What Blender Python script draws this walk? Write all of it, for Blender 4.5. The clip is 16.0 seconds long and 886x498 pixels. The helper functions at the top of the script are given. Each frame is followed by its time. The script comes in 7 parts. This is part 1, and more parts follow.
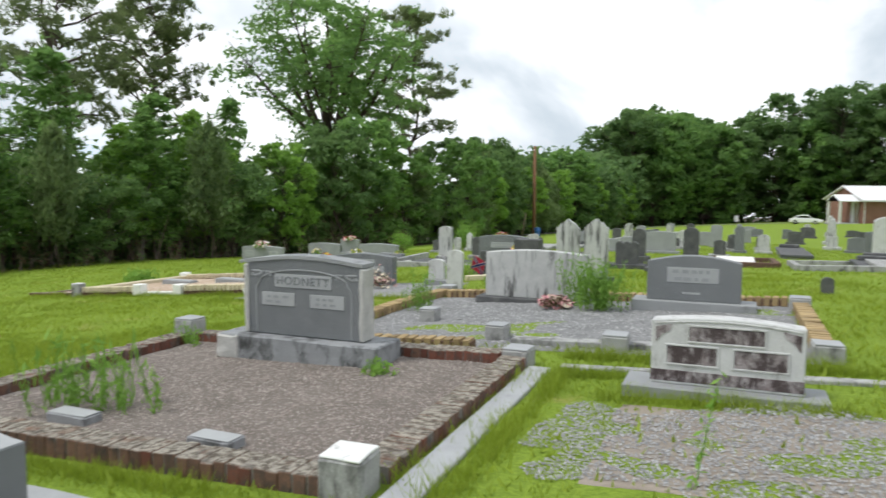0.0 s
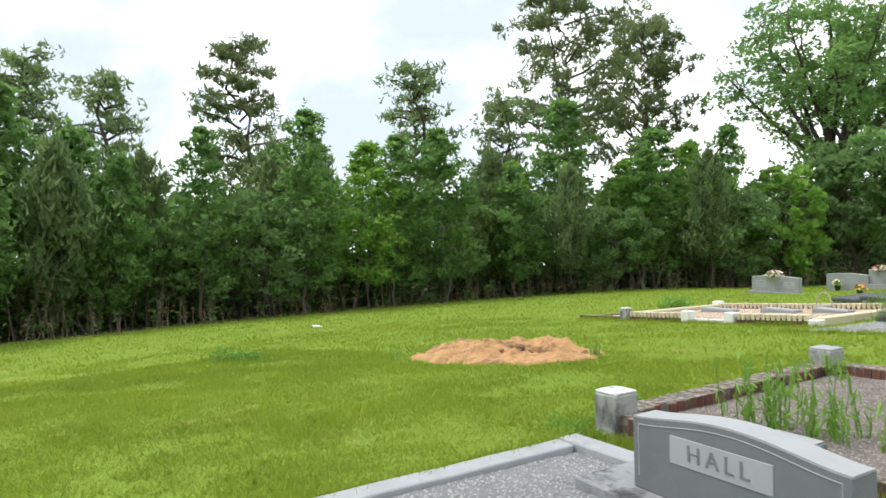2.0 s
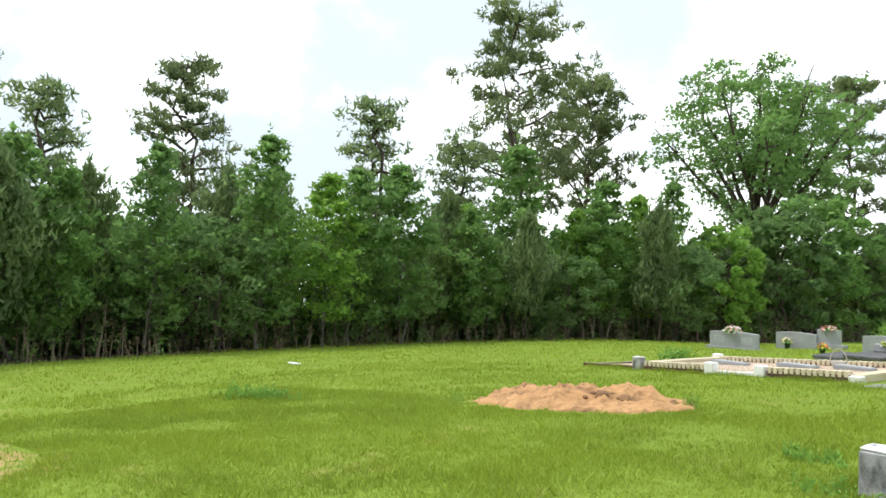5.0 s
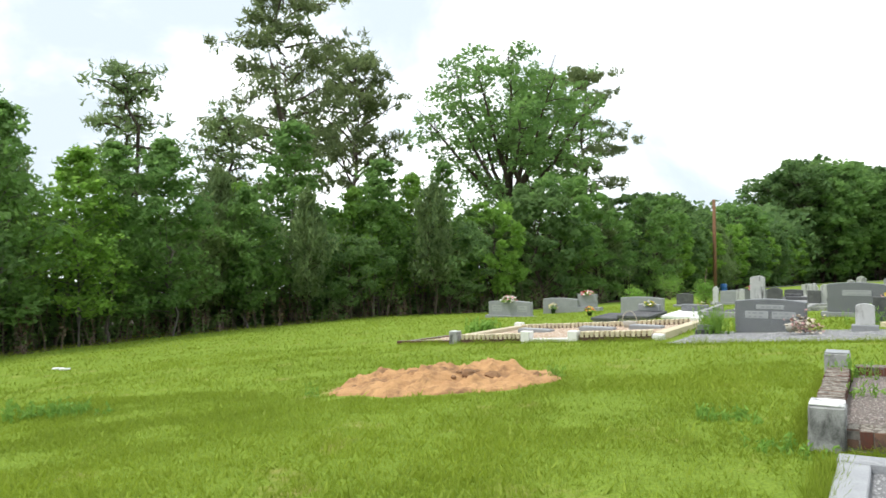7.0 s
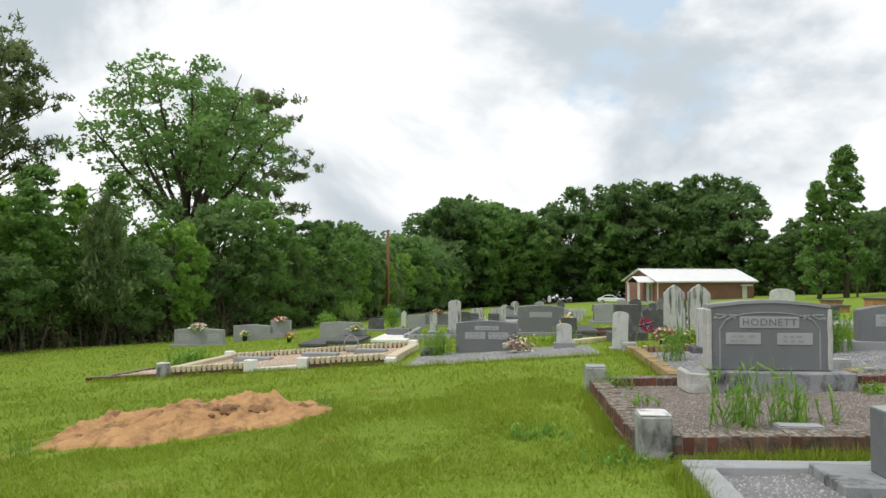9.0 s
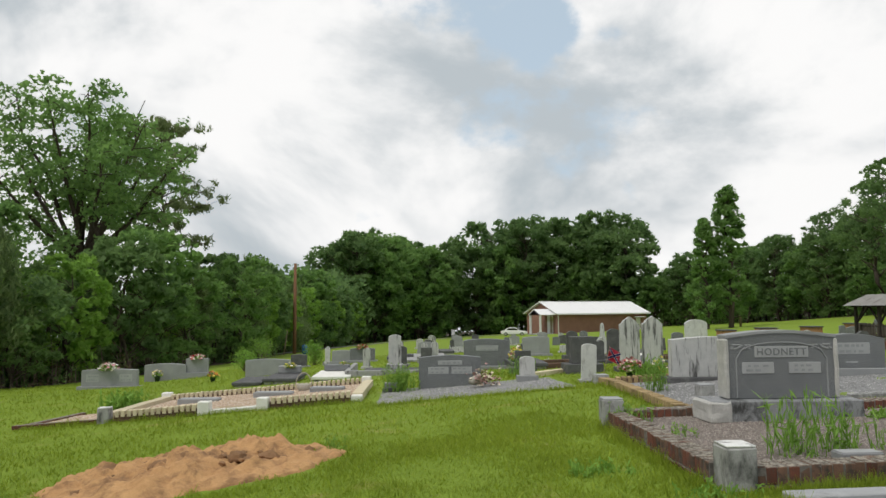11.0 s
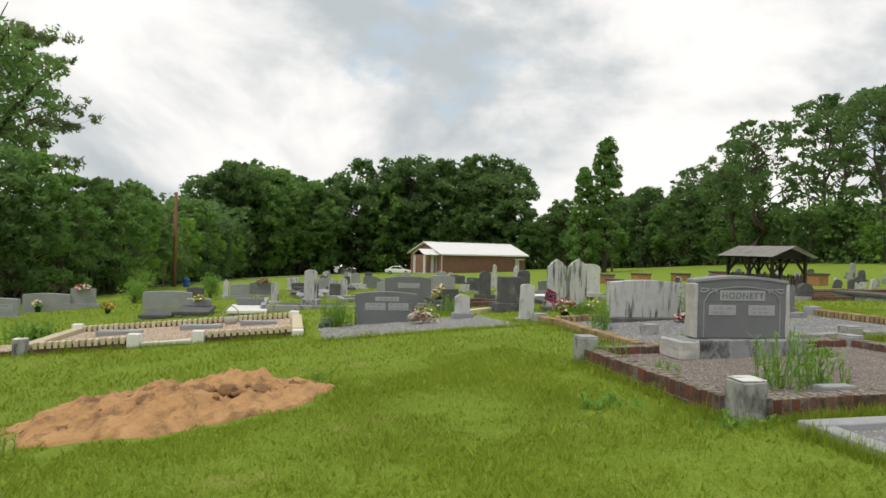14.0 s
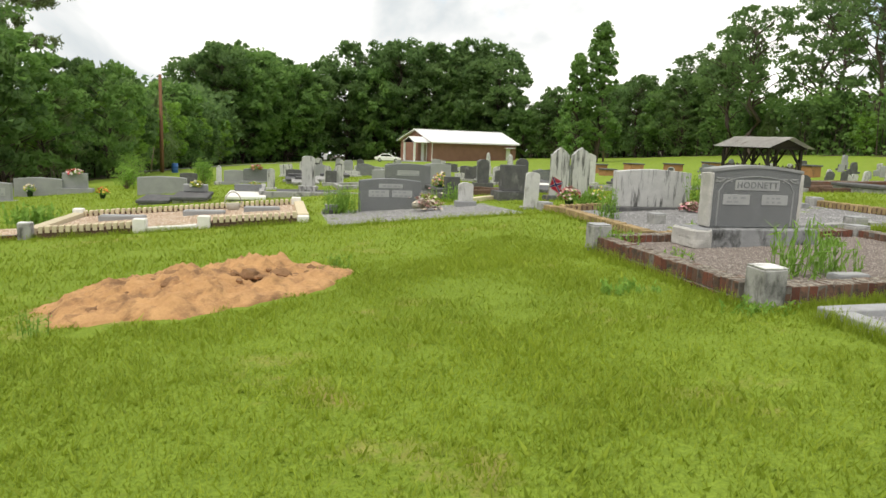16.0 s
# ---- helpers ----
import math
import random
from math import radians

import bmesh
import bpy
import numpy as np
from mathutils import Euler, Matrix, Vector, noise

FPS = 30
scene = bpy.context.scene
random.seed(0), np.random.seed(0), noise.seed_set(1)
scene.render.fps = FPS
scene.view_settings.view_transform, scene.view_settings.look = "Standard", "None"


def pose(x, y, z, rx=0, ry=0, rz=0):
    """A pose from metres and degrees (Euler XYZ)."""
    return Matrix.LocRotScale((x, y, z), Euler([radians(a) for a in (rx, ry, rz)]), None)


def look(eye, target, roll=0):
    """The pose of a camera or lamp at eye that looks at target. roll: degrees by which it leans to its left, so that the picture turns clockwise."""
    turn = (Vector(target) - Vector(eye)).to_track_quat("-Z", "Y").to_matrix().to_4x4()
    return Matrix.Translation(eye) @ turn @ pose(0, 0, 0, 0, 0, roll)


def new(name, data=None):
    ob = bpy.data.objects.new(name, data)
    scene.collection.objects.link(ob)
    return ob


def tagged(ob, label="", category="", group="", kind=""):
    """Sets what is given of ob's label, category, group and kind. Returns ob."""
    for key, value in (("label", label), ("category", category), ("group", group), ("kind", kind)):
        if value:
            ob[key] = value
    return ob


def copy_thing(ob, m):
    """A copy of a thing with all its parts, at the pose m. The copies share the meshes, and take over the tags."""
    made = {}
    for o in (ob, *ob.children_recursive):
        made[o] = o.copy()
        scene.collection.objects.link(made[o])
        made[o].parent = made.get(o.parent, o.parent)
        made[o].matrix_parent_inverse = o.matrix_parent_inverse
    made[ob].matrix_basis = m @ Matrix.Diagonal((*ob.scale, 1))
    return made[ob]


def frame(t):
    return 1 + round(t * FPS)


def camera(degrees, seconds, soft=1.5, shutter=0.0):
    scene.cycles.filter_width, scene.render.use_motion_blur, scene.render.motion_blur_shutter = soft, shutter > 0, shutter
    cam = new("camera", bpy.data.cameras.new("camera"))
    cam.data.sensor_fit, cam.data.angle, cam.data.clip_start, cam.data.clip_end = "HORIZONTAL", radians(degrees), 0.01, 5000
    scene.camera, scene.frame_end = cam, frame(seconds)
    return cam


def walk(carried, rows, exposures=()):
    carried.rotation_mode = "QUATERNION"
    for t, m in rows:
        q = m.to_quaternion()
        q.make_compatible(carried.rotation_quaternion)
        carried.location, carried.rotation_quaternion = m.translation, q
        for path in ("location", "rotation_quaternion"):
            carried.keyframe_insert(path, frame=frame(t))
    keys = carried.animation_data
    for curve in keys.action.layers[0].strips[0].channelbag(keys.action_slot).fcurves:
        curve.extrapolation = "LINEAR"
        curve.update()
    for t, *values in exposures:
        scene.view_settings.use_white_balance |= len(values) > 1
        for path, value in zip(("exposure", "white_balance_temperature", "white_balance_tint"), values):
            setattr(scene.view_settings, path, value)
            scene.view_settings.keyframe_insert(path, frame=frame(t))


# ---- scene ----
cam = camera(63.9, 16.0, soft=1.5, shutter=0.15)
PATH = [
    (0.0, pose(-0.083, 0.048, 1.605, 85.11, -0.30, -0.24)),
    (0.5, pose(-0.423, -0.042, 1.609, 84.71, -0.59, 14.96)),
    (1.0, pose(-0.792, -0.173, 1.582, 85.50, -0.66, 19.67)),
    (1.5, pose(-1.213, -0.212, 1.589, 87.24, 1.44, 28.86)),
    (2.0, pose(-1.591, -0.243, 1.538, 88.12, 1.87, 36.24)),
    (2.5, pose(-1.980, -0.344, 1.509, 88.14, -0.03, 39.56)),
    (3.0, pose(-2.392, -0.493, 1.530, 89.01, -0.44, 40.89)),
    (3.5, pose(-2.748, -0.705, 1.467, 89.25, -0.96, 39.02)),
    (6.0, pose(-4.725, -0.787, 1.346, 91.97, 0.08, 20.43)),
    (6.5, pose(-5.093, -0.618, 1.309, 90.29, 0.93, 15.39)),
    (7.0, pose(-5.396, -0.476, 1.347, 90.07, 0.77, 9.61)),
    (7.5, pose(-5.707, -0.415, 1.357, 90.97, 0.67, -1.27)),
    (8.0, pose(-5.945, -0.157, 1.305, 91.56, 0.74, -9.36)),
    (10.5, pose(-7.496, 0.604, 1.260, 93.56, -0.46, -21.91)),
    (11.0, pose(-7.727, 0.834, 1.270, 94.76, 0.41, -24.91)),
    (11.5, pose(-8.056, 0.944, 1.247, 94.14, 0.41, -26.11)),
    (12.0, pose(-8.217, 1.084, 1.253, 93.40, 0.40, -28.50)),
    (12.5, pose(-8.368, 1.215, 1.260, 93.47, 0.20, -31.00)),
    (13.0, pose(-8.558, 1.275, 1.267, 92.33, 0.91, -34.98)),
    (13.5, pose(-8.709, 1.305, 1.268, 91.02, -0.18, -36.29)),
    (14.0, pose(-8.767, 1.475, 1.239, 89.91, -1.59, -34.70)),
    (14.5, pose(-8.805, 1.633, 1.191, 87.76, -0.90, -32.40)),
    (15.0, pose(-8.905, 1.613, 1.186, 83.78, -0.59, -34.29)),
    (15.5, pose(-8.966, 1.634, 1.212, 81.28, -1.27, -37.19)),
    (16.0, pose(-9.006, 1.674, 1.208, 80.97, -2.18, -35.60)),
]
EXPOSURES = [(0.0, -0.32, 6300, 10), (0.5, -0.12, 6300, 10), (1.0, -0.03, 6300, 10), (2.5, 0.05, 6300, 10), (3.5, 0.1, 6300, 10), (7.0, 0.02, 6300, 10), (8.0, -0.22, 6400, 10), (10.5, -0.75, 6600, 10), (13.5, -0.78, 6700, 10), (14.5, -0.5, 6850, 11), (16.0, -0.25, 6950, 11)]
walk(cam, PATH, EXPOSURES)

# ---- world and sun ----
SUN_DIR = Vector((-0.50, -0.10, 0.86)).normalized()
SKY_STRENGTH = 0.12
world = bpy.data.worlds.new("world")
scene.world = world
world.use_nodes = True
wn = world.node_tree.nodes
wl = world.node_tree.links
wn.clear()
w_out = wn.new("ShaderNodeOutputWorld")
w_bg = wn.new("ShaderNodeBackground")
w_sky = wn.new("ShaderNodeTexSky")
w_sky.sky_type = "NISHITA"
w_sky.sun_disc = False
w_sky.sun_elevation = math.asin(SUN_DIR.z)
w_sky.sun_rotation = math.atan2(SUN_DIR.x, SUN_DIR.y)
w_bg.inputs["Strength"].default_value = SKY_STRENGTH
w_tc = wn.new("ShaderNodeTexCoord")
w_map = wn.new("ShaderNodeMapping")
w_map.inputs["Scale"].default_value = (1.0, 1.0, 1.35)
w_map.inputs["Location"].default_value = (0.35, 0.1, 0.2)
wl.new(w_tc.outputs["Generated"], w_map.inputs["Vector"])


def sky_noise(scale, detail, rough, lo, hi, dist=0.0):
    n = wn.new("ShaderNodeTexNoise")
    n.inputs["Scale"].default_value = scale
    n.inputs["Detail"].default_value = detail
    n.inputs["Roughness"].default_value = rough
    n.inputs["Distortion"].default_value = dist
    wl.new(w_map.outputs["Vector"], n.inputs["Vector"])
    r = wn.new("ShaderNodeMapRange")
    r.interpolation_type = "SMOOTHSTEP"
    r.inputs["From Min"].default_value = lo
    r.inputs["From Max"].default_value = hi
    wl.new(n.outputs["Fac"], r.inputs["Value"])
    return r.outputs["Result"]


CLOUD_WHITE = (13.6, 13.7, 13.8, 1)
CLOUD_GREY = (7.0, 7.8, 8.4, 1)
HAZE = (10.2, 12.4, 14.2, 1)
cover = sky_noise(3.1, 8.0, 0.55, 0.33, 0.41, 0.0)
shade_n = sky_noise(2.4, 9.0, 0.55, 0.40, 0.59, 0.25)
w_cloud = wn.new("ShaderNodeMix")
w_cloud.data_type = "RGBA"
w_cloud.inputs[6].default_value = CLOUD_WHITE
w_cloud.inputs[7].default_value = CLOUD_GREY
wl.new(shade_n, w_cloud.inputs[0])
w_mix = wn.new("ShaderNodeMix")
w_mix.data_type = "RGBA"
wl.new(cover, w_mix.inputs[0])
w_haze = wn.new("ShaderNodeMix")
w_haze.data_type = "RGBA"
w_haze.inputs[0].default_value = 0.6
w_haze.inputs[7].default_value = HAZE
wl.new(w_sky.outputs["Color"], w_haze.inputs[6])
wl.new(w_haze.outputs[2], w_mix.inputs[6])
wl.new(w_cloud.outputs[2], w_mix.inputs[7])
wl.new(w_mix.outputs[2], w_bg.inputs["Color"])
wl.new(w_bg.outputs["Background"], w_out.inputs["Surface"])

sun_data = bpy.data.lights.new("sun", "SUN")
sun_data.energy = 2.6
sun_data.angle = radians(12)
sun_data.color = (1.0, 0.96, 0.88)
sun = new("sun", sun_data)
sun.matrix_world = look(SUN_DIR * 50, (0, 0, 0))

# ---- plan ----
# Plots lie on a grid turned by YAW; u runs along the rows of graves, v away from the walker.
YAW = -22.82
rng = np.random.default_rng(7)


def step(a, b, v):
    v = min(1.0, max(0.0, (v - a) / (b - a)))
    return v * v * (3 - 2 * v)


def rise(x, y):
    """The whole hillside climbs towards the east."""
    return 0.0575 * (x + 3) - 0.0332 * (y - 5)


def ground_z(x, y):
    base = rise(x, y)
    d = math.hypot(x + 3, y - 6)
    u, v = 0.922 * (x + 3.85) - 0.388 * (y - 4.62), 0.388 * (x + 3.85) + 0.922 * (y - 4.62)
    dip = -0.015 * max(0.0, min(u, 5.0)) * (1 - step(3, 7, v)) + 0.015 * step(-0.4, 0.4, -v) * (1 - step(2.2, 3.6, -v)) * step(-3.0, -0.3, u) * (1 - step(2.5, 4.0, u))
    if d < 4.5:
        return base + dip
    c = (x + 3) / d
    near = -0.10 * step(4.5, 8, d) * step(-0.6, 0.2, (y - 6) / d)
    left = -0.013 * max(0, d - 8)
    fore = -0.028 * max(0, d - 9)
    east = -0.062 * max(0, min(d, 36) - 8) - 0.030 * (1 - 0.45 * step(0.72, 0.95, c)) * max(0, d - 36)
    a = step(-0.45, -0.1, c) * step(-0.3, 0.2, (y - 6) / d)
    b = step(0.3, 0.8, c) * step(-0.5, 0.1, (y - 6) / d)
    z = left + (fore - left) * a
    return base + dip + near + z + (east - z) * b


def xy(u, v):
    return -3.85 + 0.922 * u + 0.388 * v, 4.62 - 0.388 * u + 0.922 * v


def to_uv(x, y):
    return 0.922 * (x + 3.85) - 0.388 * (y - 4.62), 0.388 * (x + 3.85) + 0.922 * (y - 4.62)


def spot(u, v, dz=0.0, turn=0.0, lean=0.0, tip=0.0):
    x, y = xy(u, v)
    return pose(x, y, ground_z(x, y) + dz, tip, lean, YAW + turn)


def spot0(u, v, turn=0.0):
    x, y = xy(u, v)
    return pose(x, y, 0, 0, 0, YAW + turn)


def slope(u, v):
    return rise(*xy(u, v))


def gz(u, v):
    """The ground's height at a place of the grid."""
    return ground_z(*xy(u, v))


def place(x, y, dz=0.0, turn=0.0, size=1.0):
    return pose(x, y, ground_z(x, y) + dz, 0, 0, turn) @ Matrix.Scale(size, 4)


# ---- building helpers ----
def part(name, bm, mat, parent=None, label="", m=None, smooth=False):
    if isinstance(bm, bmesh.types.BMesh):
        me = bpy.data.meshes.new(name)
        bm.normal_update()
        bm.to_mesh(me)
        bm.free()
    else:
        me = bm
    if mat is not None and not me.materials:
        me.materials.append(mat)
    if smooth:
        me.shade_smooth()
    ob = new(name, me)
    if parent is not None:
        ob.parent = parent
    if m is not None:
        ob.matrix_basis = m
    if label:
        ob["label"] = label
    return ob


def thing(name, m, label, category, group="", kind=""):
    ob = new(name)
    ob.matrix_basis = m
    ob.empty_display_size = 0.1
    return tagged(ob, label, category, group, kind)


def bevel(bm, w, seg=1):
    if w > 0:
        bmesh.ops.bevel(bm, geom=bm.edges[:], offset=w, segments=seg, affect="EDGES", clamp_overlap=True)
    return bm


def box(x0, x1, y0, y1, z0, z1, b=0.0, bm=None, seg=1):
    own = bmesh.new()
    vs = [own.verts.new((x, y, z)) for x in (x0, x1) for y in (y0, y1) for z in (z0, z1)]
    for f in ((0, 1, 3, 2), (4, 6, 7, 5), (0, 4, 5, 1), (2, 3, 7, 6), (0, 2, 6, 4), (1, 5, 7, 3)):
        own.faces.new([vs[i] for i in f])
    bevel(own, b, seg)
    return join(bm, own)


def join(bm, own):
    if bm is None:
        return own
    me = bpy.data.meshes.new("tmp")
    own.to_mesh(me)
    own.free()
    bm.from_mesh(me)
    bpy.data.meshes.remove(me)
    return bm


def slab(pts, y0, y1, b=0.0, bm=None):
    """A plate with the outline pts in x and z, from y0 to y1."""
    own = bmesh.new()
    a = [own.verts.new((x, y0, z)) for x, z in pts]
    c = [own.verts.new((x, y1, z)) for x, z in pts]
    own.faces.new(a)
    own.faces.new(c[::-1])
    n = len(pts)
    for i in range(n):
        own.faces.new((a[i], c[i], c[(i + 1) % n], a[(i + 1) % n]))
    bmesh.ops.recalc_face_normals(own, faces=own.faces[:])
    bevel(own, b)
    return join(bm, own)


def lathe(prof, seg=12, bm=None, at=(0, 0, 0)):
    """A turned body from (radius, height) pairs."""
    own = bmesh.new()
    rings = []
    for r, z in prof:
        rings.append([own.verts.new((at[0] + r * math.cos(2 * math.pi * i / seg), at[1] + r * math.sin(2 * math.pi * i / seg), at[2] + z)) for i in range(seg)])
    for a, c in zip(rings, rings[1:]):
        for i in range(seg):
            own.faces.new((a[i], a[(i + 1) % seg], c[(i + 1) % seg], c[i]))
    own.faces.new(rings[0][::-1])
    own.faces.new(rings[-1])
    return join(bm, own)


def beam(p, q, w, t, bm=None, b=0.004):
    """A squared timber from p to q."""
    p, q = Vector(p), Vector(q)
    ln = (q - p).length
    own = box(-w / 2, w / 2, -t / 2, t / 2, 0, ln, b)
    own.transform(Matrix.Translation(p) @ (q - p).to_track_quat("Z", "Y").to_matrix().to_4x4())
    return join(bm, own)


def raw_mesh(name, verts, faces):
    """A mesh from numpy arrays; faces is (n, k)."""
    me = bpy.data.meshes.new(name)
    verts = np.asarray(verts, dtype=np.float32)
    faces = np.asarray(faces, dtype=np.int32)
    n, k = faces.shape
    me.vertices.add(len(verts))
    me.vertices.foreach_set("co", verts.ravel())
    me.loops.add(n * k)
    me.loops.foreach_set("vertex_index", faces.ravel())
    me.polygons.add(n)
    me.polygons.foreach_set("loop_start", np.arange(0, n * k, k, dtype=np.int32))
    me.update(calc_edges=True)
    return me


# ---- materials ----
def nodes_of(name):
    m = bpy.data.materials.new(name)
    m.use_nodes = True
    nt = m.node_tree
    return m, nt.nodes, nt.links, nt.nodes["Principled BSDF"]


def n_noise(nodes, links, vec, scale, detail=5.0, rough=0.55, dist=0.0):
    n = nodes.new("ShaderNodeTexNoise")
    n.inputs["Scale"].default_value = scale
    n.inputs["Detail"].default_value = detail
    n.inputs["Roughness"].default_value = rough
    n.inputs["Distortion"].default_value = dist
    if vec is not None:
        links.new(vec, n.inputs["Vector"])
    return n.outputs["Fac"]


def n_range(nodes, links, value, lo, hi, a=0.0, b=1.0):
    r = nodes.new("ShaderNodeMapRange")
    r.inputs["From Min"].default_value = lo
    r.inputs["From Max"].default_value = hi
    r.inputs["To Min"].default_value = a
    r.inputs["To Max"].default_value = b
    links.new(value, r.inputs["Value"])
    return r.outputs["Result"]


def n_mix(nodes, links, fac, a, b, blend="MIX"):
    n = nodes.new("ShaderNodeMix")
    n.data_type = "RGBA"
    n.blend_type = blend
    for socket, value in ((n.inputs[0], fac), (n.inputs[6], a), (n.inputs[7], b)):
        if isinstance(value, (int, float)):
            socket.default_value = value
        elif isinstance(value, tuple):
            socket.default_value = (*value, 1)
        else:
            links.new(value, socket)
    return n.outputs[2]


def n_math(nodes, links, op, a, b):
    n = nodes.new("ShaderNodeMath")
    n.operation = op
    for socket, value in zip(n.inputs, (a, b)):
        if isinstance(value, (int, float)):
            socket.default_value = value
        else:
            links.new(value, socket)
    return n.outputs[0]


def surface(name, c1, c2, grain=60.0, mottle=4.0, rough=0.85, bump=0.25, stain=None, stain_at=(0.52, 0.66), stain_scale=(3, 3, 3), vary=0.0, metal=0.0, spec=0.3, fine=None, lichen=None):
    """A weathered material: fine grain, broad mottling, stains with a shape of their own, and a tint from piece to piece."""
    m, nodes, links, bsdf = nodes_of(name)
    vec = nodes.new("ShaderNodeTexCoord").outputs["Object"]
    info = nodes.new("ShaderNodeObjectInfo")
    shift = nodes.new("ShaderNodeVectorMath")
    shift.operation = "MULTIPLY_ADD"
    shift.inputs[0].default_value = (17, 31, 23)
    comb = nodes.new("ShaderNodeCombineXYZ")
    for k in range(3):
        links.new(info.outputs["Random"], comb.inputs[k])
    links.new(comb.outputs[0], shift.inputs[1])
    links.new(vec, shift.inputs[2])
    v = shift.outputs[0]
    g = n_noise(nodes, links, v, grain, 4, 0.65)
    b = n_noise(nodes, links, v, mottle, 6, 0.6, 0.3)
    fac = n_math(nodes, links, "ADD", n_range(nodes, links, b, 0.3, 0.7, 0, 0.7), n_range(nodes, links, g, 0.3, 0.7, -0.15, 0.35))
    col = n_mix(nodes, links, fac, c1, c2)
    if fine is not None:
        col = n_mix(nodes, links, n_range(nodes, links, n_noise(nodes, links, v, grain * 3, 2, 0.5), 0.55, 0.62), col, fine)
    if vary:
        col = n_mix(nodes, links, n_range(nodes, links, info.outputs["Random"], 0, 1, 0, vary), col, (c2[0] * 0.35, c2[1] * 0.35, c2[2] * 0.38))
    if stain is not None:
        mp = nodes.new("ShaderNodeMapping")
        mp.inputs["Scale"].default_value = stain_scale
        links.new(v, mp.inputs["Vector"])
        s = n_noise(nodes, links, mp.outputs["Vector"], 1.0, 9, 0.68, 0.2)
        col = n_mix(nodes, links, n_range(nodes, links, s, stain_at[0], stain_at[1], 0, 0.92), col, stain)
    if lichen is not None:
        nz = nodes.new("ShaderNodeSeparateXYZ")
        links.new(nodes.new("ShaderNodeNewGeometry").outputs["Normal"], nz.inputs[0])
        world_pos = nodes.new("ShaderNodeNewGeometry").outputs["Position"]
        crust = n_mix(nodes, links, n_range(nodes, links, n_noise(nodes, links, world_pos, 22, 6, 0.7), 0.42, 0.58), lichen, (lichen[0] * 0.3, lichen[1] * 0.27, lichen[2] * 0.25))
        grown = n_math(nodes, links, "MULTIPLY", n_range(nodes, links, nz.outputs[2], 0.55, 0.85), n_range(nodes, links, n_noise(nodes, links, world_pos, 5, 5, 0.6), 0.30, 0.44))
        col = n_mix(nodes, links, grown, col, crust)
    links.new(col, bsdf.inputs["Base Color"])
    links.new(n_range(nodes, links, g, 0.3, 0.7, rough - 0.08, min(1.0, rough + 0.08)), bsdf.inputs["Roughness"])
    bsdf.inputs["Metallic"].default_value = metal
    bsdf.inputs["Specular IOR Level"].default_value = spec
    if bump:
        bp = nodes.new("ShaderNodeBump")
        bp.inputs["Strength"].default_value = bump
        bp.inputs["Distance"].default_value = 0.006
        links.new(n_math(nodes, links, "ADD", g, b), bp.inputs["Height"])
        links.new(bp.outputs["Normal"], bsdf.inputs["Normal"])
    return m


def leaf_material(name, dark, light, third, trans=0.3):
    m, nodes, links, bsdf = nodes_of(name)
    geo = nodes.new("ShaderNodeNewGeometry")
    info = nodes.new("ShaderNodeObjectInfo")
    col = n_mix(nodes, links, geo.outputs["Random Per Island"], dark, light)
    col = n_mix(nodes, links, n_range(nodes, links, info.outputs["Random"], 0, 1, 0, 0.55), col, third)
    big = n_noise(nodes, links, geo.outputs["Position"], 0.35, 3)
    col = n_mix(nodes, links, n_range(nodes, links, big, 0.35, 0.65, 0, 0.4), col, (light[0] * 1.15, light[1] * 1.1, light[2]))
    links.new(col, bsdf.inputs["Base Color"])
    bsdf.inputs["Roughness"].default_value = 0.6
    bsdf.inputs["Specular IOR Level"].default_value = 0.25
    tr = nodes.new("ShaderNodeBsdfTranslucent")
    links.new(col, tr.inputs["Color"])
    mx = nodes.new("ShaderNodeMixShader")
    mx.inputs[0].default_value = trans
    links.new(bsdf.outputs[0], mx.inputs[1])
    links.new(tr.outputs[0], mx.inputs[2])
    links.new(mx.outputs[0], nodes["Material Output"].inputs["Surface"])
    return m


GRANITE = surface("granite_grey", (0.168, 0.175, 0.180), (0.110, 0.118, 0.124), 220, 3, 0.55, 0.06, fine=(0.30, 0.31, 0.32))
GRANITE_LIGHT = surface("granite_light", (0.320, 0.328, 0.328), (0.240, 0.248, 0.256), 200, 3, 0.75, 0.15, stain=(0.10, 0.10, 0.09), stain_at=(0.60, 0.78), stain_scale=(4, 4, 2))
GRANITE_PANEL = surface("granite_frosted", (0.391, 0.399, 0.399), (0.323, 0.332, 0.340), 260, 5, 0.85, 0.10)
GRANITE_ROCK = surface("granite_rock_pitch", (0.56, 0.55, 0.52), (0.36, 0.355, 0.34), 60, 9, 0.95, 1.0, stain=(0.12, 0.12, 0.11), stain_at=(0.60, 0.80))
GRANITE_PINK = surface("granite_far", (0.336, 0.344, 0.344), (0.240, 0.248, 0.256), 80, 3, 0.75, 0.15)
BASE_STONE = surface("base_stone", (0.320, 0.328, 0.336), (0.208, 0.216, 0.224), 90, 4, 0.85, 0.3, stain=(0.045, 0.045, 0.043), stain_at=(0.50, 0.64), stain_scale=(5, 5, 3))
MARBLE = surface("marble_weathered", (0.55, 0.548, 0.535), (0.39, 0.395, 0.39), 60, 5, 0.75, 0.25, stain=(0.05, 0.05, 0.048), stain_at=(0.52, 0.63), stain_scale=(13, 13, 1.5))
MARBLE_WHITE = surface("marble_white", (0.62, 0.62, 0.61), (0.46, 0.46, 0.455), 60, 4, 0.65, 0.15, stain=(0.18, 0.165, 0.15), stain_at=(0.54, 0.74), stain_scale=(8, 8, 3))
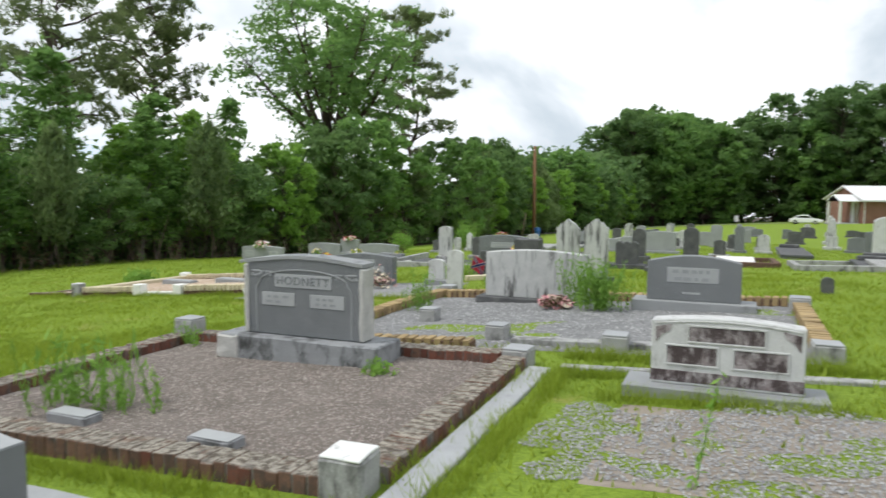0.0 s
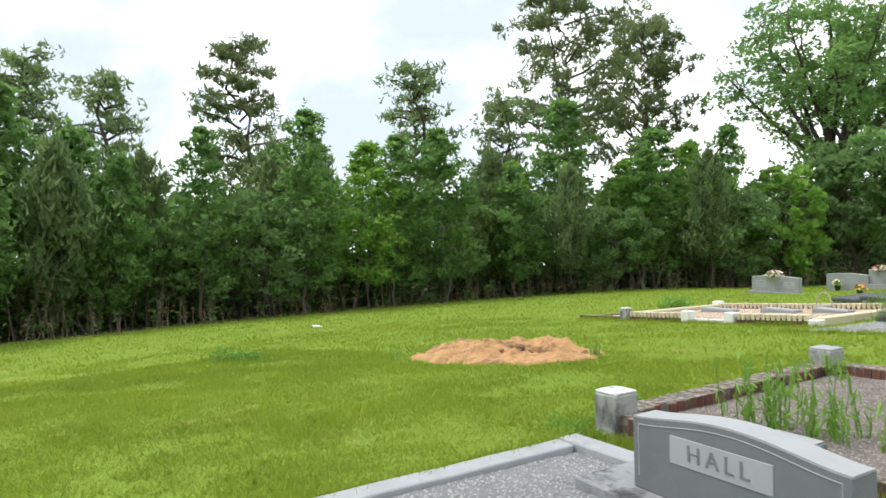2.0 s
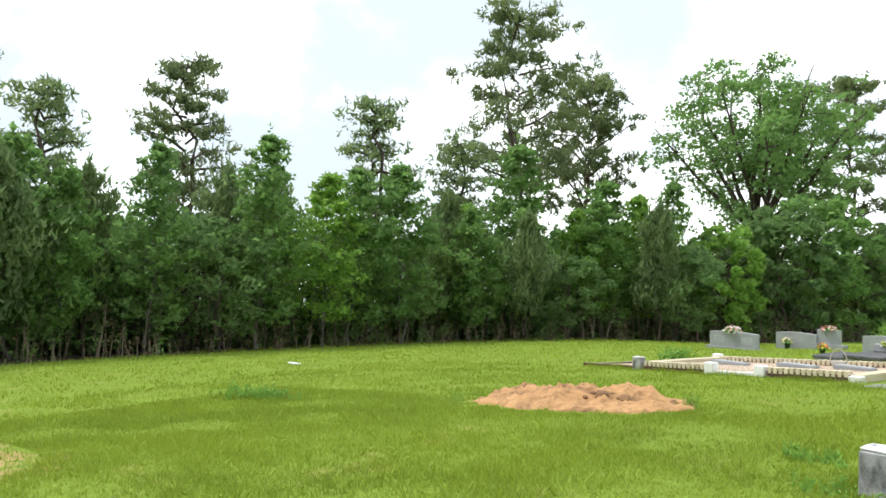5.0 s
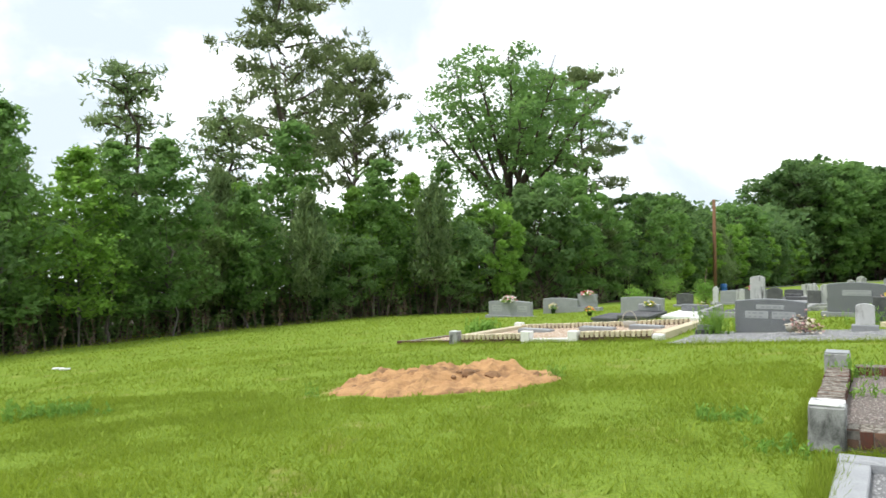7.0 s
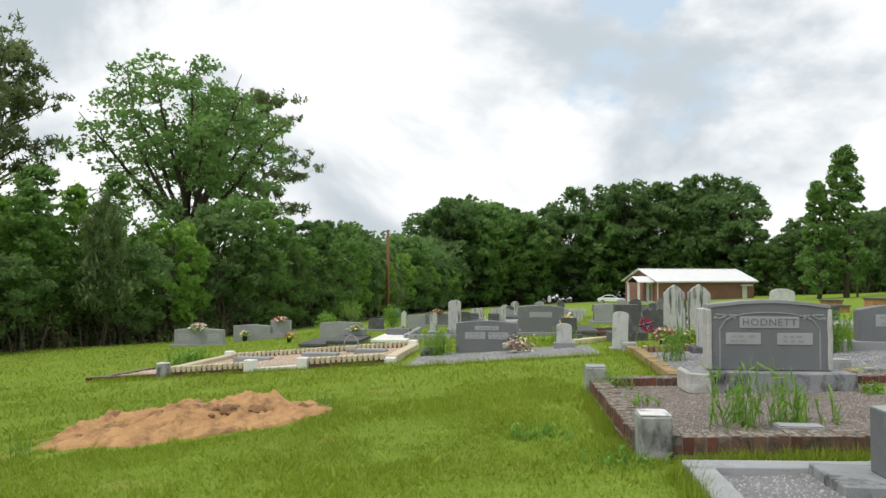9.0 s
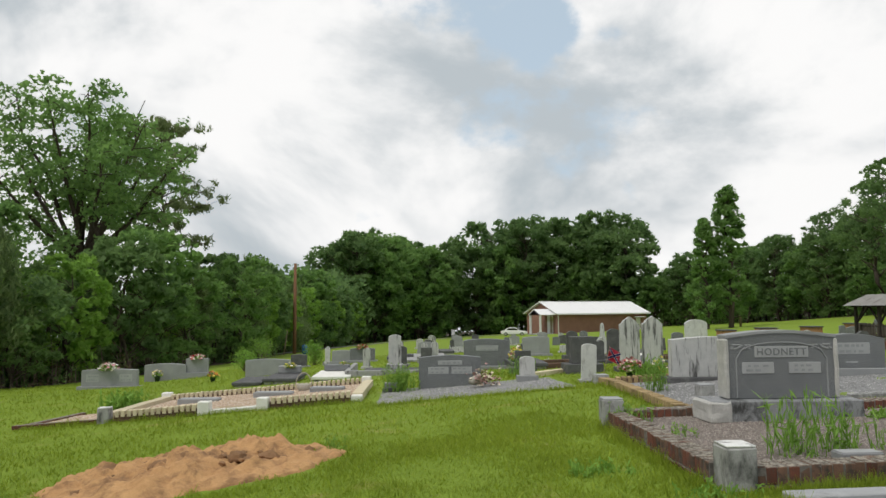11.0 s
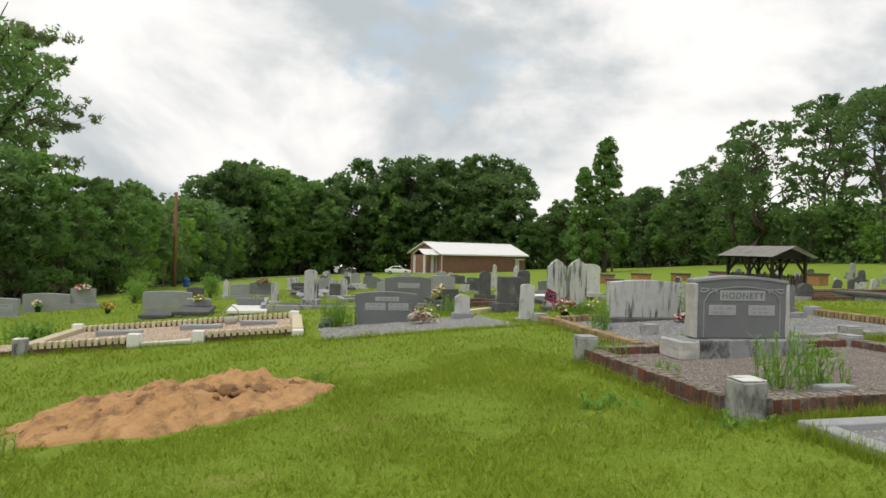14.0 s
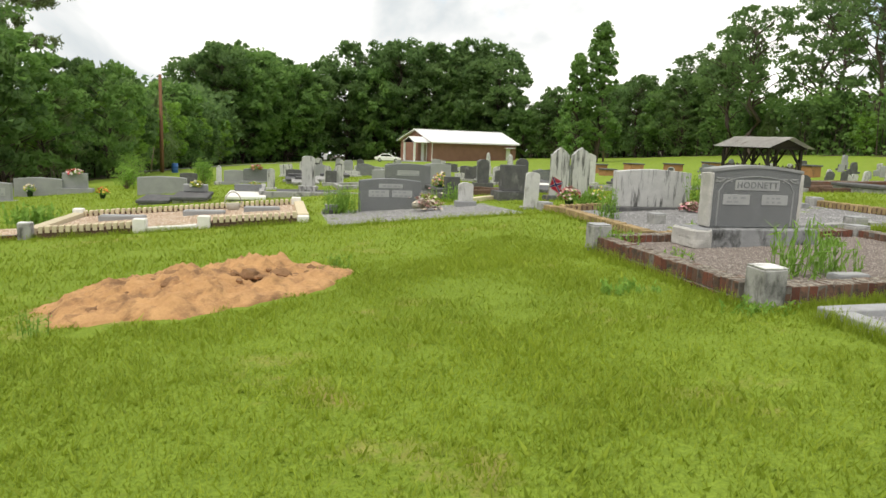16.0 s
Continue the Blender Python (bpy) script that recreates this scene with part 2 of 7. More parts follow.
MARBLE_STAINED = surface("marble_rust_stained", (0.46, 0.43, 0.43), (0.16, 0.12, 0.12), 60, 14, 0.85, 0.3, stain=(0.05, 0.034, 0.034), stain_at=(0.40, 0.54), stain_scale=(13, 13, 6))
STONE_DARK = surface("stone_dark", (0.13, 0.13, 0.13), (0.055, 0.057, 0.06), 70, 5, 0.8, 0.3, stain=(0.28, 0.28, 0.27), stain_at=(0.58, 0.78), stain_scale=(5, 5, 3))
CONCRETE = surface("concrete_weathered", (0.43, 0.43, 0.415), (0.25, 0.25, 0.245), 90, 6, 0.92, 0.5, stain=(0.07, 0.07, 0.066), stain_at=(0.50, 0.66), stain_scale=(6, 6, 3))
CONCRETE_PALE = surface("concrete_pale", (0.390, 0.398, 0.406), (0.296, 0.304, 0.312), 90, 5, 0.9, 0.3, stain=(0.12, 0.12, 0.11), stain_at=(0.60, 0.76), stain_scale=(3, 3, 3))
CAP_WHITE = surface("worn_white_cap", (0.80, 0.80, 0.79), (0.60, 0.60, 0.58), 50, 5, 0.85, 0.3, stain=(0.16, 0.16, 0.15), stain_at=(0.54, 0.66), stain_scale=(6, 6, 6))
WHITE_PAINT = surface("whitewash", (0.82, 0.81, 0.77), (0.66, 0.65, 0.61), 60, 5, 0.8, 0.2, stain=(0.35, 0.33, 0.28), stain_at=(0.58, 0.76), stain_scale=(4, 4, 4))
BRICK_RED = surface("brick_red", (0.24, 0.085, 0.055), (0.15, 0.065, 0.045), 70, 12, 0.95, 0.6, stain=(0.075, 0.065, 0.055), stain_at=(0.47, 0.66), stain_scale=(9, 9, 9), vary=0.6, lichen=(0.33, 0.30, 0.25))
BRICK_TOP = surface("brick_lichen", (0.23, 0.125, 0.085), (0.135, 0.085, 0.062), 70, 12, 0.97, 0.6, stain=(0.055, 0.05, 0.045), stain_at=(0.48, 0.64), stain_scale=(9, 9, 9), vary=0.4, lichen=(0.31, 0.285, 0.24))
BRICK_YELLOW = surface("brick_buff", (0.50, 0.38, 0.20), (0.36, 0.25, 0.12), 70, 10, 0.95, 0.5, stain=(0.16, 0.12, 0.08), stain_at=(0.52, 0.72), stain_scale=(8, 8, 8), vary=0.6)
BRICK_ORANGE = surface("brick_orange", (0.52, 0.29, 0.13), (0.38, 0.19, 0.085), 70, 8, 0.95, 0.5, stain=(0.12, 0.09, 0.07), stain_at=(0.54, 0.7), stain_scale=(4, 4, 4), vary=0.5)
BRICK_CREAM = surface("brick_cream", (0.72, 0.64, 0.46), (0.58, 0.50, 0.33), 70, 10, 0.95, 0.4, vary=0.35)
MORTAR = surface("mortar", (0.22, 0.20, 0.18), (0.11, 0.10, 0.09), 60, 10, 0.97, 0.6, stain=(0.05, 0.045, 0.04), stain_at=(0.5, 0.7), stain_scale=(6, 6, 6), lichen=(0.28, 0.255, 0.215))
MORTAR_BROWN = surface("mortar_brown", (0.16, 0.095, 0.065), (0.08, 0.05, 0.04), 60, 10, 0.97, 0.5)
CLAY = surface("red_clay", (0.54, 0.32, 0.145), (0.36, 0.195, 0.088), 40, 6, 0.97, 0.9, stain=(0.19, 0.105, 0.055), stain_at=(0.48, 0.64), stain_scale=(4, 4, 4))
CLOD = surface("clay_clod", (0.33, 0.19, 0.095), (0.21, 0.115, 0.06), 60, 9, 0.97, 0.8, vary=0.5)
PLOT_SOIL = surface("gravel_bed_soil", (0.203, 0.176, 0.154), (0.120, 0.101, 0.086), 130, 3, 0.97, 0.9)
PLOT_SOIL_TAN = surface("gravel_bed_tan", (0.450, 0.342, 0.243), (0.306, 0.225, 0.153), 130, 3, 0.97, 0.9)
PLOT_SOIL_PALE = surface("bare_pale_soil", (0.33, 0.285, 0.235), (0.22, 0.185, 0.15), 60, 3, 0.97, 0.7)
PLOT_SOIL_GREY = surface("gravel_bed_grey", (0.259, 0.259, 0.259), (0.158, 0.158, 0.158), 130, 3, 0.97, 0.9)
WOOD_DARK = surface("timber_creosoted", (0.055, 0.045, 0.038), (0.028, 0.023, 0.02), 40, 8, 0.9, 0.4, vary=0.4)
WOOD_GREY = surface("picket_grey", (0.16, 0.135, 0.115), (0.085, 0.07, 0.06), 40, 8, 0.92, 0.4, vary=0.5)
WOOD_POLE = surface("pole_wood", (0.26, 0.135, 0.075), (0.17, 0.085, 0.05), 20, 4, 0.9, 0.3)
WOOD_PALE = surface("weathered_stake", (0.34, 0.27, 0.18), (0.22, 0.17, 0.11), 20, 4, 0.9, 0.3)
TIN = surface("corrugated_tin", (0.56, 0.55, 0.53), (0.40, 0.38, 0.36), 30, 2, 0.6, 0.1, stain=(0.17, 0.11, 0.08), stain_at=(0.55, 0.75), stain_scale=(1.5, 6, 1.5), metal=0.1)
ROOF_WHITE = surface("white_metal_roof", (0.82, 0.82, 0.82), (0.74, 0.74, 0.75), 3, 0.5, 0.55, 0.03)
TRIM_WHITE = surface("white_trim", (0.78, 0.78, 0.77), (0.66, 0.66, 0.65), 10, 2, 0.6, 0.05)
CHURCH_BRICK = surface("church_brick", (0.33, 0.175, 0.135), (0.24, 0.125, 0.098), 30, 1.0, 0.92, 0.3, vary=0.4)
CAR_PAINT = surface("car_paint_white", (0.80, 0.80, 0.80), (0.74, 0.74, 0.74), 3, 1, 0.22, 0.0, spec=0.6)
DARK_GLASS = surface("dark_glass", (0.02, 0.022, 0.025), (0.015, 0.016, 0.018), 3, 1, 0.08, 0.0, spec=0.7)
RUBBER = surface("rubber", (0.03, 0.03, 0.03), (0.02, 0.02, 0.02), 30, 3, 0.85, 0.1)
STEEL = surface("steel", (0.5, 0.5, 0.5), (0.4, 0.4, 0.4), 20, 3, 0.4, 0.0, metal=0.8)
BARREL_BLUE = surface("plastic_blue", (0.05, 0.16, 0.42), (0.04, 0.12, 0.34), 10, 2, 0.5, 0.05)
LETTER = surface("cut_lettering", (0.20, 0.21, 0.215), (0.14, 0.15, 0.155), 100, 8, 0.8, 0.1)
LETTER_FAINT = surface("worn_cut_lettering", (0.32, 0.33, 0.335), (0.25, 0.26, 0.265), 100, 8, 0.85, 0.1)
BARK = surface("bark", (0.11, 0.085, 0.065), (0.055, 0.043, 0.034), 14, 3, 0.95, 0.7)
BARK_GREY = surface("bark_grey", (0.20, 0.18, 0.155), (0.10, 0.09, 0.078), 14, 3, 0.95, 0.6)
TWIG = surface("dry_twigs", (0.27, 0.21, 0.16), (0.15, 0.115, 0.085), 14, 3, 0.95, 0.3)
ASPHALT = surface("asphalt", (0.22, 0.215, 0.21), (0.15, 0.148, 0.145), 60, 0.5, 0.93, 0.2)
LITTER = surface("leaf_litter", (0.085, 0.062, 0.04), (0.04, 0.032, 0.022), 8, 0.8, 0.97, 0.6)
WICKER = surface("pale_jug", (0.46, 0.43, 0.37), (0.33, 0.30, 0.25), 40, 6, 0.8, 0.3)
PLASTIC_POT = surface("green_pot", (0.03, 0.06, 0.035), (0.02, 0.04, 0.025), 30, 4, 0.6, 0.1)

LEAF = leaf_material("leaf_broad", (0.114, 0.224, 0.067), (0.252, 0.422, 0.118), (0.144, 0.258, 0.086), 0.64)
LEAF_LIME = leaf_material("leaf_lime", (0.166, 0.312, 0.059), (0.318, 0.516, 0.103), (0.187, 0.340, 0.070), 0.64)
LEAF_DARK = leaf_material("leaf_dark", (0.093, 0.171, 0.064), (0.201, 0.320, 0.108), (0.114, 0.210, 0.080), 0.64)
NEEDLE = leaf_material("needles", (0.130, 0.204, 0.086), (0.273, 0.364, 0.146), (0.166, 0.252, 0.108), 0.64)
NEEDLE_OLD = leaf_material("needles_olive", (0.111, 0.159, 0.068), (0.229, 0.291, 0.121), (0.161, 0.211, 0.089), 0.6)
BROWN_LEAF = leaf_material("dry_leaves", (0.10, 0.07, 0.04), (0.21, 0.15, 0.085), (0.09, 0.08, 0.04), 0.2)
GRASS = leaf_material("grass_blades", (0.150, 0.212, 0.020), (0.325, 0.425, 0.046), (0.24, 0.32, 0.034), 0.4)
WEED = leaf_material("weed_green", (0.15, 0.30, 0.05), (0.28, 0.47, 0.09), (0.20, 0.36, 0.06), 0.4)


def plain(name, c, rough=0.7, trans=0.0):
    return leaf_material(name, tuple(0.8 * k for k in c), c, tuple(0.92 * k for k in c), trans)


PETAL = {"white": plain("petal_white", (0.80, 0.76, 0.72)), "pink": plain("petal_pink", (0.72, 0.34, 0.38)), "red": plain("petal_red", (0.55, 0.05, 0.06)), "yellow": plain("petal_yellow", (0.75, 0.62, 0.12)), "orange": plain("petal_orange", (0.78, 0.30, 0.06)), "purple": plain("petal_purple", (0.36, 0.14, 0.40)), "cream": plain("petal_cream", (0.66, 0.58, 0.46)), "rose": plain("petal_faded_rose", (0.50, 0.28, 0.28))}
FLAG_RED = plain("flag_red", (0.52, 0.05, 0.09))
FLAG_BLUE = plain("flag_blue", (0.04, 0.05, 0.20))
FLAG_WHITE = plain("flag_white", (0.75, 0.75, 0.75))


def grass_ground():
    m, nodes, links, bsdf = nodes_of("lawn")
    pos = nodes.new("ShaderNodeNewGeometry").outputs["Position"]
    big = n_noise(nodes, links, pos, 0.22, 5, 0.55)
    mid = n_noise(nodes, links, pos, 1.6, 6, 0.6)
    fine_n = n_noise(nodes, links, pos, 38, 4, 0.7)
    col = n_mix(nodes, links, n_range(nodes, links, mid, 0.3, 0.7), (0.19, 0.275, 0.034), (0.235, 0.33, 0.044))
    col = n_mix(nodes, links, n_range(nodes, links, big, 0.35, 0.65, 0, 0.3), col, (0.27, 0.365, 0.05))
    col = n_mix(nodes, links, n_range(nodes, links, fine_n, 0.42, 0.62, 0, 0.6), col, (0.10, 0.165, 0.02))
    soil = n_mix(nodes, links, n_range(nodes, links, fine_n, 0.3, 0.7), (0.44, 0.26, 0.13), (0.56, 0.38, 0.21))
    sep = nodes.new("ShaderNodeSeparateXYZ")
    links.new(pos, sep.inputs[0])

    def bare(cx, cy, rx, ry, power):
        dx = n_math(nodes, links, "DIVIDE", n_math(nodes, links, "SUBTRACT", sep.outputs[0], cx), rx)
        dy = n_math(nodes, links, "DIVIDE", n_math(nodes, links, "SUBTRACT", sep.outputs[1], cy), ry)
        d = n_math(nodes, links, "ADD", n_math(nodes, links, "MULTIPLY", dx, dx), n_math(nodes, links, "MULTIPLY", dy, dy))
        rag = n_math(nodes, links, "ADD", d, n_range(nodes, links, n_noise(nodes, links, pos, 3.0, 8, 0.7), 0.3, 0.7, -0.75, 0.75))
        return n_range(nodes, links, rag, 0.55, 1.05, power, 0.0)

    masks = [bare(-11.9, 2.5, 2.5, 0.9, 0.75), bare(-8.6, 0.8, 1.9, 0.8, 0.75), bare(-6.95, 8.4, 1.5, 0.85, 0.75)]
    scatter = n_range(nodes, links, n_noise(nodes, links, pos, 1.15, 9, 0.72), 0.57, 0.72, 0, 0.5)
    tot = scatter
    for k in masks:
        tot = n_math(nodes, links, "MAXIMUM", tot, k)
    col = n_mix(nodes, links, tot, col, soil)
    links.new(col, bsdf.inputs["Base Color"])
    bsdf.inputs["Roughness"].default_value = 0.95
    bsdf.inputs["Specular IOR Level"].default_value = 0.1
    bp = nodes.new("ShaderNodeBump")
    bp.inputs["Strength"].default_value = 0.8
    bp.inputs["Distance"].default_value = 0.03
    links.new(n_math(nodes, links, "ADD", fine_n, mid), bp.inputs["Height"])
    links.new(bp.outputs["Normal"], bsdf.inputs["Normal"])
    return m


LAWN = grass_ground()
# ---- ground ----
TREELINE = [(-36, -14), (-30, 0), (-27, 10), (-25, 20), (-22, 28), (-17, 34.5), (-10, 42), (-2, 53), (5, 66), (10, 82), (20, 106), (40, 142), (72, 160), (104, 136), (106, 100), (98, 76), (88, 55), (78, 40), (73, 25), (70, 5), (60, -20)]
FIELD = TREELINE + [(50, -80), (-60, -80), (-45, -40)]


def in_field(x, y, poly=FIELD):
    inside = False
    for (x0, y0), (x1, y1) in zip(poly, poly[1:] + poly[:1]):
        if (y0 > y) != (y1 > y) and x < (x1 - x0) * (y - y0) / (y1 - y0) + x0:
            inside = not inside
    return inside


def axis(n, c, near, far):
    k = np.linspace(-1, 1, n)
    return c + near * k * n / 2 + (far - near * n / 2) * np.sign(k) * np.abs(k) ** 5


def build_ground():
    xs, ys = axis(231, -2, 0.36, 900), axis(231, 12, 0.36, 900)
    verts = [(x, y, ground_z(x, y) + 0.012 * noise.noise((x * 0.7, y * 0.7, 0))) for y in ys for x in xs]
    n = len(xs)
    faces = [(j * n + i, j * n + i + 1, (j + 1) * n + i + 1, (j + 1) * n + i) for j in range(n - 1) for i in range(n - 1)]
    me = raw_mesh("ground", verts, faces)
    me.materials.append(LAWN)
    me.materials.append(LITTER)
    idx = [0 if in_field((xs[i] + xs[i + 1]) / 2, (ys[j] + ys[j + 1]) / 2) else 1 for j in range(n - 1) for i in range(n - 1)]
    me.polygons.foreach_set("material_index", np.array(idx, dtype=np.int32))
    me.shade_smooth()
    tagged(new("ground", me), "mown green lawn with bare red clay patches, edged by woods", "ground", kind="structure")


build_ground()


def build_road():
    pts = [(-2, 76), (12, 92), (28, 112), (44, 123), (58, 127), (72, 128), (100, 124)]
    verts, faces = [], []
    fine_pts = []
    for (x0, y0), (x1, y1) in zip(pts, pts[1:]):
        for k in range(6):
            fine_pts.append((x0 + (x1 - x0) * k / 6, y0 + (y1 - y0) * k / 6))
    for i, (x, y) in enumerate(fine_pts):
        x1, y1 = fine_pts[min(i + 1, len(fine_pts) - 1)]
        x0, y0 = fine_pts[max(i - 1, 0)]
        d = Vector((x1 - x0, y1 - y0)).normalized()
        for s in (-2.6, 2.6):
            px, py = x - d.y * s, y + d.x * s
            verts.append((px, py, ground_z(px, py) + 0.05))
    for i in range(len(fine_pts) - 1):
        faces.append((2 * i, 2 * i + 1, 2 * i + 3, 2 * i + 2))
    me = raw_mesh("road", verts, faces)
    me.materials.append(ASPHALT)
    tagged(new("road", me), "narrow grey asphalt road along the far woods", "road", kind="structure")


build_road()

# ---- trees ----
def leaf_quads(centres, size, rngl, flat=0.35, slim=0.5):
    """One folded rhombic leaf at each centre."""
    n = len(centres)
    a = rngl.normal(size=(n, 3))
    a[:, 2] *= 1 - flat
    a /= np.linalg.norm(a, axis=1, keepdims=True)
    b = rngl.normal(size=(n, 3))
    b -= (b * a).sum(1, keepdims=True) * a
    b /= np.linalg.norm(b, axis=1, keepdims=True)
    s = size * rngl.uniform(0.6, 1.35, (n, 1))
    a, b = a * s * 0.5, b * s * 0.5 * slim
    v = np.stack([centres - a, centres + b, centres + a, centres - b], 1).reshape(-1, 3)
    return v, np.arange(4 * n).reshape(n, 4)


def leaf_tris(centres, size, rngl, up=0.8, slim=0.7):
    """One pointed leaf at each centre, held more or less flat to the sky."""
    n = len(centres)
    nrm = rngl.normal(size=(n, 3))
    nrm[:, 2] += up
    nrm /= np.linalg.norm(nrm, axis=1, keepdims=True)
    a = rngl.normal(size=(n, 3))
    a -= (a * nrm).sum(1, keepdims=True) * nrm
    a /= np.linalg.norm(a, axis=1, keepdims=True)
    b = np.cross(nrm, a)
    s = size * rngl.uniform(0.6, 1.4, (n, 1))
    a, b = a * s * 0.62, b * s * 0.5 * slim
    v = np.stack([centres + a, centres - 0.6 * a + b, centres - 0.6 * a - b], 1).reshape(-1, 3)
    return v, np.arange(3 * n).reshape(n, 3)


def needle_tris(centres, size, rngl, rise=0.9, slim=0.16):
    """Long needle bundles that point outward and up."""
    n = len(centres)
    a = rngl.normal(size=(n, 3))
    a[:, 2] = np.abs(a[:, 2]) + rise
    a /= np.linalg.norm(a, axis=1, keepdims=True)
    b = np.cross(a, rngl.normal(size=(n, 3)))
    b /= np.linalg.norm(b, axis=1, keepdims=True)
    s = size * rngl.uniform(0.6, 1.4, (n, 1))
    v = np.stack([centres + a * s * 0.75, centres - a * s * 0.25 + b * s * slim, centres - a * s * 0.25 - b * s * slim], 1).reshape(-1, 3)
    return v, np.arange(3 * n).reshape(n, 3)


def tube(pts, radii, seg, verts, faces):
    base = len(verts)
    for k, (p, r) in enumerate(zip(pts, radii)):
        p = Vector(p)
        q = Vector(pts[min(k + 1, len(pts) - 1)]) - Vector(pts[max(k - 1, 0)])
        m = q.to_track_quat("Z", "Y").to_matrix()
        for i in range(seg):
            a = 2 * math.pi * i / seg
            verts.append(p + m @ Vector((r * math.cos(a), r * math.sin(a), 0)))
    for k in range(len(pts) - 1):
        for i in range(seg):
            j = (i + 1) % seg
            faces.append((base + k * seg + i, base + k * seg + j, base + (k + 1) * seg + j, base + (k + 1) * seg + i))


def tree_thing(name, trunk_v, trunk_f, leaves, mat_bark, mat_leaf, label, group=""):
    t = thing(name, Matrix.Identity(4), label, "tree", group)
    part("trunk", raw_mesh("trunk", trunk_v, trunk_f), mat_bark, t, smooth=True)
    part("crown", raw_mesh("crown", *leaves), mat_leaf, t)
    return t


def bent(p, q, sag, r0, r1, rs, n=4):
    p, q = Vector(p), Vector(q)
    pts = []
    for k in range(n + 1):
        f = k / n
        o = p.lerp(q, f)
        o.z += sag * math.sin(math.pi * f)
        if 0 < k < n:
            o += Vector((rs.uniform(-1, 1), rs.uniform(-1, 1), rs.uniform(-1, 1))) * (q - p).length * 0.05
        pts.append(o)
    return pts, [r0 + (r1 - r0) * k / n for k in range(n + 1)]


def broad_tree(name, seed, height, spread, low, clumps, per, size, mat, label, group="", bark=None, clump_r=0.16, top=0.55, gap=0.0, trunk_r=None, slim=0.55):
    """A leafy tree: trunk, limbs to each clump, clumps of leaves on an uneven egg-shaped outline."""
    rs, rl = random.Random(seed), np.random.default_rng(seed)
    tv, tf = [], []
    r = trunk_r or height * 0.016
    lean = Vector((rs.uniform(-0.04, 0.04), rs.uniform(-0.04, 0.04), 1)) * height * 0.86
    spine, rad = bent((0, 0, -0.3), lean, 0, r * 1.25, r * 0.2, rs, 7)
    tube(spine, rad, 7, tv, tf)
    cs = []
    for k in range(clumps):
        f = rs.random() ** 0.8
        z = low + (height - low) * f
        if f < top:
            w = (0.55 + 0.45 * math.sin(math.pi / 2 * f / top))
        else:
            g = (f - top) / (1.04 - top)
            w = max(0.0, 1 - g) ** 0.7 if top < 0.3 else math.sqrt(max(0.0, 1 - g * g))
        ang = rs.uniform(0, 2 * math.pi)
        rr = spread / 2 * w * (0.45 + 0.62 * rs.random() ** 0.5) * (1 + 0.22 * noise.noise((math.cos(ang) * 1.7, math.sin(ang) * 1.7, z * 0.5 + seed)))
        c = Vector((rr * math.cos(ang), rr * math.sin(ang), z))
        if rs.random() < gap:
            continue
        cr = clump_r * spread * rs.uniform(0.6, 1.25)
        n = int(per * rs.uniform(0.6, 1.4))
        d = rl.normal(size=(n, 3))
        d /= np.linalg.norm(d, axis=1, keepdims=True)
        d *= cr * rl.uniform(0.25, 1.0, (n, 1)) ** 0.6
        d[:, 2] *= 0.62
        d[:, 2] -= 0.15 * (d[:, 0] ** 2 + d[:, 1] ** 2) / max(cr, 0.1)
        cs.append(d + np.array(c))
        if k % 2 == 0:
            zz = max(low * 0.6, z - rr * rs.uniform(0.4, 0.9))
            start = spine[0].lerp(spine[-1], min(0.95, max(0.08, zz / lean.z)))
            pts, rad = bent(start, c, 0.1, r * 0.42 * (1 - 0.6 * f), r * 0.06, rs)
            tube(pts, rad, 4, tv, tf)
    return tree_thing(name, tv, tf, leaf_tris(np.concatenate(cs), size, rl, 0.7, slim + 0.2), bark or BARK, mat, label, group)


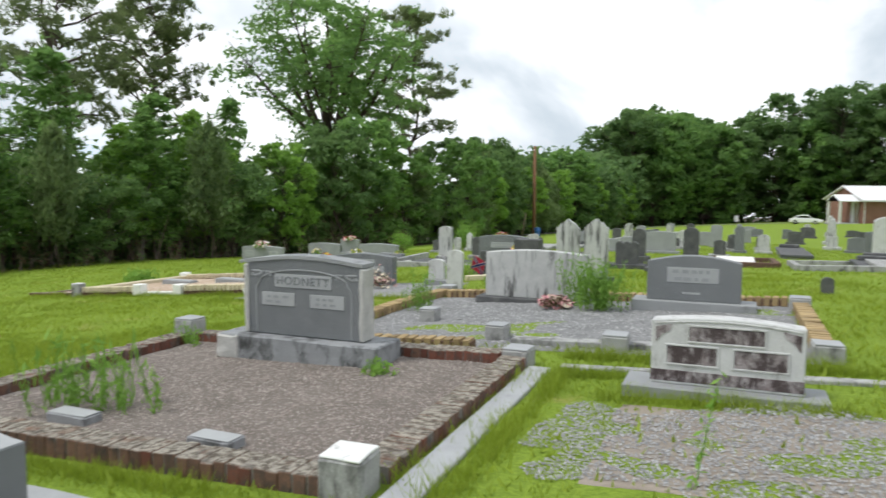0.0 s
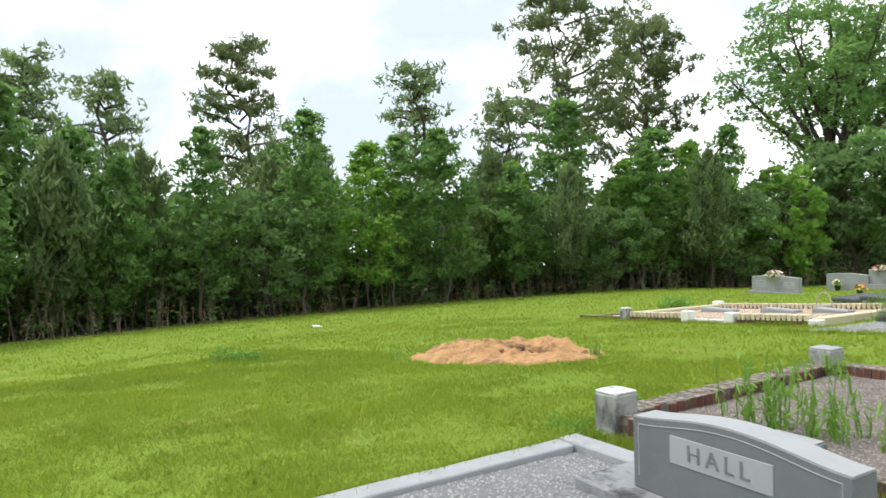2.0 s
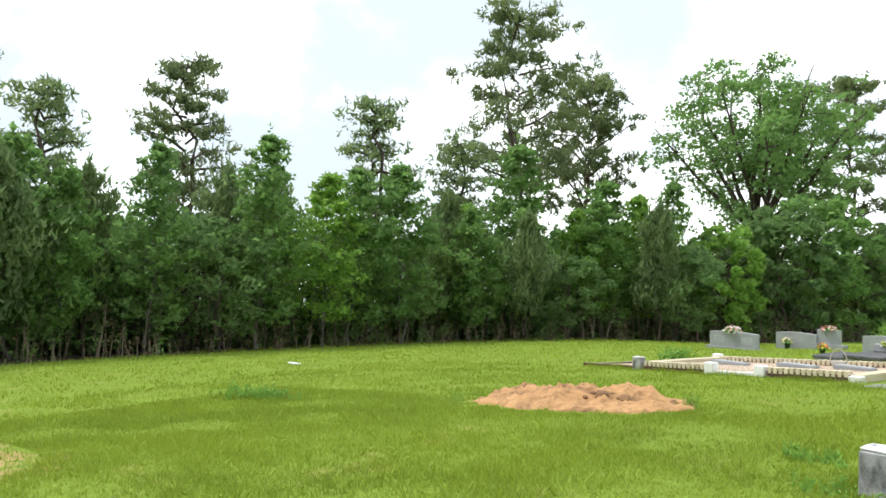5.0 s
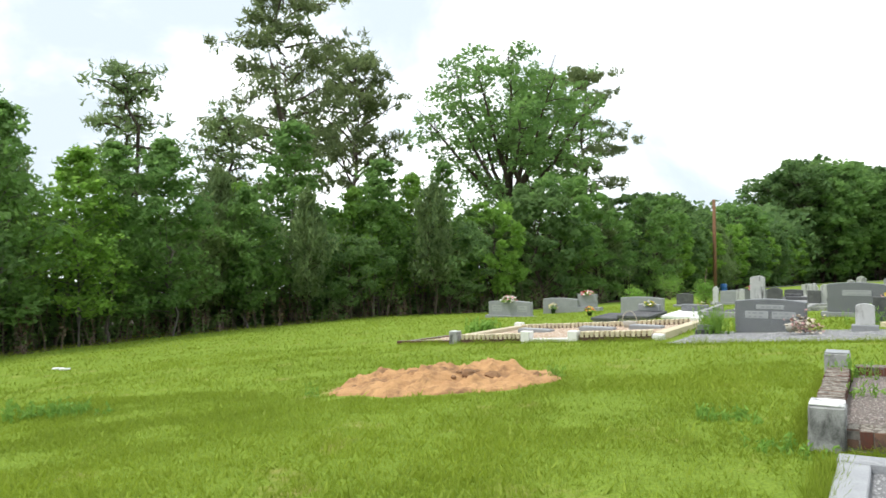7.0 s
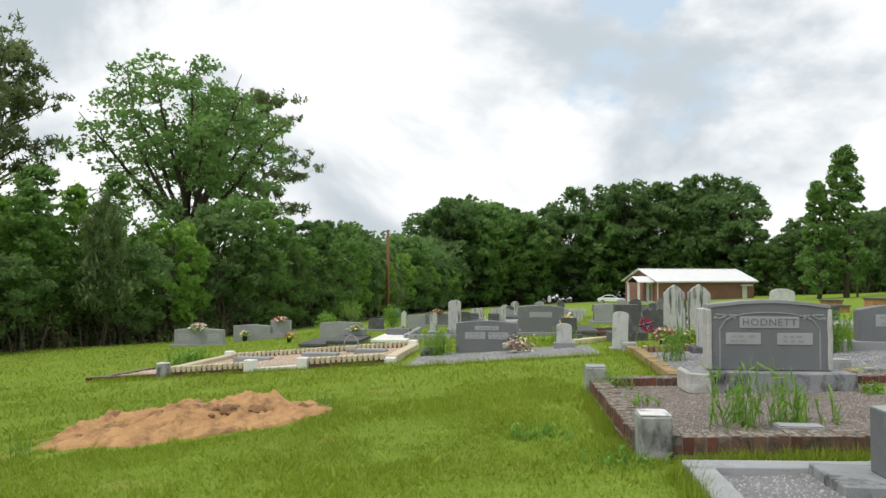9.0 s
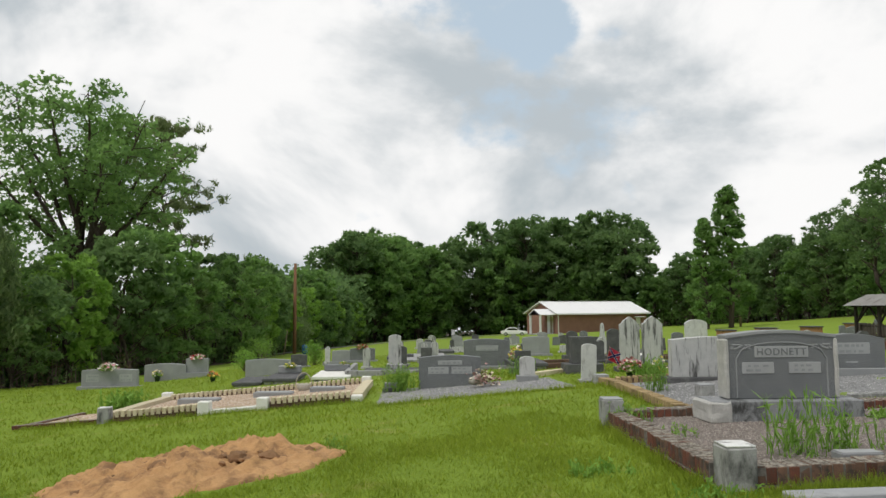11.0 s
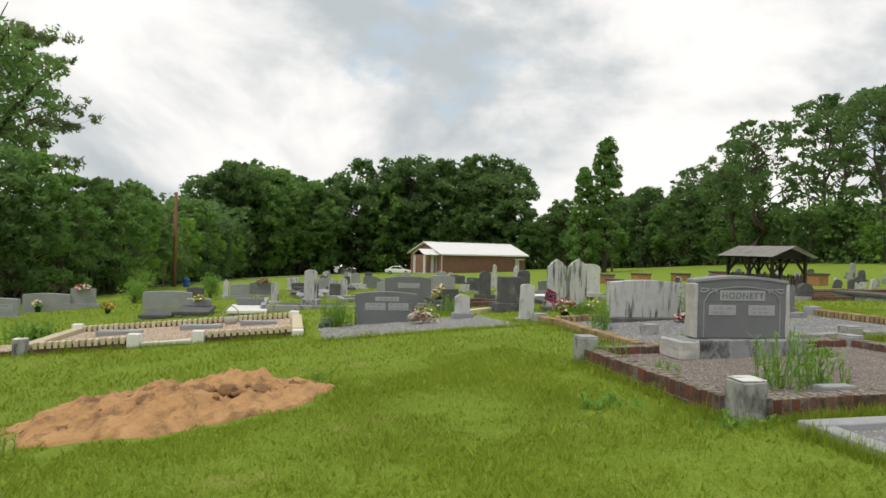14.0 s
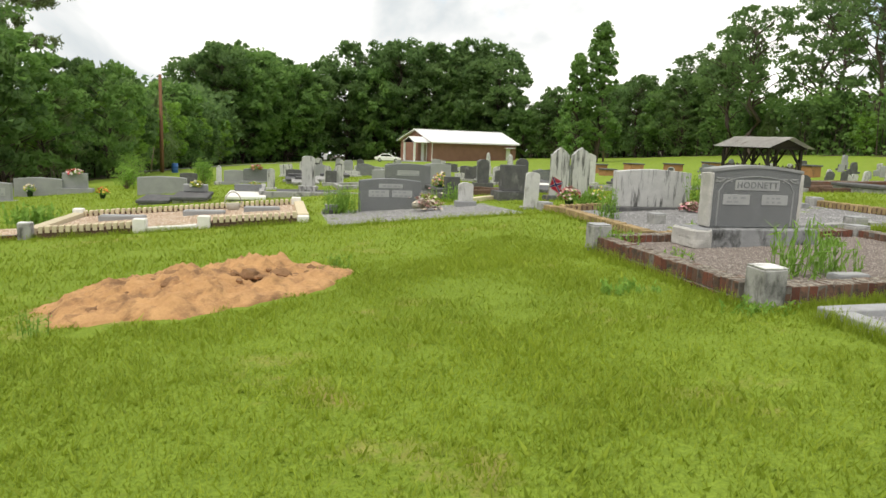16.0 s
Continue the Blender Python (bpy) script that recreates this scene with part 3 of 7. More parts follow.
def sweetgum(name, seed, height, spread, low, branches, per, size, mat, label, group=""):
    """A young pointed tree: rising branches in loose tiers, each with sprays of leaves and dark hollows between."""
    rs, rl = random.Random(seed), np.random.default_rng(seed)
    tv, tf, cs = [], [], []
    spine, rad = bent((0, 0, -0.3), (rs.uniform(-0.3, 0.3), rs.uniform(-0.3, 0.3), height * 0.97), 0, height * 0.010, 0.012, rs, 7)
    tube(spine, rad, 6, tv, tf)
    for k in range(branches):
        f = (k + 0.6 * rs.random()) / branches
        z = low + (height - low) * f
        start = spine[0].lerp(spine[-1], min(0.99, (z + 0.3) / (height * 0.97 + 0.3)))
        ang = k * 2.4 + rs.uniform(-0.5, 0.5)
        ln = spread / 2 * (0.62 + 0.5 * min(1.0, f / 0.3)) * (1 - f) ** 0.75 * rs.uniform(0.6, 1.15) + 0.12
        tip = start + Vector((ln * math.cos(ang), ln * math.sin(ang), ln * rs.uniform(0.25, 0.75)))
        pts, r2 = bent(start, tip, -0.06 * ln, 0.03 * (1 - 0.6 * f), 0.008, rs, 2)
        tube(pts, r2, 3, tv, tf)
        for q in (0.3, 0.52, 0.72, 0.88, 1.0):
            c = start.lerp(tip, q) + Vector((rs.gauss(0, 0.14), rs.gauss(0, 0.14), rs.gauss(0, 0.10))) * (0.4 + ln * 0.5)
            w = rs.uniform(0.15, 0.30) * (0.55 + 0.35 * ln)
            cs.append(rl.normal(size=(int(per * rs.uniform(0.5, 1.4)), 3)).clip(-1.7, 1.7) * np.array([w, w, w * 0.6]) + np.array(c))
    cs.append(rl.normal(size=(per, 3)) * np.array([0.10, 0.10, 0.28]) + np.array([spine[-1].x, spine[-1].y, height - 0.1]))
    return tree_thing(name, tv, tf, leaf_tris(np.concatenate(cs), size, rl, 0.9, 0.8), BARK_GREY, mat, label, group)


def young_pine(name, seed, height, spread, low, whorls, per, size, mat, label, group="", bark=None):
    """A pine with rings of branches that sweep up at their ends, long soft needles and candles at the top."""
    rs, rl = random.Random(seed), np.random.default_rng(seed)
    tv, tf, cs = [], [], []
    pts, rad = bent((0, 0, -0.3), (rs.uniform(-0.2, 0.2), rs.uniform(-0.2, 0.2), height), 0, height * 0.010, 0.015, rs, 6)
    tube(pts, rad, 6, tv, tf)
    for k in range(whorls):
        f = k / (whorls - 1)
        z = low + (height * 0.95 - low) * f
        rr = spread / 2 * min(1.0, 0.72 + f) * (1 - f) ** 0.6 * (0.8 + 0.2 * math.sin(f * 9 + seed)) + 0.16
        arms = rs.randint(5, 7)
        for a in range(arms):
            ang = 2 * math.pi * a / arms + rs.uniform(-0.4, 0.4) + k
            ln = rr * rs.uniform(0.6, 1.15)
            tip = Vector((ln * math.cos(ang), ln * math.sin(ang), z + ln * rs.uniform(0.2, 0.55)))
            p2, r2 = bent((0, 0, z), tip, -0.10 * ln, 0.022, 0.008, rs, 2)
            tube(p2, r2, 3, tv, tf)
            for g in (0.45, 0.66, 0.85, 1.0):
                c = Vector((0, 0, z)).lerp(tip, g) + Vector((rs.gauss(0, 0.12), rs.gauss(0, 0.12), 0.04)) * ln
                w = 0.13 + 0.07 * ln
                cs.append(rl.normal(size=(int(per * rs.uniform(0.5, 1.2)), 3)) * np.array([w, w, w * 1.2]) + np.array(c))
            if f > 0.5:
                cs.append(rl.normal(size=(per // 2, 3)) * np.array([0.04, 0.04, 0.22]) + np.array(tip + Vector((0, 0, 0.25))))
    for tx, ty, tz in ((0, 0, -0.15), (0.24, 0.1, 0.35), (-0.22, 0.14, 0.5), (0.02, -0.26, 0.42), (0.34, -0.2, 0.8), (-0.36, -0.1, 0.95)):
        cs.append(rl.normal(size=(per, 3)) * np.array([0.05, 0.05, 0.30]) + np.array([tx, ty, height - tz]))
    return tree_thing(name, tv, tf, needle_tris(np.concatenate(cs), size, rl), bark or BARK, mat, label, group)


def tall_pine(name, seed, height, spread, bare, arms, per, size, mat, label, group="", sub=4, domed=0.0):
    """A tall old pine: bare stem, open crown of tufted foliage pads on crooked limbs."""
    rs, rl = random.Random(seed), np.random.default_rng(seed)
    tv, tf, cs = [], [], []
    spine, rad = bent((0, 0, -0.3), (rs.uniform(-0.6, 0.6), rs.uniform(-0.6, 0.6), height * 0.97), 0, height * 0.0125, 0.06, rs, 8)
    tube(spine, rad, 8, tv, tf)
    for k in range(arms):
        f = (k + rs.random()) / arms
        z = bare + (height - bare) * f
        start = spine[0].lerp(spine[-1], min(0.99, (z + 0.3) / (height * 0.97 + 0.3)))
        ang = k * 2.4 + rs.uniform(-0.5, 0.5)
        ln = spread / 2 * (0.45 + 0.6 * math.sin(math.pi * min(1, 0.25 + 0.72 * f))) * rs.uniform(0.55, 1.1)
        tip = start + Vector((ln * math.cos(ang), ln * math.sin(ang), ln * (rs.uniform(-0.05, 0.4) + domed)))
        pts, r2 = bent(start, tip, 0.10 * ln, 0.085 * (1 - 0.6 * f) + 0.025, 0.02, rs, 4)
        tube(pts, r2, 4, tv, tf)
        for g in range(sub):
            q = 0.42 + 0.58 * g / max(1, sub - 1)
            c = start.lerp(tip, q) + Vector((rs.uniform(-1, 1), rs.uniform(-1, 1), rs.uniform(0.0, 0.6))) * 0.17 * ln
            tube([start.lerp(tip, q * 0.85), c], [0.03, 0.012], 3, tv, tf)
            w = rs.uniform(0.35, 0.62) * (0.45 + spread * 0.065)
            for h in range(5):
                o = np.array(c) + rl.normal(size=3).clip(-1.5, 1.5) * np.array([w, w, w * 0.42])
                r = rs.uniform(0.14, 0.26) * (0.6 + spread * 0.045)
                cs.append(rl.normal(size=(int(per * 0.17 * rs.uniform(0.5, 1.4)), 3)).clip(-1.7, 1.7) * np.array([r, r, r * 0.7]) + o)
    return tree_thing(name, tv, tf, needle_tris(np.concatenate(cs), size, rl, 0.3, 0.17), BARK, mat, label, group)


def oak_tree(name, seed, height, spread, mat, label):
    """The broad old tree: forked stem, long rising limbs, leaf clumps on a wide dome with sky between them."""
    rs, rl = random.Random(seed), np.random.default_rng(seed)
    tv, tf, cs = [], [], []
    fork = Vector((0.2, 0.1, height * 0.36))
    tube([Vector((0, 0, -0.4)), Vector((0.1, 0, height * 0.18)), fork], [0.60, 0.48, 0.44], 9, tv, tf)
    for k in range(17):
        ang = 2.4 * k + rs.uniform(-0.25, 0.25)
        g = (k + 0.5) / 17
        out = spread / 2 * math.sqrt(g) * rs.uniform(0.82, 1.0)
        up = height * (0.55 - 0.30 * g * g) * rs.uniform(0.93, 1.06)
        tip = fork + Vector((out * math.cos(ang), out * math.sin(ang), up))
        knee = fork.lerp(tip, 0.5) + Vector((0, 0, -0.06 * out if g > 0.5 else 0.3))
        pts = [fork, fork.lerp(knee, 0.5) + Vector((rs.gauss(0, 0.3), rs.gauss(0, 0.3), 0.2)), knee, knee.lerp(tip, 0.55) + Vector((rs.gauss(0, 0.4), rs.gauss(0, 0.4), rs.gauss(0, 0.3))), tip]
        tube(pts, [0.27, 0.20, 0.14, 0.09, 0.03], 6, tv, tf)
        for j in range(19):
            f = rs.uniform(0.38, 1.0) * 3.999
            st = pts[int(f)].lerp(pts[int(f) + 1], f % 1)
            d = Vector((rs.gauss(0, 1), rs.gauss(0, 1), rs.gauss(0.2, 0.6))).normalized() * spread * rs.uniform(0.03, 0.115)
            c = st + d
            p2, r2 = bent(st, c, 0.1, 0.05, 0.015, rs, 2)
            tube(p2, r2, 3, tv, tf)
            for h in range(3):
                o = np.array(c) + rl.normal(size=3).clip(-1.5, 1.5) * np.array([0.75, 0.75, 0.4])
                w = spread * rs.uniform(0.012, 0.022)
                cs.append(rl.normal(size=(int(19 * rs.uniform(0.5, 1.4)), 3)).clip(-1.7, 1.7) * np.array([w, w, w * 0.55]) + o)
    for j in range(46):
        c = Vector((rs.gauss(0, spread * 0.07), rs.gauss(0, spread * 0.07), height * rs.uniform(0.14, 0.44)))
        cs.append(rl.normal(size=(60, 3)) * np.array([0.6, 0.6, 0.6]) + np.array(c))
    return tree_thing(name, tv, tf, leaf_tris(np.concatenate(cs), 0.34, rl, 0.6, 0.8), BARK, mat, label)


def plant_line(pts, protos, spacing, rows, seed, lo, hi, jitter=0.9, start=0.6, gapy=2.6):
    """Trees along a line, in rows that go back to its left side; each is a thing of its own."""
    rs = random.Random(seed)
    used = set()
    for row in range(rows):
        carry = rs.uniform(0, spacing)
        for (x0, y0), (x1, y1) in zip(pts, pts[1:]):
            ln = math.hypot(x1 - x0, y1 - y0)
            nx, ny = -(y1 - y0) / ln, (x1 - x0) / ln
            while carry < ln:
                f = carry / ln
                off = start + row * gapy + rs.uniform(-jitter, jitter)
                x, y = x0 + (x1 - x0) * f + nx * off, y0 + (y1 - y0) * f + ny * off
                ob = protos[rs.randrange(len(protos))]
                s = rs.uniform(lo, hi) * (1 + 0.10 * row)
                m = place(x, y, 0, rs.uniform(0, 360), 1) @ Matrix.Diagonal((s * rs.uniform(0.85, 1.15), s * rs.uniform(0.85, 1.15), s, 1))
                if ob.name not in used and ob.get("used") is None:
                    ob["used"] = 1
                    ob.matrix_basis = m
                else:
                    copy_thing(ob, m)
                carry += spacing * rs.uniform(0.7, 1.3)
            carry -= ln


EDGE = "young trees at the wood's edge"
near_protos = [
    sweetgum("sweetgum_tree", 1, 9.8, 6.0, 1.0, 54, 26, 0.24, LEAF, "young leafy green tree at the wood's edge", EDGE),
    sweetgum("sweetgum_tree", 2, 9.2, 4.8, 1.2, 48, 24, 0.22, LEAF_LIME, "young bright green tree at the wood's edge", EDGE),
    broad_tree("understory_tree", 3, 6.6, 5.8, 1.0, 64, 66, 0.25, LEAF_DARK, "dark green understory tree at the wood's edge", EDGE, clump_r=0.12),
    young_pine("young_pine", 4, 8.8, 5.8, 2.0, 14, 15, 0.42, NEEDLE, "young pine with soft dark green needles", EDGE),
    sweetgum("sweetgum_tree", 6, 10.2, 5.0, 1.2, 50, 24, 0.22, LEAF, "slim leafy green tree at the wood's edge", EDGE),
    young_pine("young_pine", 7, 9.6, 5.4, 2.2, 14, 15, 0.42, NEEDLE, "tall young pine with pale candles at its tips", EDGE),
    sweetgum("sweetgum_tree", 8, 8.4, 5.6, 0.9, 50, 26, 0.24, LEAF, "bushy green tree at the wood's edge", EDGE),
]
plant_line(TREELINE[:7], near_protos, 2.35, 2, 11, 0.74, 1.02)
FAR = "trees of the far woods"
mid_protos = [
    broad_tree("woodland_tree", 21, 10.0, 7.0, 0.8, 96, 42, 0.42, LEAF, "leafy green woodland tree behind the graves", FAR, clump_r=0.105),
    broad_tree("woodland_tree", 22, 9.0, 6.4, 0.8, 92, 42, 0.42, LEAF_DARK, "dark green woodland tree behind the graves", FAR, clump_r=0.105),
    broad_tree("woodland_tree", 23, 8.6, 5.4, 0.8, 84, 42, 0.40, LEAF_LIME, "bright green young woodland tree", FAR, clump_r=0.105),
    young_pine("woodland_pine", 24, 9.0, 5.6, 0.8, 12, 16, 0.50, NEEDLE, "dark green pine in the woods", FAR),
]
plant_line(TREELINE[6:9], mid_protos, 4.2, 2, 12, 0.75, 1.05, 1.2, 1.0, 3.5)
plant_line(TREELINE[8:12], mid_protos, 4.6, 2, 18, 0.95, 1.3, 1.2, 1.0, 3.5)
plant_line([(x - 9, y + 7) for x, y in TREELINE[:8]], mid_protos, 4.6, 1, 13, 0.7, 0.9, 1.5, 0.0)
far_protos = [
    broad_tree("forest_tree", 31, 19, 13, 0.8, 150, 36, 0.70, LEAF_DARK, "tall dark green forest tree in the distance", FAR, clump_r=0.105),
    broad_tree("forest_tree", 32, 17, 12, 0.8, 146, 36, 0.70, LEAF, "tall green forest tree in the distance", FAR, clump_r=0.105),
    broad_tree("forest_tree", 33, 21, 11, 2, 140, 36, 0.68, LEAF_DARK, "tall narrow dark forest tree in the distance", FAR, clump_r=0.105),
]
plant_line(TREELINE[11:14], far_protos, 6.0, 2, 14, 0.93, 1.25, 2.0, 2.0, 7.0)
plant_line(TREELINE[13:16], far_protos, 6.0, 2, 16, 0.5, 0.75, 2.0, 2.0, 6.0)
plant_line(TREELINE[15:], mid_protos, 4.5, 2, 15, 0.6, 1.0, 2.0, 2.0, 5.0)
broad_hi = broad_tree("forest_tree", 36, 20, 10, 7, 92, 40, 0.50, LEAF_DARK, "tall forest tree with an open crown above the bank", FAR, clump_r=0.105, gap=0.12)
broad_hi.matrix_basis = place(84, 58, 0, 20)
for fx, fy, fs in ((90, 66, 0.95), (92, 50, 1.15), (100, 58, 1.2), (84, 42, 1.05), (106, 84, 0.9), (98, 44, 1.1)):
    copy_thing(broad_hi, place(fx, fy, 0, fx * 31, fs))

# single tall trees
tall_pine("tall_pine", 41, 22.5, 10.5, 8, 32, 92, 0.44, NEEDLE_OLD, "tall old pine with an open layered crown").matrix_basis = place(-23.5, 44.5, 0, 40)
tall_pine("tall_pine", 42, 20.0, 8.5, 9, 30, 88, 0.44, NEEDLE_OLD, "tall pine with thin drooping outer limbs", domed=0.35).matrix_basis = place(-22, 54.5, 0, 10)
oak_tree("broad_oak", 43, 24.5, 22, LEAF, "broad old oak with forked stem above the woods").matrix_basis = place(-10.2, 65, 0, 0)
tall_pine("tall_pine", 44, 26.0, 11, 10, 32, 100, 0.5, NEEDLE_OLD, "tall pine with an open crown beside the oak").matrix_basis = place(-3.2, 81, 0, 70)
tall_pine("tall_pine", 45, 16.5, 5.8, 6.5, 26, 70, 0.38, NEEDLE_OLD, "slim pine rising above the young wood").matrix_basis = place(-37.0, 27.5, 0, 150)
tall_pine("loblolly_pine", 46, 13.4, 4.2, 4.0, 40, 44, 0.36, NEEDLE, "young pine taller than the wood's edge", "", 3).matrix_basis = place(-27.0, 31.5, 0, 30)
for px, py, ps in ((-38.5, 16.5, 1.02), (-36.0, 18.5, 0.92), (-24.0, 36.5, 0.9)):
    copy_thing(bpy.data.objects["loblolly_pine"], place(px, py, 0, px * 40, ps))
poplar = broad_tree("tulip_poplar", 47, 20, 6.4, 1.5, 170, 44, 0.50, LEAF, "tall narrow poplar with an uneven pointed crown", top=0.25, clump_r=0.12)
poplar.matrix_basis = place(72.0, 75.5, 0, 0)
copy_thing(poplar, place(68.5, 76.5, 0, 120, 0.78))


# brush along the foot of the woods
def build_brush():
    rs, rl = random.Random(9), np.random.default_rng(9)
    line = TREELINE[:8]
    tv, tf, green, brown = [], [], [], []
    for (x0, y0), (x1, y1) in zip(line, line[1:]):
        ln = math.hypot(x1 - x0, y1 - y0)
        nx, ny = -(y1 - y0) / ln, (x1 - x0) / ln
        for k in range(int(ln * 10)):
            f, off = rs.random(), rs.uniform(-0.5, 3.0)
            x, y = x0 + (x1 - x0) * f + nx * off, y0 + (y1 - y0) * f + ny * off
            z = ground_z(x, y)
            hh = rs.uniform(0.6, 3.4) if off > 0.3 else rs.uniform(0.3, 1.1)
            tip = Vector((x + rs.gauss(0, 0.16) * hh, y + rs.gauss(0, 0.16) * hh, z + hh))
            r = rs.uniform(0.006, 0.03)
            tube([Vector((x, y, z - 0.05)), Vector((x, y, z)).lerp(tip, 0.5), tip], [r, r * 0.8, r * 0.3], 3, tv, tf)
            n = rs.randint(4, 22)
            c = rl.normal(size=(n, 3)) * np.array([0.22, 0.22, 0.3]) * (0.5 + 0.25 * hh) + np.array([x, y, z + hh * rs.uniform(0.3, 0.9)])
            c[:, 2] = np.maximum(c[:, 2], z + 0.03)
            (brown if rs.random() < 0.42 else green).append(c)
    b = thing("brush", Matrix.Identity(4), "tangled dry brush and saplings at the wood's edge", "brush", kind="stuff")
    part("stems", raw_mesh("stems", tv, tf), TWIG, b)
    part("leaves", raw_mesh("leaves", *leaf_quads(np.concatenate(green), 0.15, rl)), LEAF, b)
    part("dead_leaves", raw_mesh("dead_leaves", *leaf_quads(np.concatenate(brown), 0.15, rl)), BROWN_LEAF, b)


build_brush()


def build_thicket(name, line, offs, n, top, size, seed, mat):
    """The dark inside of the woods: low leaves and stems behind the edge."""
    rs, rl = random.Random(seed), np.random.default_rng(seed)
    cs, tv, tf = [], [], []
    total = sum(math.hypot(x1 - x0, y1 - y0) for (x0, y0), (x1, y1) in zip(line, line[1:]))
    for (x0, y0), (x1, y1) in zip(line, line[1:]):
        ln = math.hypot(x1 - x0, y1 - y0)
        nx, ny = -(y1 - y0) / ln, (x1 - x0) / ln
        for k in range(int(n * ln / total)):
            f, off = rs.random(), rs.uniform(*offs)
            x, y = x0 + (x1 - x0) * f + nx * off, y0 + (y1 - y0) * f + ny * off
            z = ground_z(x, y)
            m = 26
            c = rl.normal(size=(m, 3)) * np.array([1.9, 1.9, 1.0]) * size + np.array([x, y, z + top * rs.random()])
            c[:, 2] = np.maximum(c[:, 2], z + 0.05)
            cs.append(c)
            if k % 3 == 0:
                r = 0.03 + size * 0.08
                tube([Vector((x, y, z - 0.1)), Vector((x + rs.gauss(0, 0.3), y + rs.gauss(0, 0.3), z + top * 0.8))], [r, r * 0.6], 4, tv, tf)
    b = thing(name, Matrix.Identity(4), "dense dark undergrowth inside the woods", "undergrowth", kind="stuff")
    part("stems", raw_mesh("stems", tv, tf), BARK, b)
    part("leaves", raw_mesh("leaves", *leaf_quads(np.concatenate(cs), size, rl, slim=0.7)), mat, b)


build_thicket("undergrowth", TREELINE[:8], (3.5, 8.5), 1300, 5.6, 0.42, 51, LEAF)
build_thicket("undergrowth", TREELINE[:8], (4.0, 9.5), 800, 1.6, 0.40, 55, LEAF_DARK)
build_thicket("undergrowth", TREELINE[7:12], (3.0, 9.0), 420, 5.0, 0.62, 52, LEAF_DARK)
build_thicket("undergrowth", TREELINE[10:14], (1.0, 12.0), 1050, 12.0, 1.0, 53, LEAF_DARK)
build_thicket("undergrowth", TREELINE[13:], (0.5, 12.0), 1500, 8.0, 0.62, 54, LEAF)
# ---- kinds of gravestones and plots ----
def outline(w, h, style, n=18):
    """The front outline of a tablet, from lower left round the top to lower right."""
    a = w / 2
    pts = [(-a, 0)]
    if style == "flat":
        pts += [(-a, h), (a, h)]
    elif style == "oval":
        for i in range(n + 1):
            x = -a + w * i / n
            pts.append((x, h * 0.86 + h * 0.14 * math.cos(math.pi * x / w)))
    elif style == "serp":
        for i in range(n + 1):
            x = -a + w * i / n
            pts.append((x, h * 0.86 + h * 0.14 * (0.5 + 0.5 * math.cos(2 * math.pi * x / w)) ** 0.75))
    elif style == "low":
        for i in range(n + 1):
            x = -a + w * i / n
            pts.append((x, h * 0.93 + h * 0.07 * math.cos(math.pi * x / w)))
    elif style == "round":
        for i in range(n + 1):
            t = math.pi * (1 - i / n)
            pts.append((a * math.cos(t), h - a * 0.75 + a * 0.75 * math.sin(t)))
    elif style == "arch":
        for i in range(n + 1):
            t = math.pi * (1 - i / n)
            pts.append((a * math.cos(t), h - a * 0.42 + a * 0.42 * math.sin(t)))
    elif style == "peak":
        pts += [(-a, h * 0.84), (-a * 0.8, h * 0.86), (-a * 0.62, h * 0.91), (-a * 0.2, h * 0.965), (0, h), (a * 0.2, h * 0.965), (a * 0.62, h * 0.91), (a * 0.8, h * 0.86), (a, h * 0.84)]
    elif style == "scallop":
        for i in range(n + 1):
            x = -a + w * i / n
            pts.append((x, h * 0.9 + h * 0.1 * abs(math.cos(3 * math.pi * x / w))))
    pts.append((a, 0))
    return pts


def moved(pts, dx, dz):
    return [(x + dx, z + dz) for x, z in pts]


def rough_sides(bm, amount, seed):
    """Pitches a stone's skin unevenly."""
    bmesh.ops.subdivide_edges(bm, edges=bm.edges[:], cuts=3, use_grid_fill=True)
    for v in bm.verts:
        k = noise.noise_vector(v.co * 9 + Vector((seed, 0, 0)))
        v.co += k * amount
    return bm


def letters(text, size, depth, mat, parent, m, name="lettering", spacing=1.15):
    c = bpy.data.curves.new("text", "FONT")
    c.body, c.size, c.extrude, c.align_x, c.align_y, c.space_character = text, size, depth, "CENTER", "CENTER", spacing
    c.resolution_u = 3
    ob = bpy.data.objects.new("text", c)
    me = bpy.data.meshes.new_from_object(ob)
    bpy.data.objects.remove(ob)
    me.materials.clear()
    return part(name, me, mat, parent, m=m @ pose(0, 0, 0, 90))


def bars(parent, mat, x0, x1, z0, z1, y, rows, seed=0, name="worn_lettering"):
    """Worn writing as plain bars, one mesh to a panel."""
    rs = random.Random(seed)
    bm = bmesh.new()
    hh = (z1 - z0) / rows
    for r in range(rows):
        x = x0 + (x1 - x0) * rs.uniform(0.05, 0.18)
        while x < x1 - 0.04:
            ln = rs.uniform(0.03, 0.09)
            if x + ln < x1 - 0.02:
                bm = box(x, x + ln, y - 0.0015, y + 0.002, z0 + hh * r + hh * 0.25, z0 + hh * r + hh * 0.7, 0, bm)
            x += ln + rs.uniform(0.02, 0.05)
    ob = part(name, bm, mat, parent)
    ob["kind"] = "stuff"
    return ob


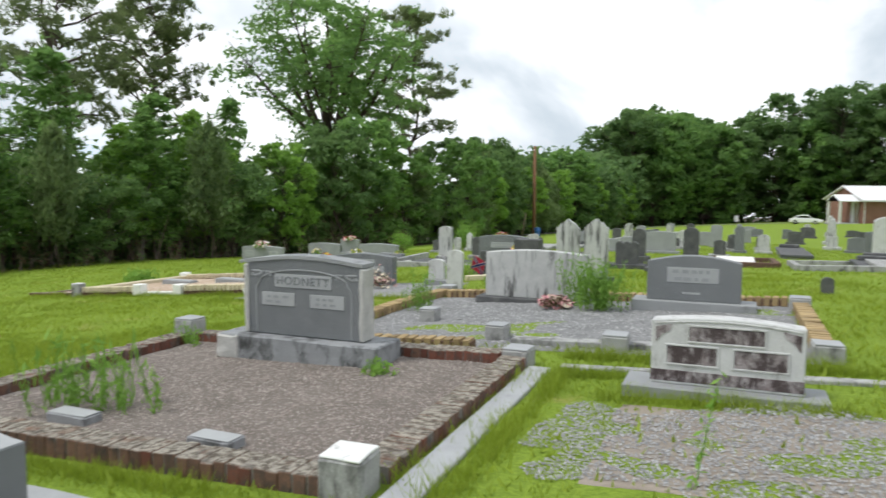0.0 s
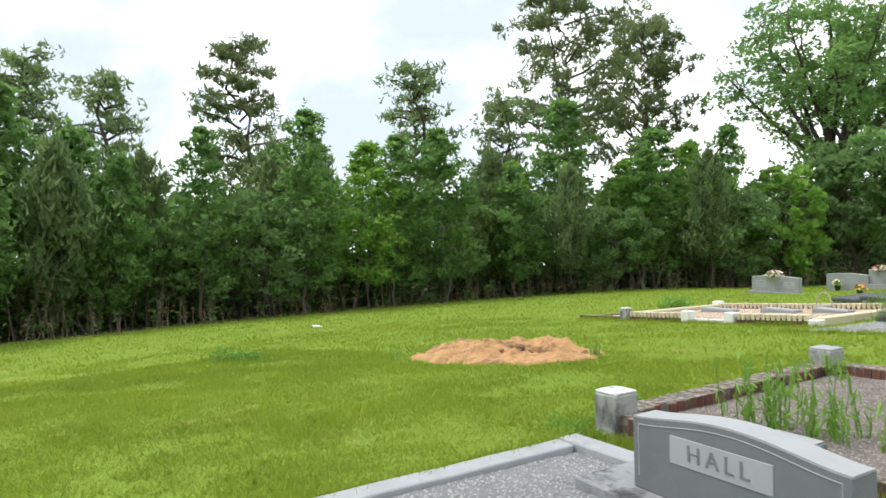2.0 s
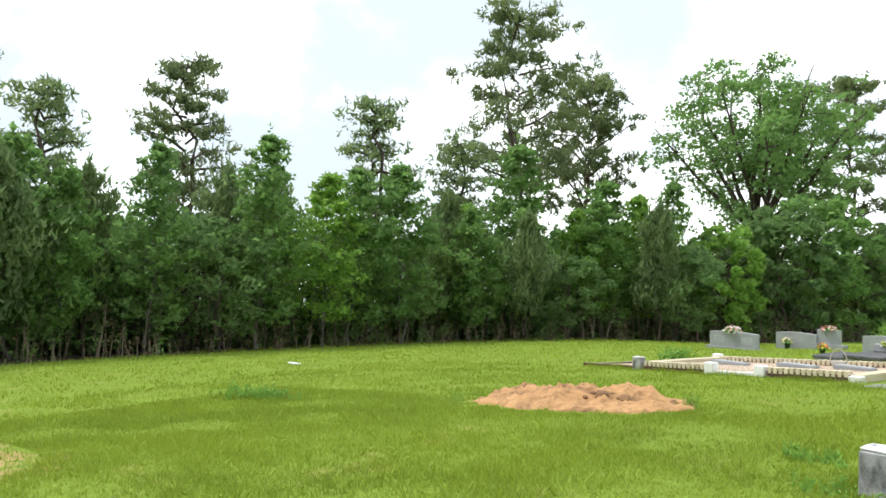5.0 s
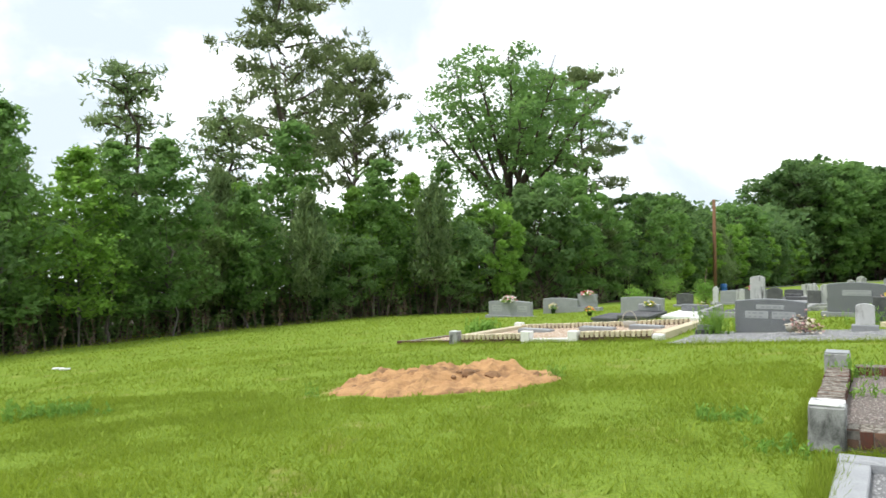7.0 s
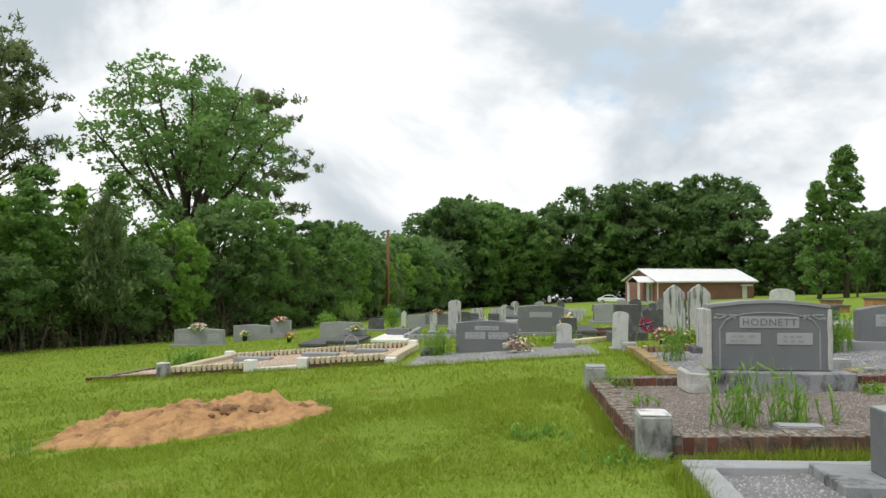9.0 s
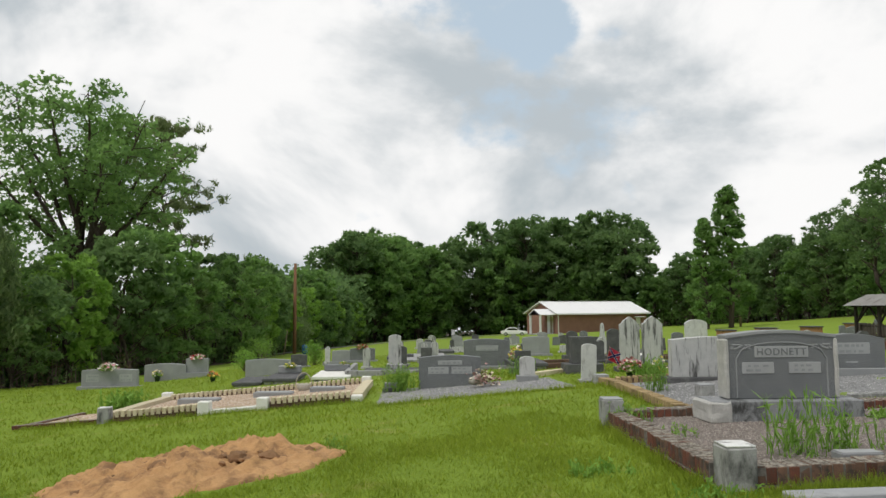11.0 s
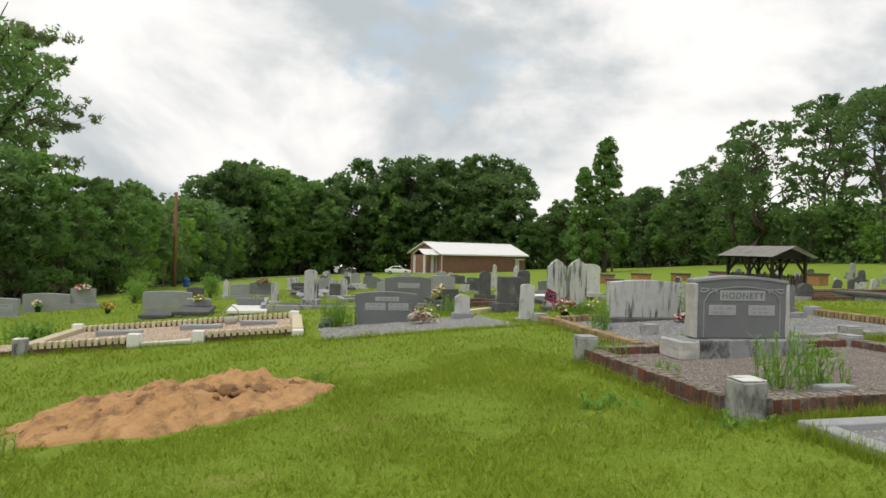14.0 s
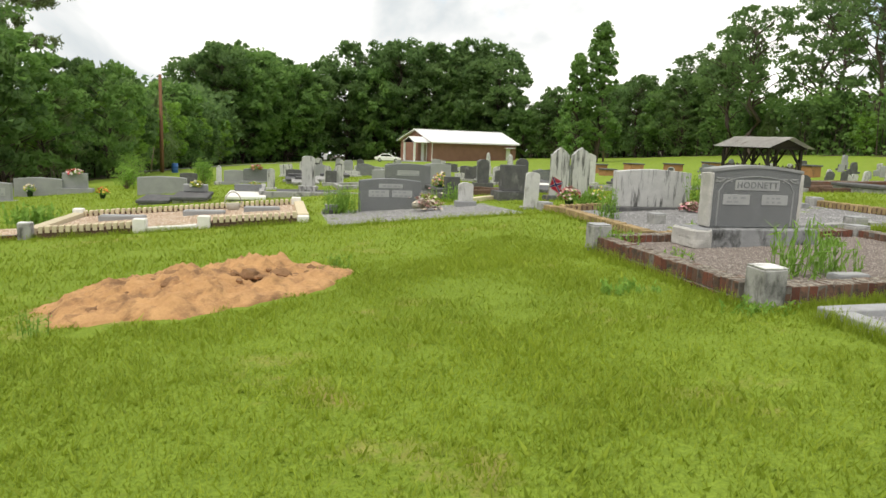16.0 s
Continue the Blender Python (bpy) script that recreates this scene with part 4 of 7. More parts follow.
def monument(name, m, label, w, h, t, style, mat, base=None, mat_base=None, panels=(), mat_panel=None, group="gravestones", bev=0.006, frame_mat=None, worn=True):
    """An upright tablet with its base and sunk or raised panels on the front; base is (width, depth, height)."""
    g = thing(name, m, label, "gravestone", group)
    z = 0.0
    if base:
        bw, bd, bh = base
        part("base", rough_sides(box(-bw / 2, bw / 2, -bd / 2, bd / 2, -0.12, bh, 0.008), 0.004, bw), mat_base or mat, g)
        z = bh
    else:
        z = -0.06
    part("tablet", slab(moved(outline(w, h - z, style), 0, z), -t / 2, t / 2, bev), mat, g)
    for i, (x0, x1, z0, z1) in enumerate(panels):
        pn = part("panel", box(x0, x1, -t / 2 - 0.004, -t / 2 + 0.01, z0, z1, 0.002), mat_panel or GRANITE_PANEL, g)
        if worn:
            bars(pn, LETTER_FAINT, x0, x1, z0, z1, -t / 2 - 0.005, 2 if z1 - z0 > 0.09 else 1, i + int(w * 100))
    return g


def post(parent, u, v, z0, w, h, cap, mat, name="corner_post", seed=1, lift=gz):
    """A squared concrete post with a worn pale top, in the parent's own frame."""
    bm = rough_sides(box(-w / 2, w / 2, -w / 2, w / 2, -0.15, h, 0.012), 0.004, seed * 3.1)
    ob = part(name, bm, mat, parent, m=pose(u, v, z0 + lift(u, v), 0, 0, (seed * 37 % 7) - 3))
    if cap is not None:
        bm = rough_sides(box(-w / 2 + 0.006, w / 2 - 0.006, -w / 2 + 0.006, w / 2 - 0.006, h + 0.001, h + 0.016, 0.005), 0.004, seed * 1.7)
        part("cap", bm, cap, ob, "worn white top")
    return ob


def brick_mesh(name, lx, ly, lz, mat, seed):
    bm = box(-lx / 2, lx / 2, -ly / 2, ly / 2, 0, lz, 0.005)
    for v in bm.verts:
        v.co += noise.noise_vector(v.co * 30 + Vector((seed, 0, 0))) * 0.004
    me = bpy.data.meshes.new(name)
    bm.to_mesh(me)
    bm.free()
    me.materials.append(mat)
    return me


def brick_row(parent, p, q, z, meshes, pitch, seed, tilt=1.5, lift=gz):
    """A row of single bricks from p to q in the parent's frame."""
    rs = random.Random(seed)
    p, q = Vector(p), Vector(q)
    ln = (q - p).length
    n = max(1, int(ln / pitch))
    ang = math.degrees(math.atan2(q.y - p.y, q.x - p.x))
    for i in range(n):
        o = p.lerp(q, (i + 0.5) / n)
        part("brick", meshes[rs.randrange(len(meshes))], None, parent, m=pose(o.x + rs.gauss(0, 0.002), o.y + rs.gauss(0, 0.002), z + lift(o.x, o.y) + rs.gauss(0, 0.0025), rs.gauss(0, tilt), rs.gauss(0, tilt), ang + rs.gauss(0, tilt * 0.6)))


def core(parent, p, q, w, z0, z1, mat, name="mortar_core", lift=gz):
    """The mortar bed inside a curb."""
    p, q = Vector(p), Vector(q)
    bm = rough_sides(box(0, (q - p).length, -w / 2, w / 2, z0, z1, 0.004), 0.002, p.x)
    return part(name, bm, mat, parent, m=sloped(p, q, lift))


def sloped(p, q, lift):
    """A frame at p that runs towards q along the ground."""
    za, zb = lift(p.x, p.y), lift(q.x, q.y)
    run = (q - p).length
    return pose(p.x, p.y, za, 0, 0, math.degrees(math.atan2(q.y - p.y, q.x - p.x))) @ pose(0, 0, 0, 0, -math.degrees(math.atan2(zb - za, run)), 0)


def curb(parent, p, q, w, z1, mat, name="curb", z0=-0.1, lift=gz):
    """A cast curb from p to q with soft uneven edges."""
    p, q = Vector(p), Vector(q)
    ln = (q - p).length
    own = box(0, ln, -w / 2, w / 2, z0, z1, 0.008)
    bmesh.ops.subdivide_edges(own, edges=[e for e in own.edges if e.calc_length() > 0.6], cuts=max(1, int(ln / 0.25)), use_grid_fill=True)
    for v in own.verts:
        v.co += noise.noise_vector(v.co * 2.5 + Vector((p.x, p.y, 0))) * 0.006
    return part(name, own, mat, parent, m=sloped(p, q, lift))


def bed(name, u0, u1, v0, v1, dz, mat, label, category="gravel bed", n=14, rag=0.0, lift=gz):
    """A flat bed of earth that follows the ground between two corners of the grid."""
    verts, faces = [], []
    for j in range(n + 1):
        for i in range(n + 1):
            fu, fv = i / n, j / n
            u, v = u0 + (u1 - u0) * fu, v0 + (v1 - v0) * fv
            edge = i in (0, n) or j in (0, n)
            if rag and edge:
                k = noise.noise((u * 1.9, v * 1.9, 3.0)) * rag
                u += k if i in (0, n) else 0
                v += k if j in (0, n) else 0
            x, y = xy(u, v)
            z = lift(u, v) + dz + 0.008 * noise.noise((x * 3, y * 3, 0)) - (0.05 if edge and rag else 0)
            verts.append((x, y, z))
    for j in range(n):
        for i in range(n):
            a = j * (n + 1) + i
            faces.append((a, a + 1, a + n + 2, a + n + 1))
    me = raw_mesh(name, verts, faces)
    me.materials.append(mat)
    me.shade_smooth()
    return tagged(new(name, me), label, category, kind="structure")




def pebble_material(name, cols):
    m, nodes, links, bsdf = nodes_of(name)
    geo = nodes.new("ShaderNodeNewGeometry")
    ramp = nodes.new("ShaderNodeValToRGB")
    ramp.color_ramp.interpolation = "CONSTANT"
    els = ramp.color_ramp.elements
    els[0].color = (*cols[0], 1)
    els[1].color, els[1].position = (*cols[1], 1), 1 / len(cols)
    for i, c in enumerate(cols[2:], 2):
        e = els.new(i / len(cols))
        e.color = (*c, 1)
    links.new(geo.outputs["Random Per Island"], ramp.inputs["Fac"])
    links.new(ramp.outputs["Color"], bsdf.inputs["Base Color"])
    bsdf.inputs["Roughness"].default_value = 0.9
    return m


PEBBLE_MIX = pebble_material("pebbles_mixed", [(0.320, 0.281, 0.250), (0.234, 0.195, 0.176), (0.273, 0.234, 0.211), (0.367, 0.328, 0.296), (0.195, 0.168, 0.152), (0.296, 0.242, 0.215)])
PEBBLE_GREY = pebble_material("pebbles_grey", [(0.335, 0.335, 0.335), (0.234, 0.234, 0.238), (0.289, 0.285, 0.285), (0.406, 0.406, 0.398), (0.195, 0.195, 0.195)])
PEBBLE_TAN = pebble_material("pebbles_tan", [(0.57, 0.45, 0.335), (0.44, 0.32, 0.23), (0.64, 0.56, 0.46), (0.38, 0.27, 0.20), (0.53, 0.40, 0.29)])


def gravel(name, u0, u1, v0, v1, dz, count, size, mat, label, mask=None, seed=3, lift=gz):
    """Loose stones, each a small pointed lump bedded in the soil."""
    r = np.random.default_rng(seed)
    u, v = r.uniform(u0, u1, count), r.uniform(v0, v1, count)
    if mask is not None:
        keep = np.array([mask(a, b) for a, b in zip(u, v)])
        u, v = u[keep], v[keep]
    x, y = -3.85 + 0.922 * u + 0.388 * v, 4.62 - 0.388 * u + 0.922 * v
    z = np.array([lift(c, d) + 0.008 * noise.noise((a * 3, b * 3, 0)) for a, b, c, d in zip(x, y, u, v)]) + dz
    n = len(x)
    c = np.stack([x, y, z + size * 0.12], 1)
    s = size * r.uniform(0.35, 1.0, (n, 1)) * 0.5
    o = np.array([[1, 0, -0.3], [-1, 0, -0.3], [0, 1, -0.3], [0, -1, -0.3], [0, 0, 0.7]], dtype=float)
    ang = r.uniform(0, 6.28, n)
    ca, sa = np.cos(ang), np.sin(ang)
    stretch = r.uniform(0.6, 1.3, (n, 1, 3))
    p = o[None] * stretch
    q = np.stack([p[..., 0] * ca[:, None] - p[..., 1] * sa[:, None], p[..., 0] * sa[:, None] + p[..., 1] * ca[:, None], p[..., 2] + 0.35 * p[..., 0]], -1)
    verts = (c[:, None] + q * s[:, None]).reshape(-1, 3)
    f = np.array([[0, 2, 4], [2, 1, 4], [1, 3, 4], [3, 0, 4]])
    faces = (np.arange(n)[:, None, None] * 5 + f[None]).reshape(-1, 3)
    me = raw_mesh(name, verts, faces)
    me.materials.append(mat)
    return tagged(new(name, me), label, "gravel", kind="stuff")


# ---- the brick-edged plot of the large grey double stone ----
RB = [brick_mesh("brick", 0.074, 0.20, 0.125, BRICK_RED, s) for s in (1, 2, 3)]
RT = [brick_mesh("brick", 0.074, 0.20, 0.125, BRICK_TOP, s) for s in (4, 5, 6)]
RL = [brick_mesh("brick", 0.195, 0.095, 0.062, BRICK_RED, s) for s in (7, 8)]
def sunk(u, v):
    """The old border has settled towards one side."""
    return slope(u, v) + 0.005 - 0.034 * u + 0.008 * v


border = thing("plot_border", spot0(0, 0), "old red brick plot border with concrete corner posts", "plot border", "plot borders")
L0, R0, F0, B0 = 0.13, 3.61, 0.13, 2.95
for i, (u, v) in enumerate(((L0 + 0.03, F0 - 0.02), (R0 - 0.03, F0 - 0.02), (R0 - 0.02, B0 - 0.05), (L0 - 0.08, B0))):
    post(border, u, v, 0, 0.226, (0.305, 0.265, 0.19, 0.28)[i], CAP_WHITE if i < 2 else CONCRETE_PALE, CONCRETE, seed=i + 2, lift=sunk)
for k, (p, q, top) in enumerate((((L0 + 0.14, F0), (R0 - 0.14, F0), RT + RB[:1]), ((R0, F0 + 0.14), (R0 - 0.02, B0 - 0.19), RT + RB[:1]), ((L0, F0 + 0.14), (L0 - 0.06, B0 - 0.14), RT + RB), ((L0 + 0.08, B0), (R0 - 0.16, B0 - 0.05), RT[:1] + RB))):
    core(border, p, q, 0.188, -0.1, 0.154, MORTAR, lift=sunk)
    brick_row(border, p, q, 0.033, top, 0.0795, 20 + k, lift=sunk)
    d = (Vector(q) - Vector(p)).normalized()
    nrm = Vector((-d.y, d.x)) * (0.056)
    for s in (-1, 1):
        brick_row(border, Vector(p) + nrm * s, Vector(q) + nrm * s, -0.037, RL, 0.205, 40 + k + 7 * s, 0.8, sunk)
bed("gravel_bed", 0.2, 3.55, 0.2, 2.9, 0.07, PLOT_SOIL, "brown gravel bed inside the brick border", lift=sunk)
gravel("gravel", 0.24, 3.5, 0.24, 2.84, 0.07, 20000, 0.021, PEBBLE_MIX, "loose brownish grey pebbles covering the grave plot", lift=sunk)


def double_stone():
    w, t = 1.18, 0.21
    g = thing("family_headstone", spot0(1.75, 2.56) @ pose(0, 0, slope(1.75, 2.56)), "large grey granite family headstone, arched top and rough sides", "gravestone", "gravestones")
    part("base", rough_sides(box(-0.82, 0.80, -0.22, 0.22, 0.0, 0.232, 0.012), 0.006, 5), BASE_STONE, g, "pale stained granite base")
    part("rock_end", rough_sides(box(-0.85, -0.60, -0.235, 0.225, 0.0, 0.226, 0.02), 0.014, 9), GRANITE_ROCK, g, "dark rock-pitched end")
    z0, z1 = 0.232, 0.955
    part("tablet", slab(moved(outline(w, z1 - z0, "low"), 0, z0), -t / 2 + 0.012, t / 2, 0.012), GRANITE, g)
    for s, k in ((-1, 0), (1, 1)):
        bm = rough_sides(box(s * w / 2 - 0.026, s * w / 2 + 0.018, -t / 2 - 0.006, t / 2 - 0.01, z0 + 0.01, z0 + 0.63, 0.01), 0.014, 3 + s)
        part("rough_side", bm, GRANITE_ROCK, g, "rock-pitched pale side")
    cap_pts = [(x, z) for x, z in moved(outline(w + 0.02, z1 - z0, "low"), 0, z0)[1:-1]]
    ring = cap_pts + [(x, z - 0.035) for x, z in cap_pts[::-1]]
    part("top_edge", rough_sides(slab(ring, -t / 2 + 0.002, t / 2 + 0.002, 0.003), 0.003, 4), GRANITE_LIGHT, g, "pale rough top edge")
    # raised inner line following the arch
    inner = [(-0.49, z0 + 0.02), (-0.49, z0 + 0.42)]
    for i in range(13):
        a = math.pi - math.pi * i / 12
        inner.append((0.45 * math.cos(a), z0 + 0.48 + 0.115 * math.sin(a)))
    inner += [(0.49, z0 + 0.42), (0.49, z0 + 0.02)]
    bm = bmesh.new()
    for (xa, za), (xb, zb) in zip(inner, inner[1:]):
        bm = beam((xa, -t / 2 + 0.012, za), (xb, -t / 2 + 0.012, zb), 0.016, 0.012, bm, 0.002)
    part("carved_line", bm, GRANITE_LIGHT, g, "pale carved border line")
    for s in (-1, 1):
        bm = bmesh.new()
        rs = random.Random(5)
        for i in range(16):
            x, z = s * (0.34 + 0.2 * rs.random()), z0 + 0.575 - 0.05 * rs.random()
            own = bmesh.new()
            bmesh.ops.create_icosphere(own, subdivisions=1, radius=0.016, matrix=pose(x, -t / 2 + 0.012, z) @ Matrix.Diagonal((1.3, 0.5, 0.8, 1)))
            bm = join(bm, own)
        part("carved_leaves", bm, GRANITE_LIGHT, g, "pale carved corner leaves")
    y = -t / 2 + 0.010
    pn = part("name_panel", box(-0.29, 0.29, y - 0.004, y + 0.01, 0.668, 0.785, 0.002), GRANITE_PANEL, g)
    letters("HODNETT", 0.105, 0.004, LETTER, pn, pose(0, y - 0.005, 0.725), spacing=1.12)
    for x0, x1 in ((-0.43, -0.085), (0.075, 0.42)):
        pn = part("name_panel", box(x0, x1, y - 0.004, y + 0.01, 0.500, 0.618, 0.002), GRANITE_PANEL, g)
        bars(pn, LETTER_FAINT, x0 + 0.03, x1 - 0.03, 0.512, 0.606, y - 0.005, 2, int(x0 * 100))


double_stone()
for u, v, w, seed in ((1.30, 0.50, 0.34, 1), (2.52, 0.42, 0.30, 2)):
    f = thing("footstone", spot0(u, v) @ pose(0, 0, sunk(u, v) + 0.06), "small flat pale granite footstone in gravel", "footstone", "footstones")
    part("block", rough_sides(box(-w / 2, w / 2, -0.075, 0.075, -0.05, 0.07, 0.006), 0.003, seed), BASE_STONE, f)
    part("face", box(-w / 2 + 0.01, w / 2 - 0.01, -0.065, 0.065, 0.072, 0.077, 0.002), GRANITE_PANEL, f, "frosted top face")

# ---- the low plot before it ----
frontplot = thing("plot_curb", spot0(0, 0), "pale concrete curb round a gravel plot", "plot border", "plot borders")
curb(frontplot, (0.25, -0.44), (3.66, -0.44), 0.17, 0.0, CONCRETE_PALE, z0=-0.2, lift=lambda u, v: slope(u, v) + 0.105 - 0.045 * u)
curb(frontplot, (0.34, -0.53), (0.34, -2.8), 0.17, 0.0, CONCRETE_PALE, z0=-0.2, lift=lambda u, v: slope(u, v) + 0.088 + 0.012 * v)
bed("gravel_bed", 0.40, 3.6, -2.75, -0.48, 0.02, PLOT_SOIL_GREY, "grey gravel bed inside the concrete curb")
gravel("gravel", 0.44, 3.5, -2.7, -0.53, 0.02, 15000, 0.025, PEBBLE_GREY, "loose grey crushed stone in the plot", seed=5)


def hall_stone():
    w, t = 1.16, 0.18
    g = thing("family_headstone", spot0(1.84, -0.76) @ pose(0, 0, slope(1.84, -0.76)), "grey granite headstone with curved top on a wide base", "gravestone", "gravestones")
    part("base", rough_sides(box(-0.87, 0.84, -0.25, 0.24, -0.13, 0.03, 0.008), 0.003, 2), BASE_STONE, g)
    pts = moved(outline(w, 0.44, "serp"), 0, 0.03)
    part("tablet", slab(pts, -t / 2, t / 2, 0.006), GRANITE, g)
    cap_pts = pts[1:-1]
    # The top is given a paler stone, standing in for light from above.
    part("top_face", slab([(x * 0.992, z + 0.002) for x, z in cap_pts] + [(x * 0.992, z - 0.006) for x, z in cap_pts[::-1]], -t / 2 + 0.008, t / 2 - 0.008, 0), GRANITE_PANEL, g, "top coloured paler for light from above")
    line = [(x * 0.93, z - 0.035) for x, z in cap_pts]
    line = [(line[0][0], 0.1)] + line + [(line[-1][0], 0.1)]
    bm = bmesh.new()
    for (xa, za), (xb, zb) in zip(line, line[1:]):
        bm = beam((xa, -t / 2, za), (xb, -t / 2, zb), 0.006, 0.005, bm, 0.001)
    part("carved_line", bm, GRANITE_PANEL, g, "pale carved border line")
    pn = part("name_panel", box(-0.33, 0.24, -t / 2 - 0.004, -t / 2 + 0.008, 0.225, 0.365, 0.002), GRANITE_PANEL, g)
    letters("HALL", 0.118, 0.003, LETTER, pn, pose(-0.05, -t / 2 - 0.005, 0.295), spacing=1.4)


hall_stone()

# ---- the half-grown plot with the white double stone ----
sideplot = thing("plot_curb", spot0(0, 0), "flat pale concrete curb beside the brick border", "plot border", "plot borders")
curb(sideplot, (3.86, -0.05), (3.80, 2.78), 0.18, 0.035, CONCRETE_PALE)
curb(sideplot, (3.95, -0.14), (6.9, -0.14), 0.18, 0.05, CONCRETE_PALE)
curb(sideplot, (3.95, 2.90), (6.9, 2.90), 0.11, 0.03, CONCRETE)


def side_mask(u, v):
    return ((u - 5.35) / 1.25) ** 2 + ((v - 1.25) / 0.85) ** 2 + 0.9 * noise.noise((u * 2.2, v * 2.2, 1)) < 0.9


bed("bare_soil", 4.5, 6.8, 0.5, 2.0, 0.004, PLOT_SOIL_PALE, "bare brown soil between grass in the plot", "soil", rag=0.6, n=26)
gravel("gravel", 4.15, 6.85, 0.25, 2.15, 0.010, 17000, 0.021, PEBBLE_GREY, "scattered pale gravel in the plot", side_mask, 6)


def white_double():
    w, t = 0.96, 0.15
    g = thing("family_headstone", spot(5.20, 2.36, 0.035), "white marble double headstone with dark stained panels", "gravestone", "gravestones")
    part("base", rough_sides(box(-0.66, 0.63, -0.19, 0.19, -0.12, 0.025, 0.008), 0.003, 2), GRANITE_LIGHT, g, "grey stained base slab")
    pts = moved(outline(w, 0.475, "low"), 0, 0.025)
    part("tablet", slab(pts, -t / 2, t / 2, 0.008), MARBLE_WHITE, g)
    part("stained_foot", rough_sides(box(-w / 2 - 0.001, w / 2 + 0.001, -t / 2 - 0.004, t / 2 + 0.002, 0.045, 0.125, 0.003), 0.002, 4), MARBLE_STAINED, g, "dark mould-stained foot")
    rim = [(x * 0.95, z - 0.022) for x, z in pts[1:-1]]
    bm = bmesh.new()
    for (xa, za), (xb, zb) in zip(rim, rim[1:]):
        bm = beam((xa, -t / 2, za), (xb, -t / 2, zb), 0.012, 0.010, bm, 0.002)
    part("raised_rim", bm, MARBLE_WHITE, g)
    for x0, x1, z0, z1 in ((-0.235, 0.235, 0.335, 0.435), (-0.375, -0.055, 0.175, 0.295), (0.055, 0.375, 0.175, 0.295)):
        pn = part("panel", box(x0, x1, -t / 2 - 0.005, -t / 2 + 0.008, z0, z1, 0.003), MARBLE_STAINED, g, "rust-stained name panel")
        bm = bmesh.new()
        for a, b, c, d in ((x0 - 0.012, x1 + 0.012, z1, z1 + 0.012), (x0 - 0.012, x1 + 0.012, z0 - 0.012, z0), (x0 - 0.012, x0, z0, z1), (x1, x1 + 0.012, z0, z1)):
            bm = box(a, b, -t / 2 - 0.010, -t / 2 + 0.004, c, d, 0.002, bm)
        part("panel_rim", bm, MARBLE_WHITE, pn, "white raised rim")
    for q in (-1, 1):
        part("corner_carving", slab([(q * 0.455, 0.42), (q * 0.345, 0.445), (q * 0.36, 0.395), (q * 0.41, 0.37), (q * 0.45, 0.31)], -t / 2 - 0.004, -t / 2 + 0.006, 0), MARBLE_STAINED, g, "carved corner leaf")


white_double()

# ---- the buff-brick plot behind ----
YB = [brick_mesh("brick", 0.066, 0.17, 0.11, BRICK_YELLOW, s) for s in (11, 12, 13)]
buff = thing("plot_border", spot0(0, 0), "buff brick plot border with concrete corner posts", "plot border", "plot borders")
BZ = 0.0
for i, (u, v, w) in enumerate(((3.05, 3.98, 0.24), (4.27, 3.66, 0.26), (5.95, 3.65, 0.26), (5.95, 6.45, 0.26), (1.1, 7.45, 0.27), (1.9, 4.9, 0.24))):
    post(buff, u, v, BZ, w - 0.03, 0.145, CONCRETE_PALE, CONCRETE, seed=i + 8)
for k, (p, q, zz) in enumerate((((1.05, 3.42), (3.0, 3.42), 0), ((1.05, 3.5), (1.1, 7.3), 0), ((1.25, 7.1), (5.85, 6.75), 0), ((5.95, 3.8), (5.95, 6.3), 0))):
    core(buff, p, q, 0.15, -0.1 + zz, 0.09 + zz, MORTAR_BROWN)
    brick_row(buff, p, q, 0.005 + zz, YB, 0.095, 60 + k)
curb(buff, (3.28, 3.78), (5.8, 3.72), 0.16, 0.07, CONCRETE)
bed("gravel_bed", 1.1, 5.9, 3.5, 7.0, 0.005, PLOT_SOIL_GREY, "dark grey gravel bed of the buff-brick plot")
gravel("gravel", 1.2, 5.8, 3.6, 6.9, 0.005, 9000, 0.035, PEBBLE_GREY, "grey loose gravel in the buff-brick plot", seed=8)

wall_stone = monument("wide_headstone", spot(2.74, 6.62, 0.0, 0), "wide weathered marble headstone streaked with black mould", 1.40, 0.71, 0.2, "low", MARBLE, (1.62, 0.42, 0.06), STONE_DARK)
monument("grey_headstone", spot(4.78, 6.2, 0.0), "grey granite double headstone with arched top", 1.06, 0.66, 0.2, "oval", GRANITE, (1.40, 0.4, 0.12), GRANITE_LIGHT, [(-0.30, 0.28, 0.34, 0.52), (-0.12, 0.08, 0.2, 0.225)])

# ---- the gravel plot with the low grey double stone ----
kinplot = thing("plot_curb", spot0(0, 0), "low grey concrete curb flush with gravel", "plot border", "plot borders")
for p, q in (((-2.95, 6.75), (-2.95, 9.75)), ((-2.95, 6.75), (0.85, 6.9)), ((-2.9, 9.75), (0.85, 9.75))):
    curb(kinplot, p, q, 0.14, -0.055, CONCRETE_PALE, z0=-0.3)
bed("gravel_bed", -2.9, 0.85, 6.8, 9.75, 0.0, PLOT_SOIL_GREY, "pale grey gravel bed before the low stone", rag=0.3)
gravel("gravel", -2.8, 0.6, 7.0, 9.7, 0.008, 12000, 0.036, PEBBLE_GREY, "pale loose gravel on the grave plot", seed=9)
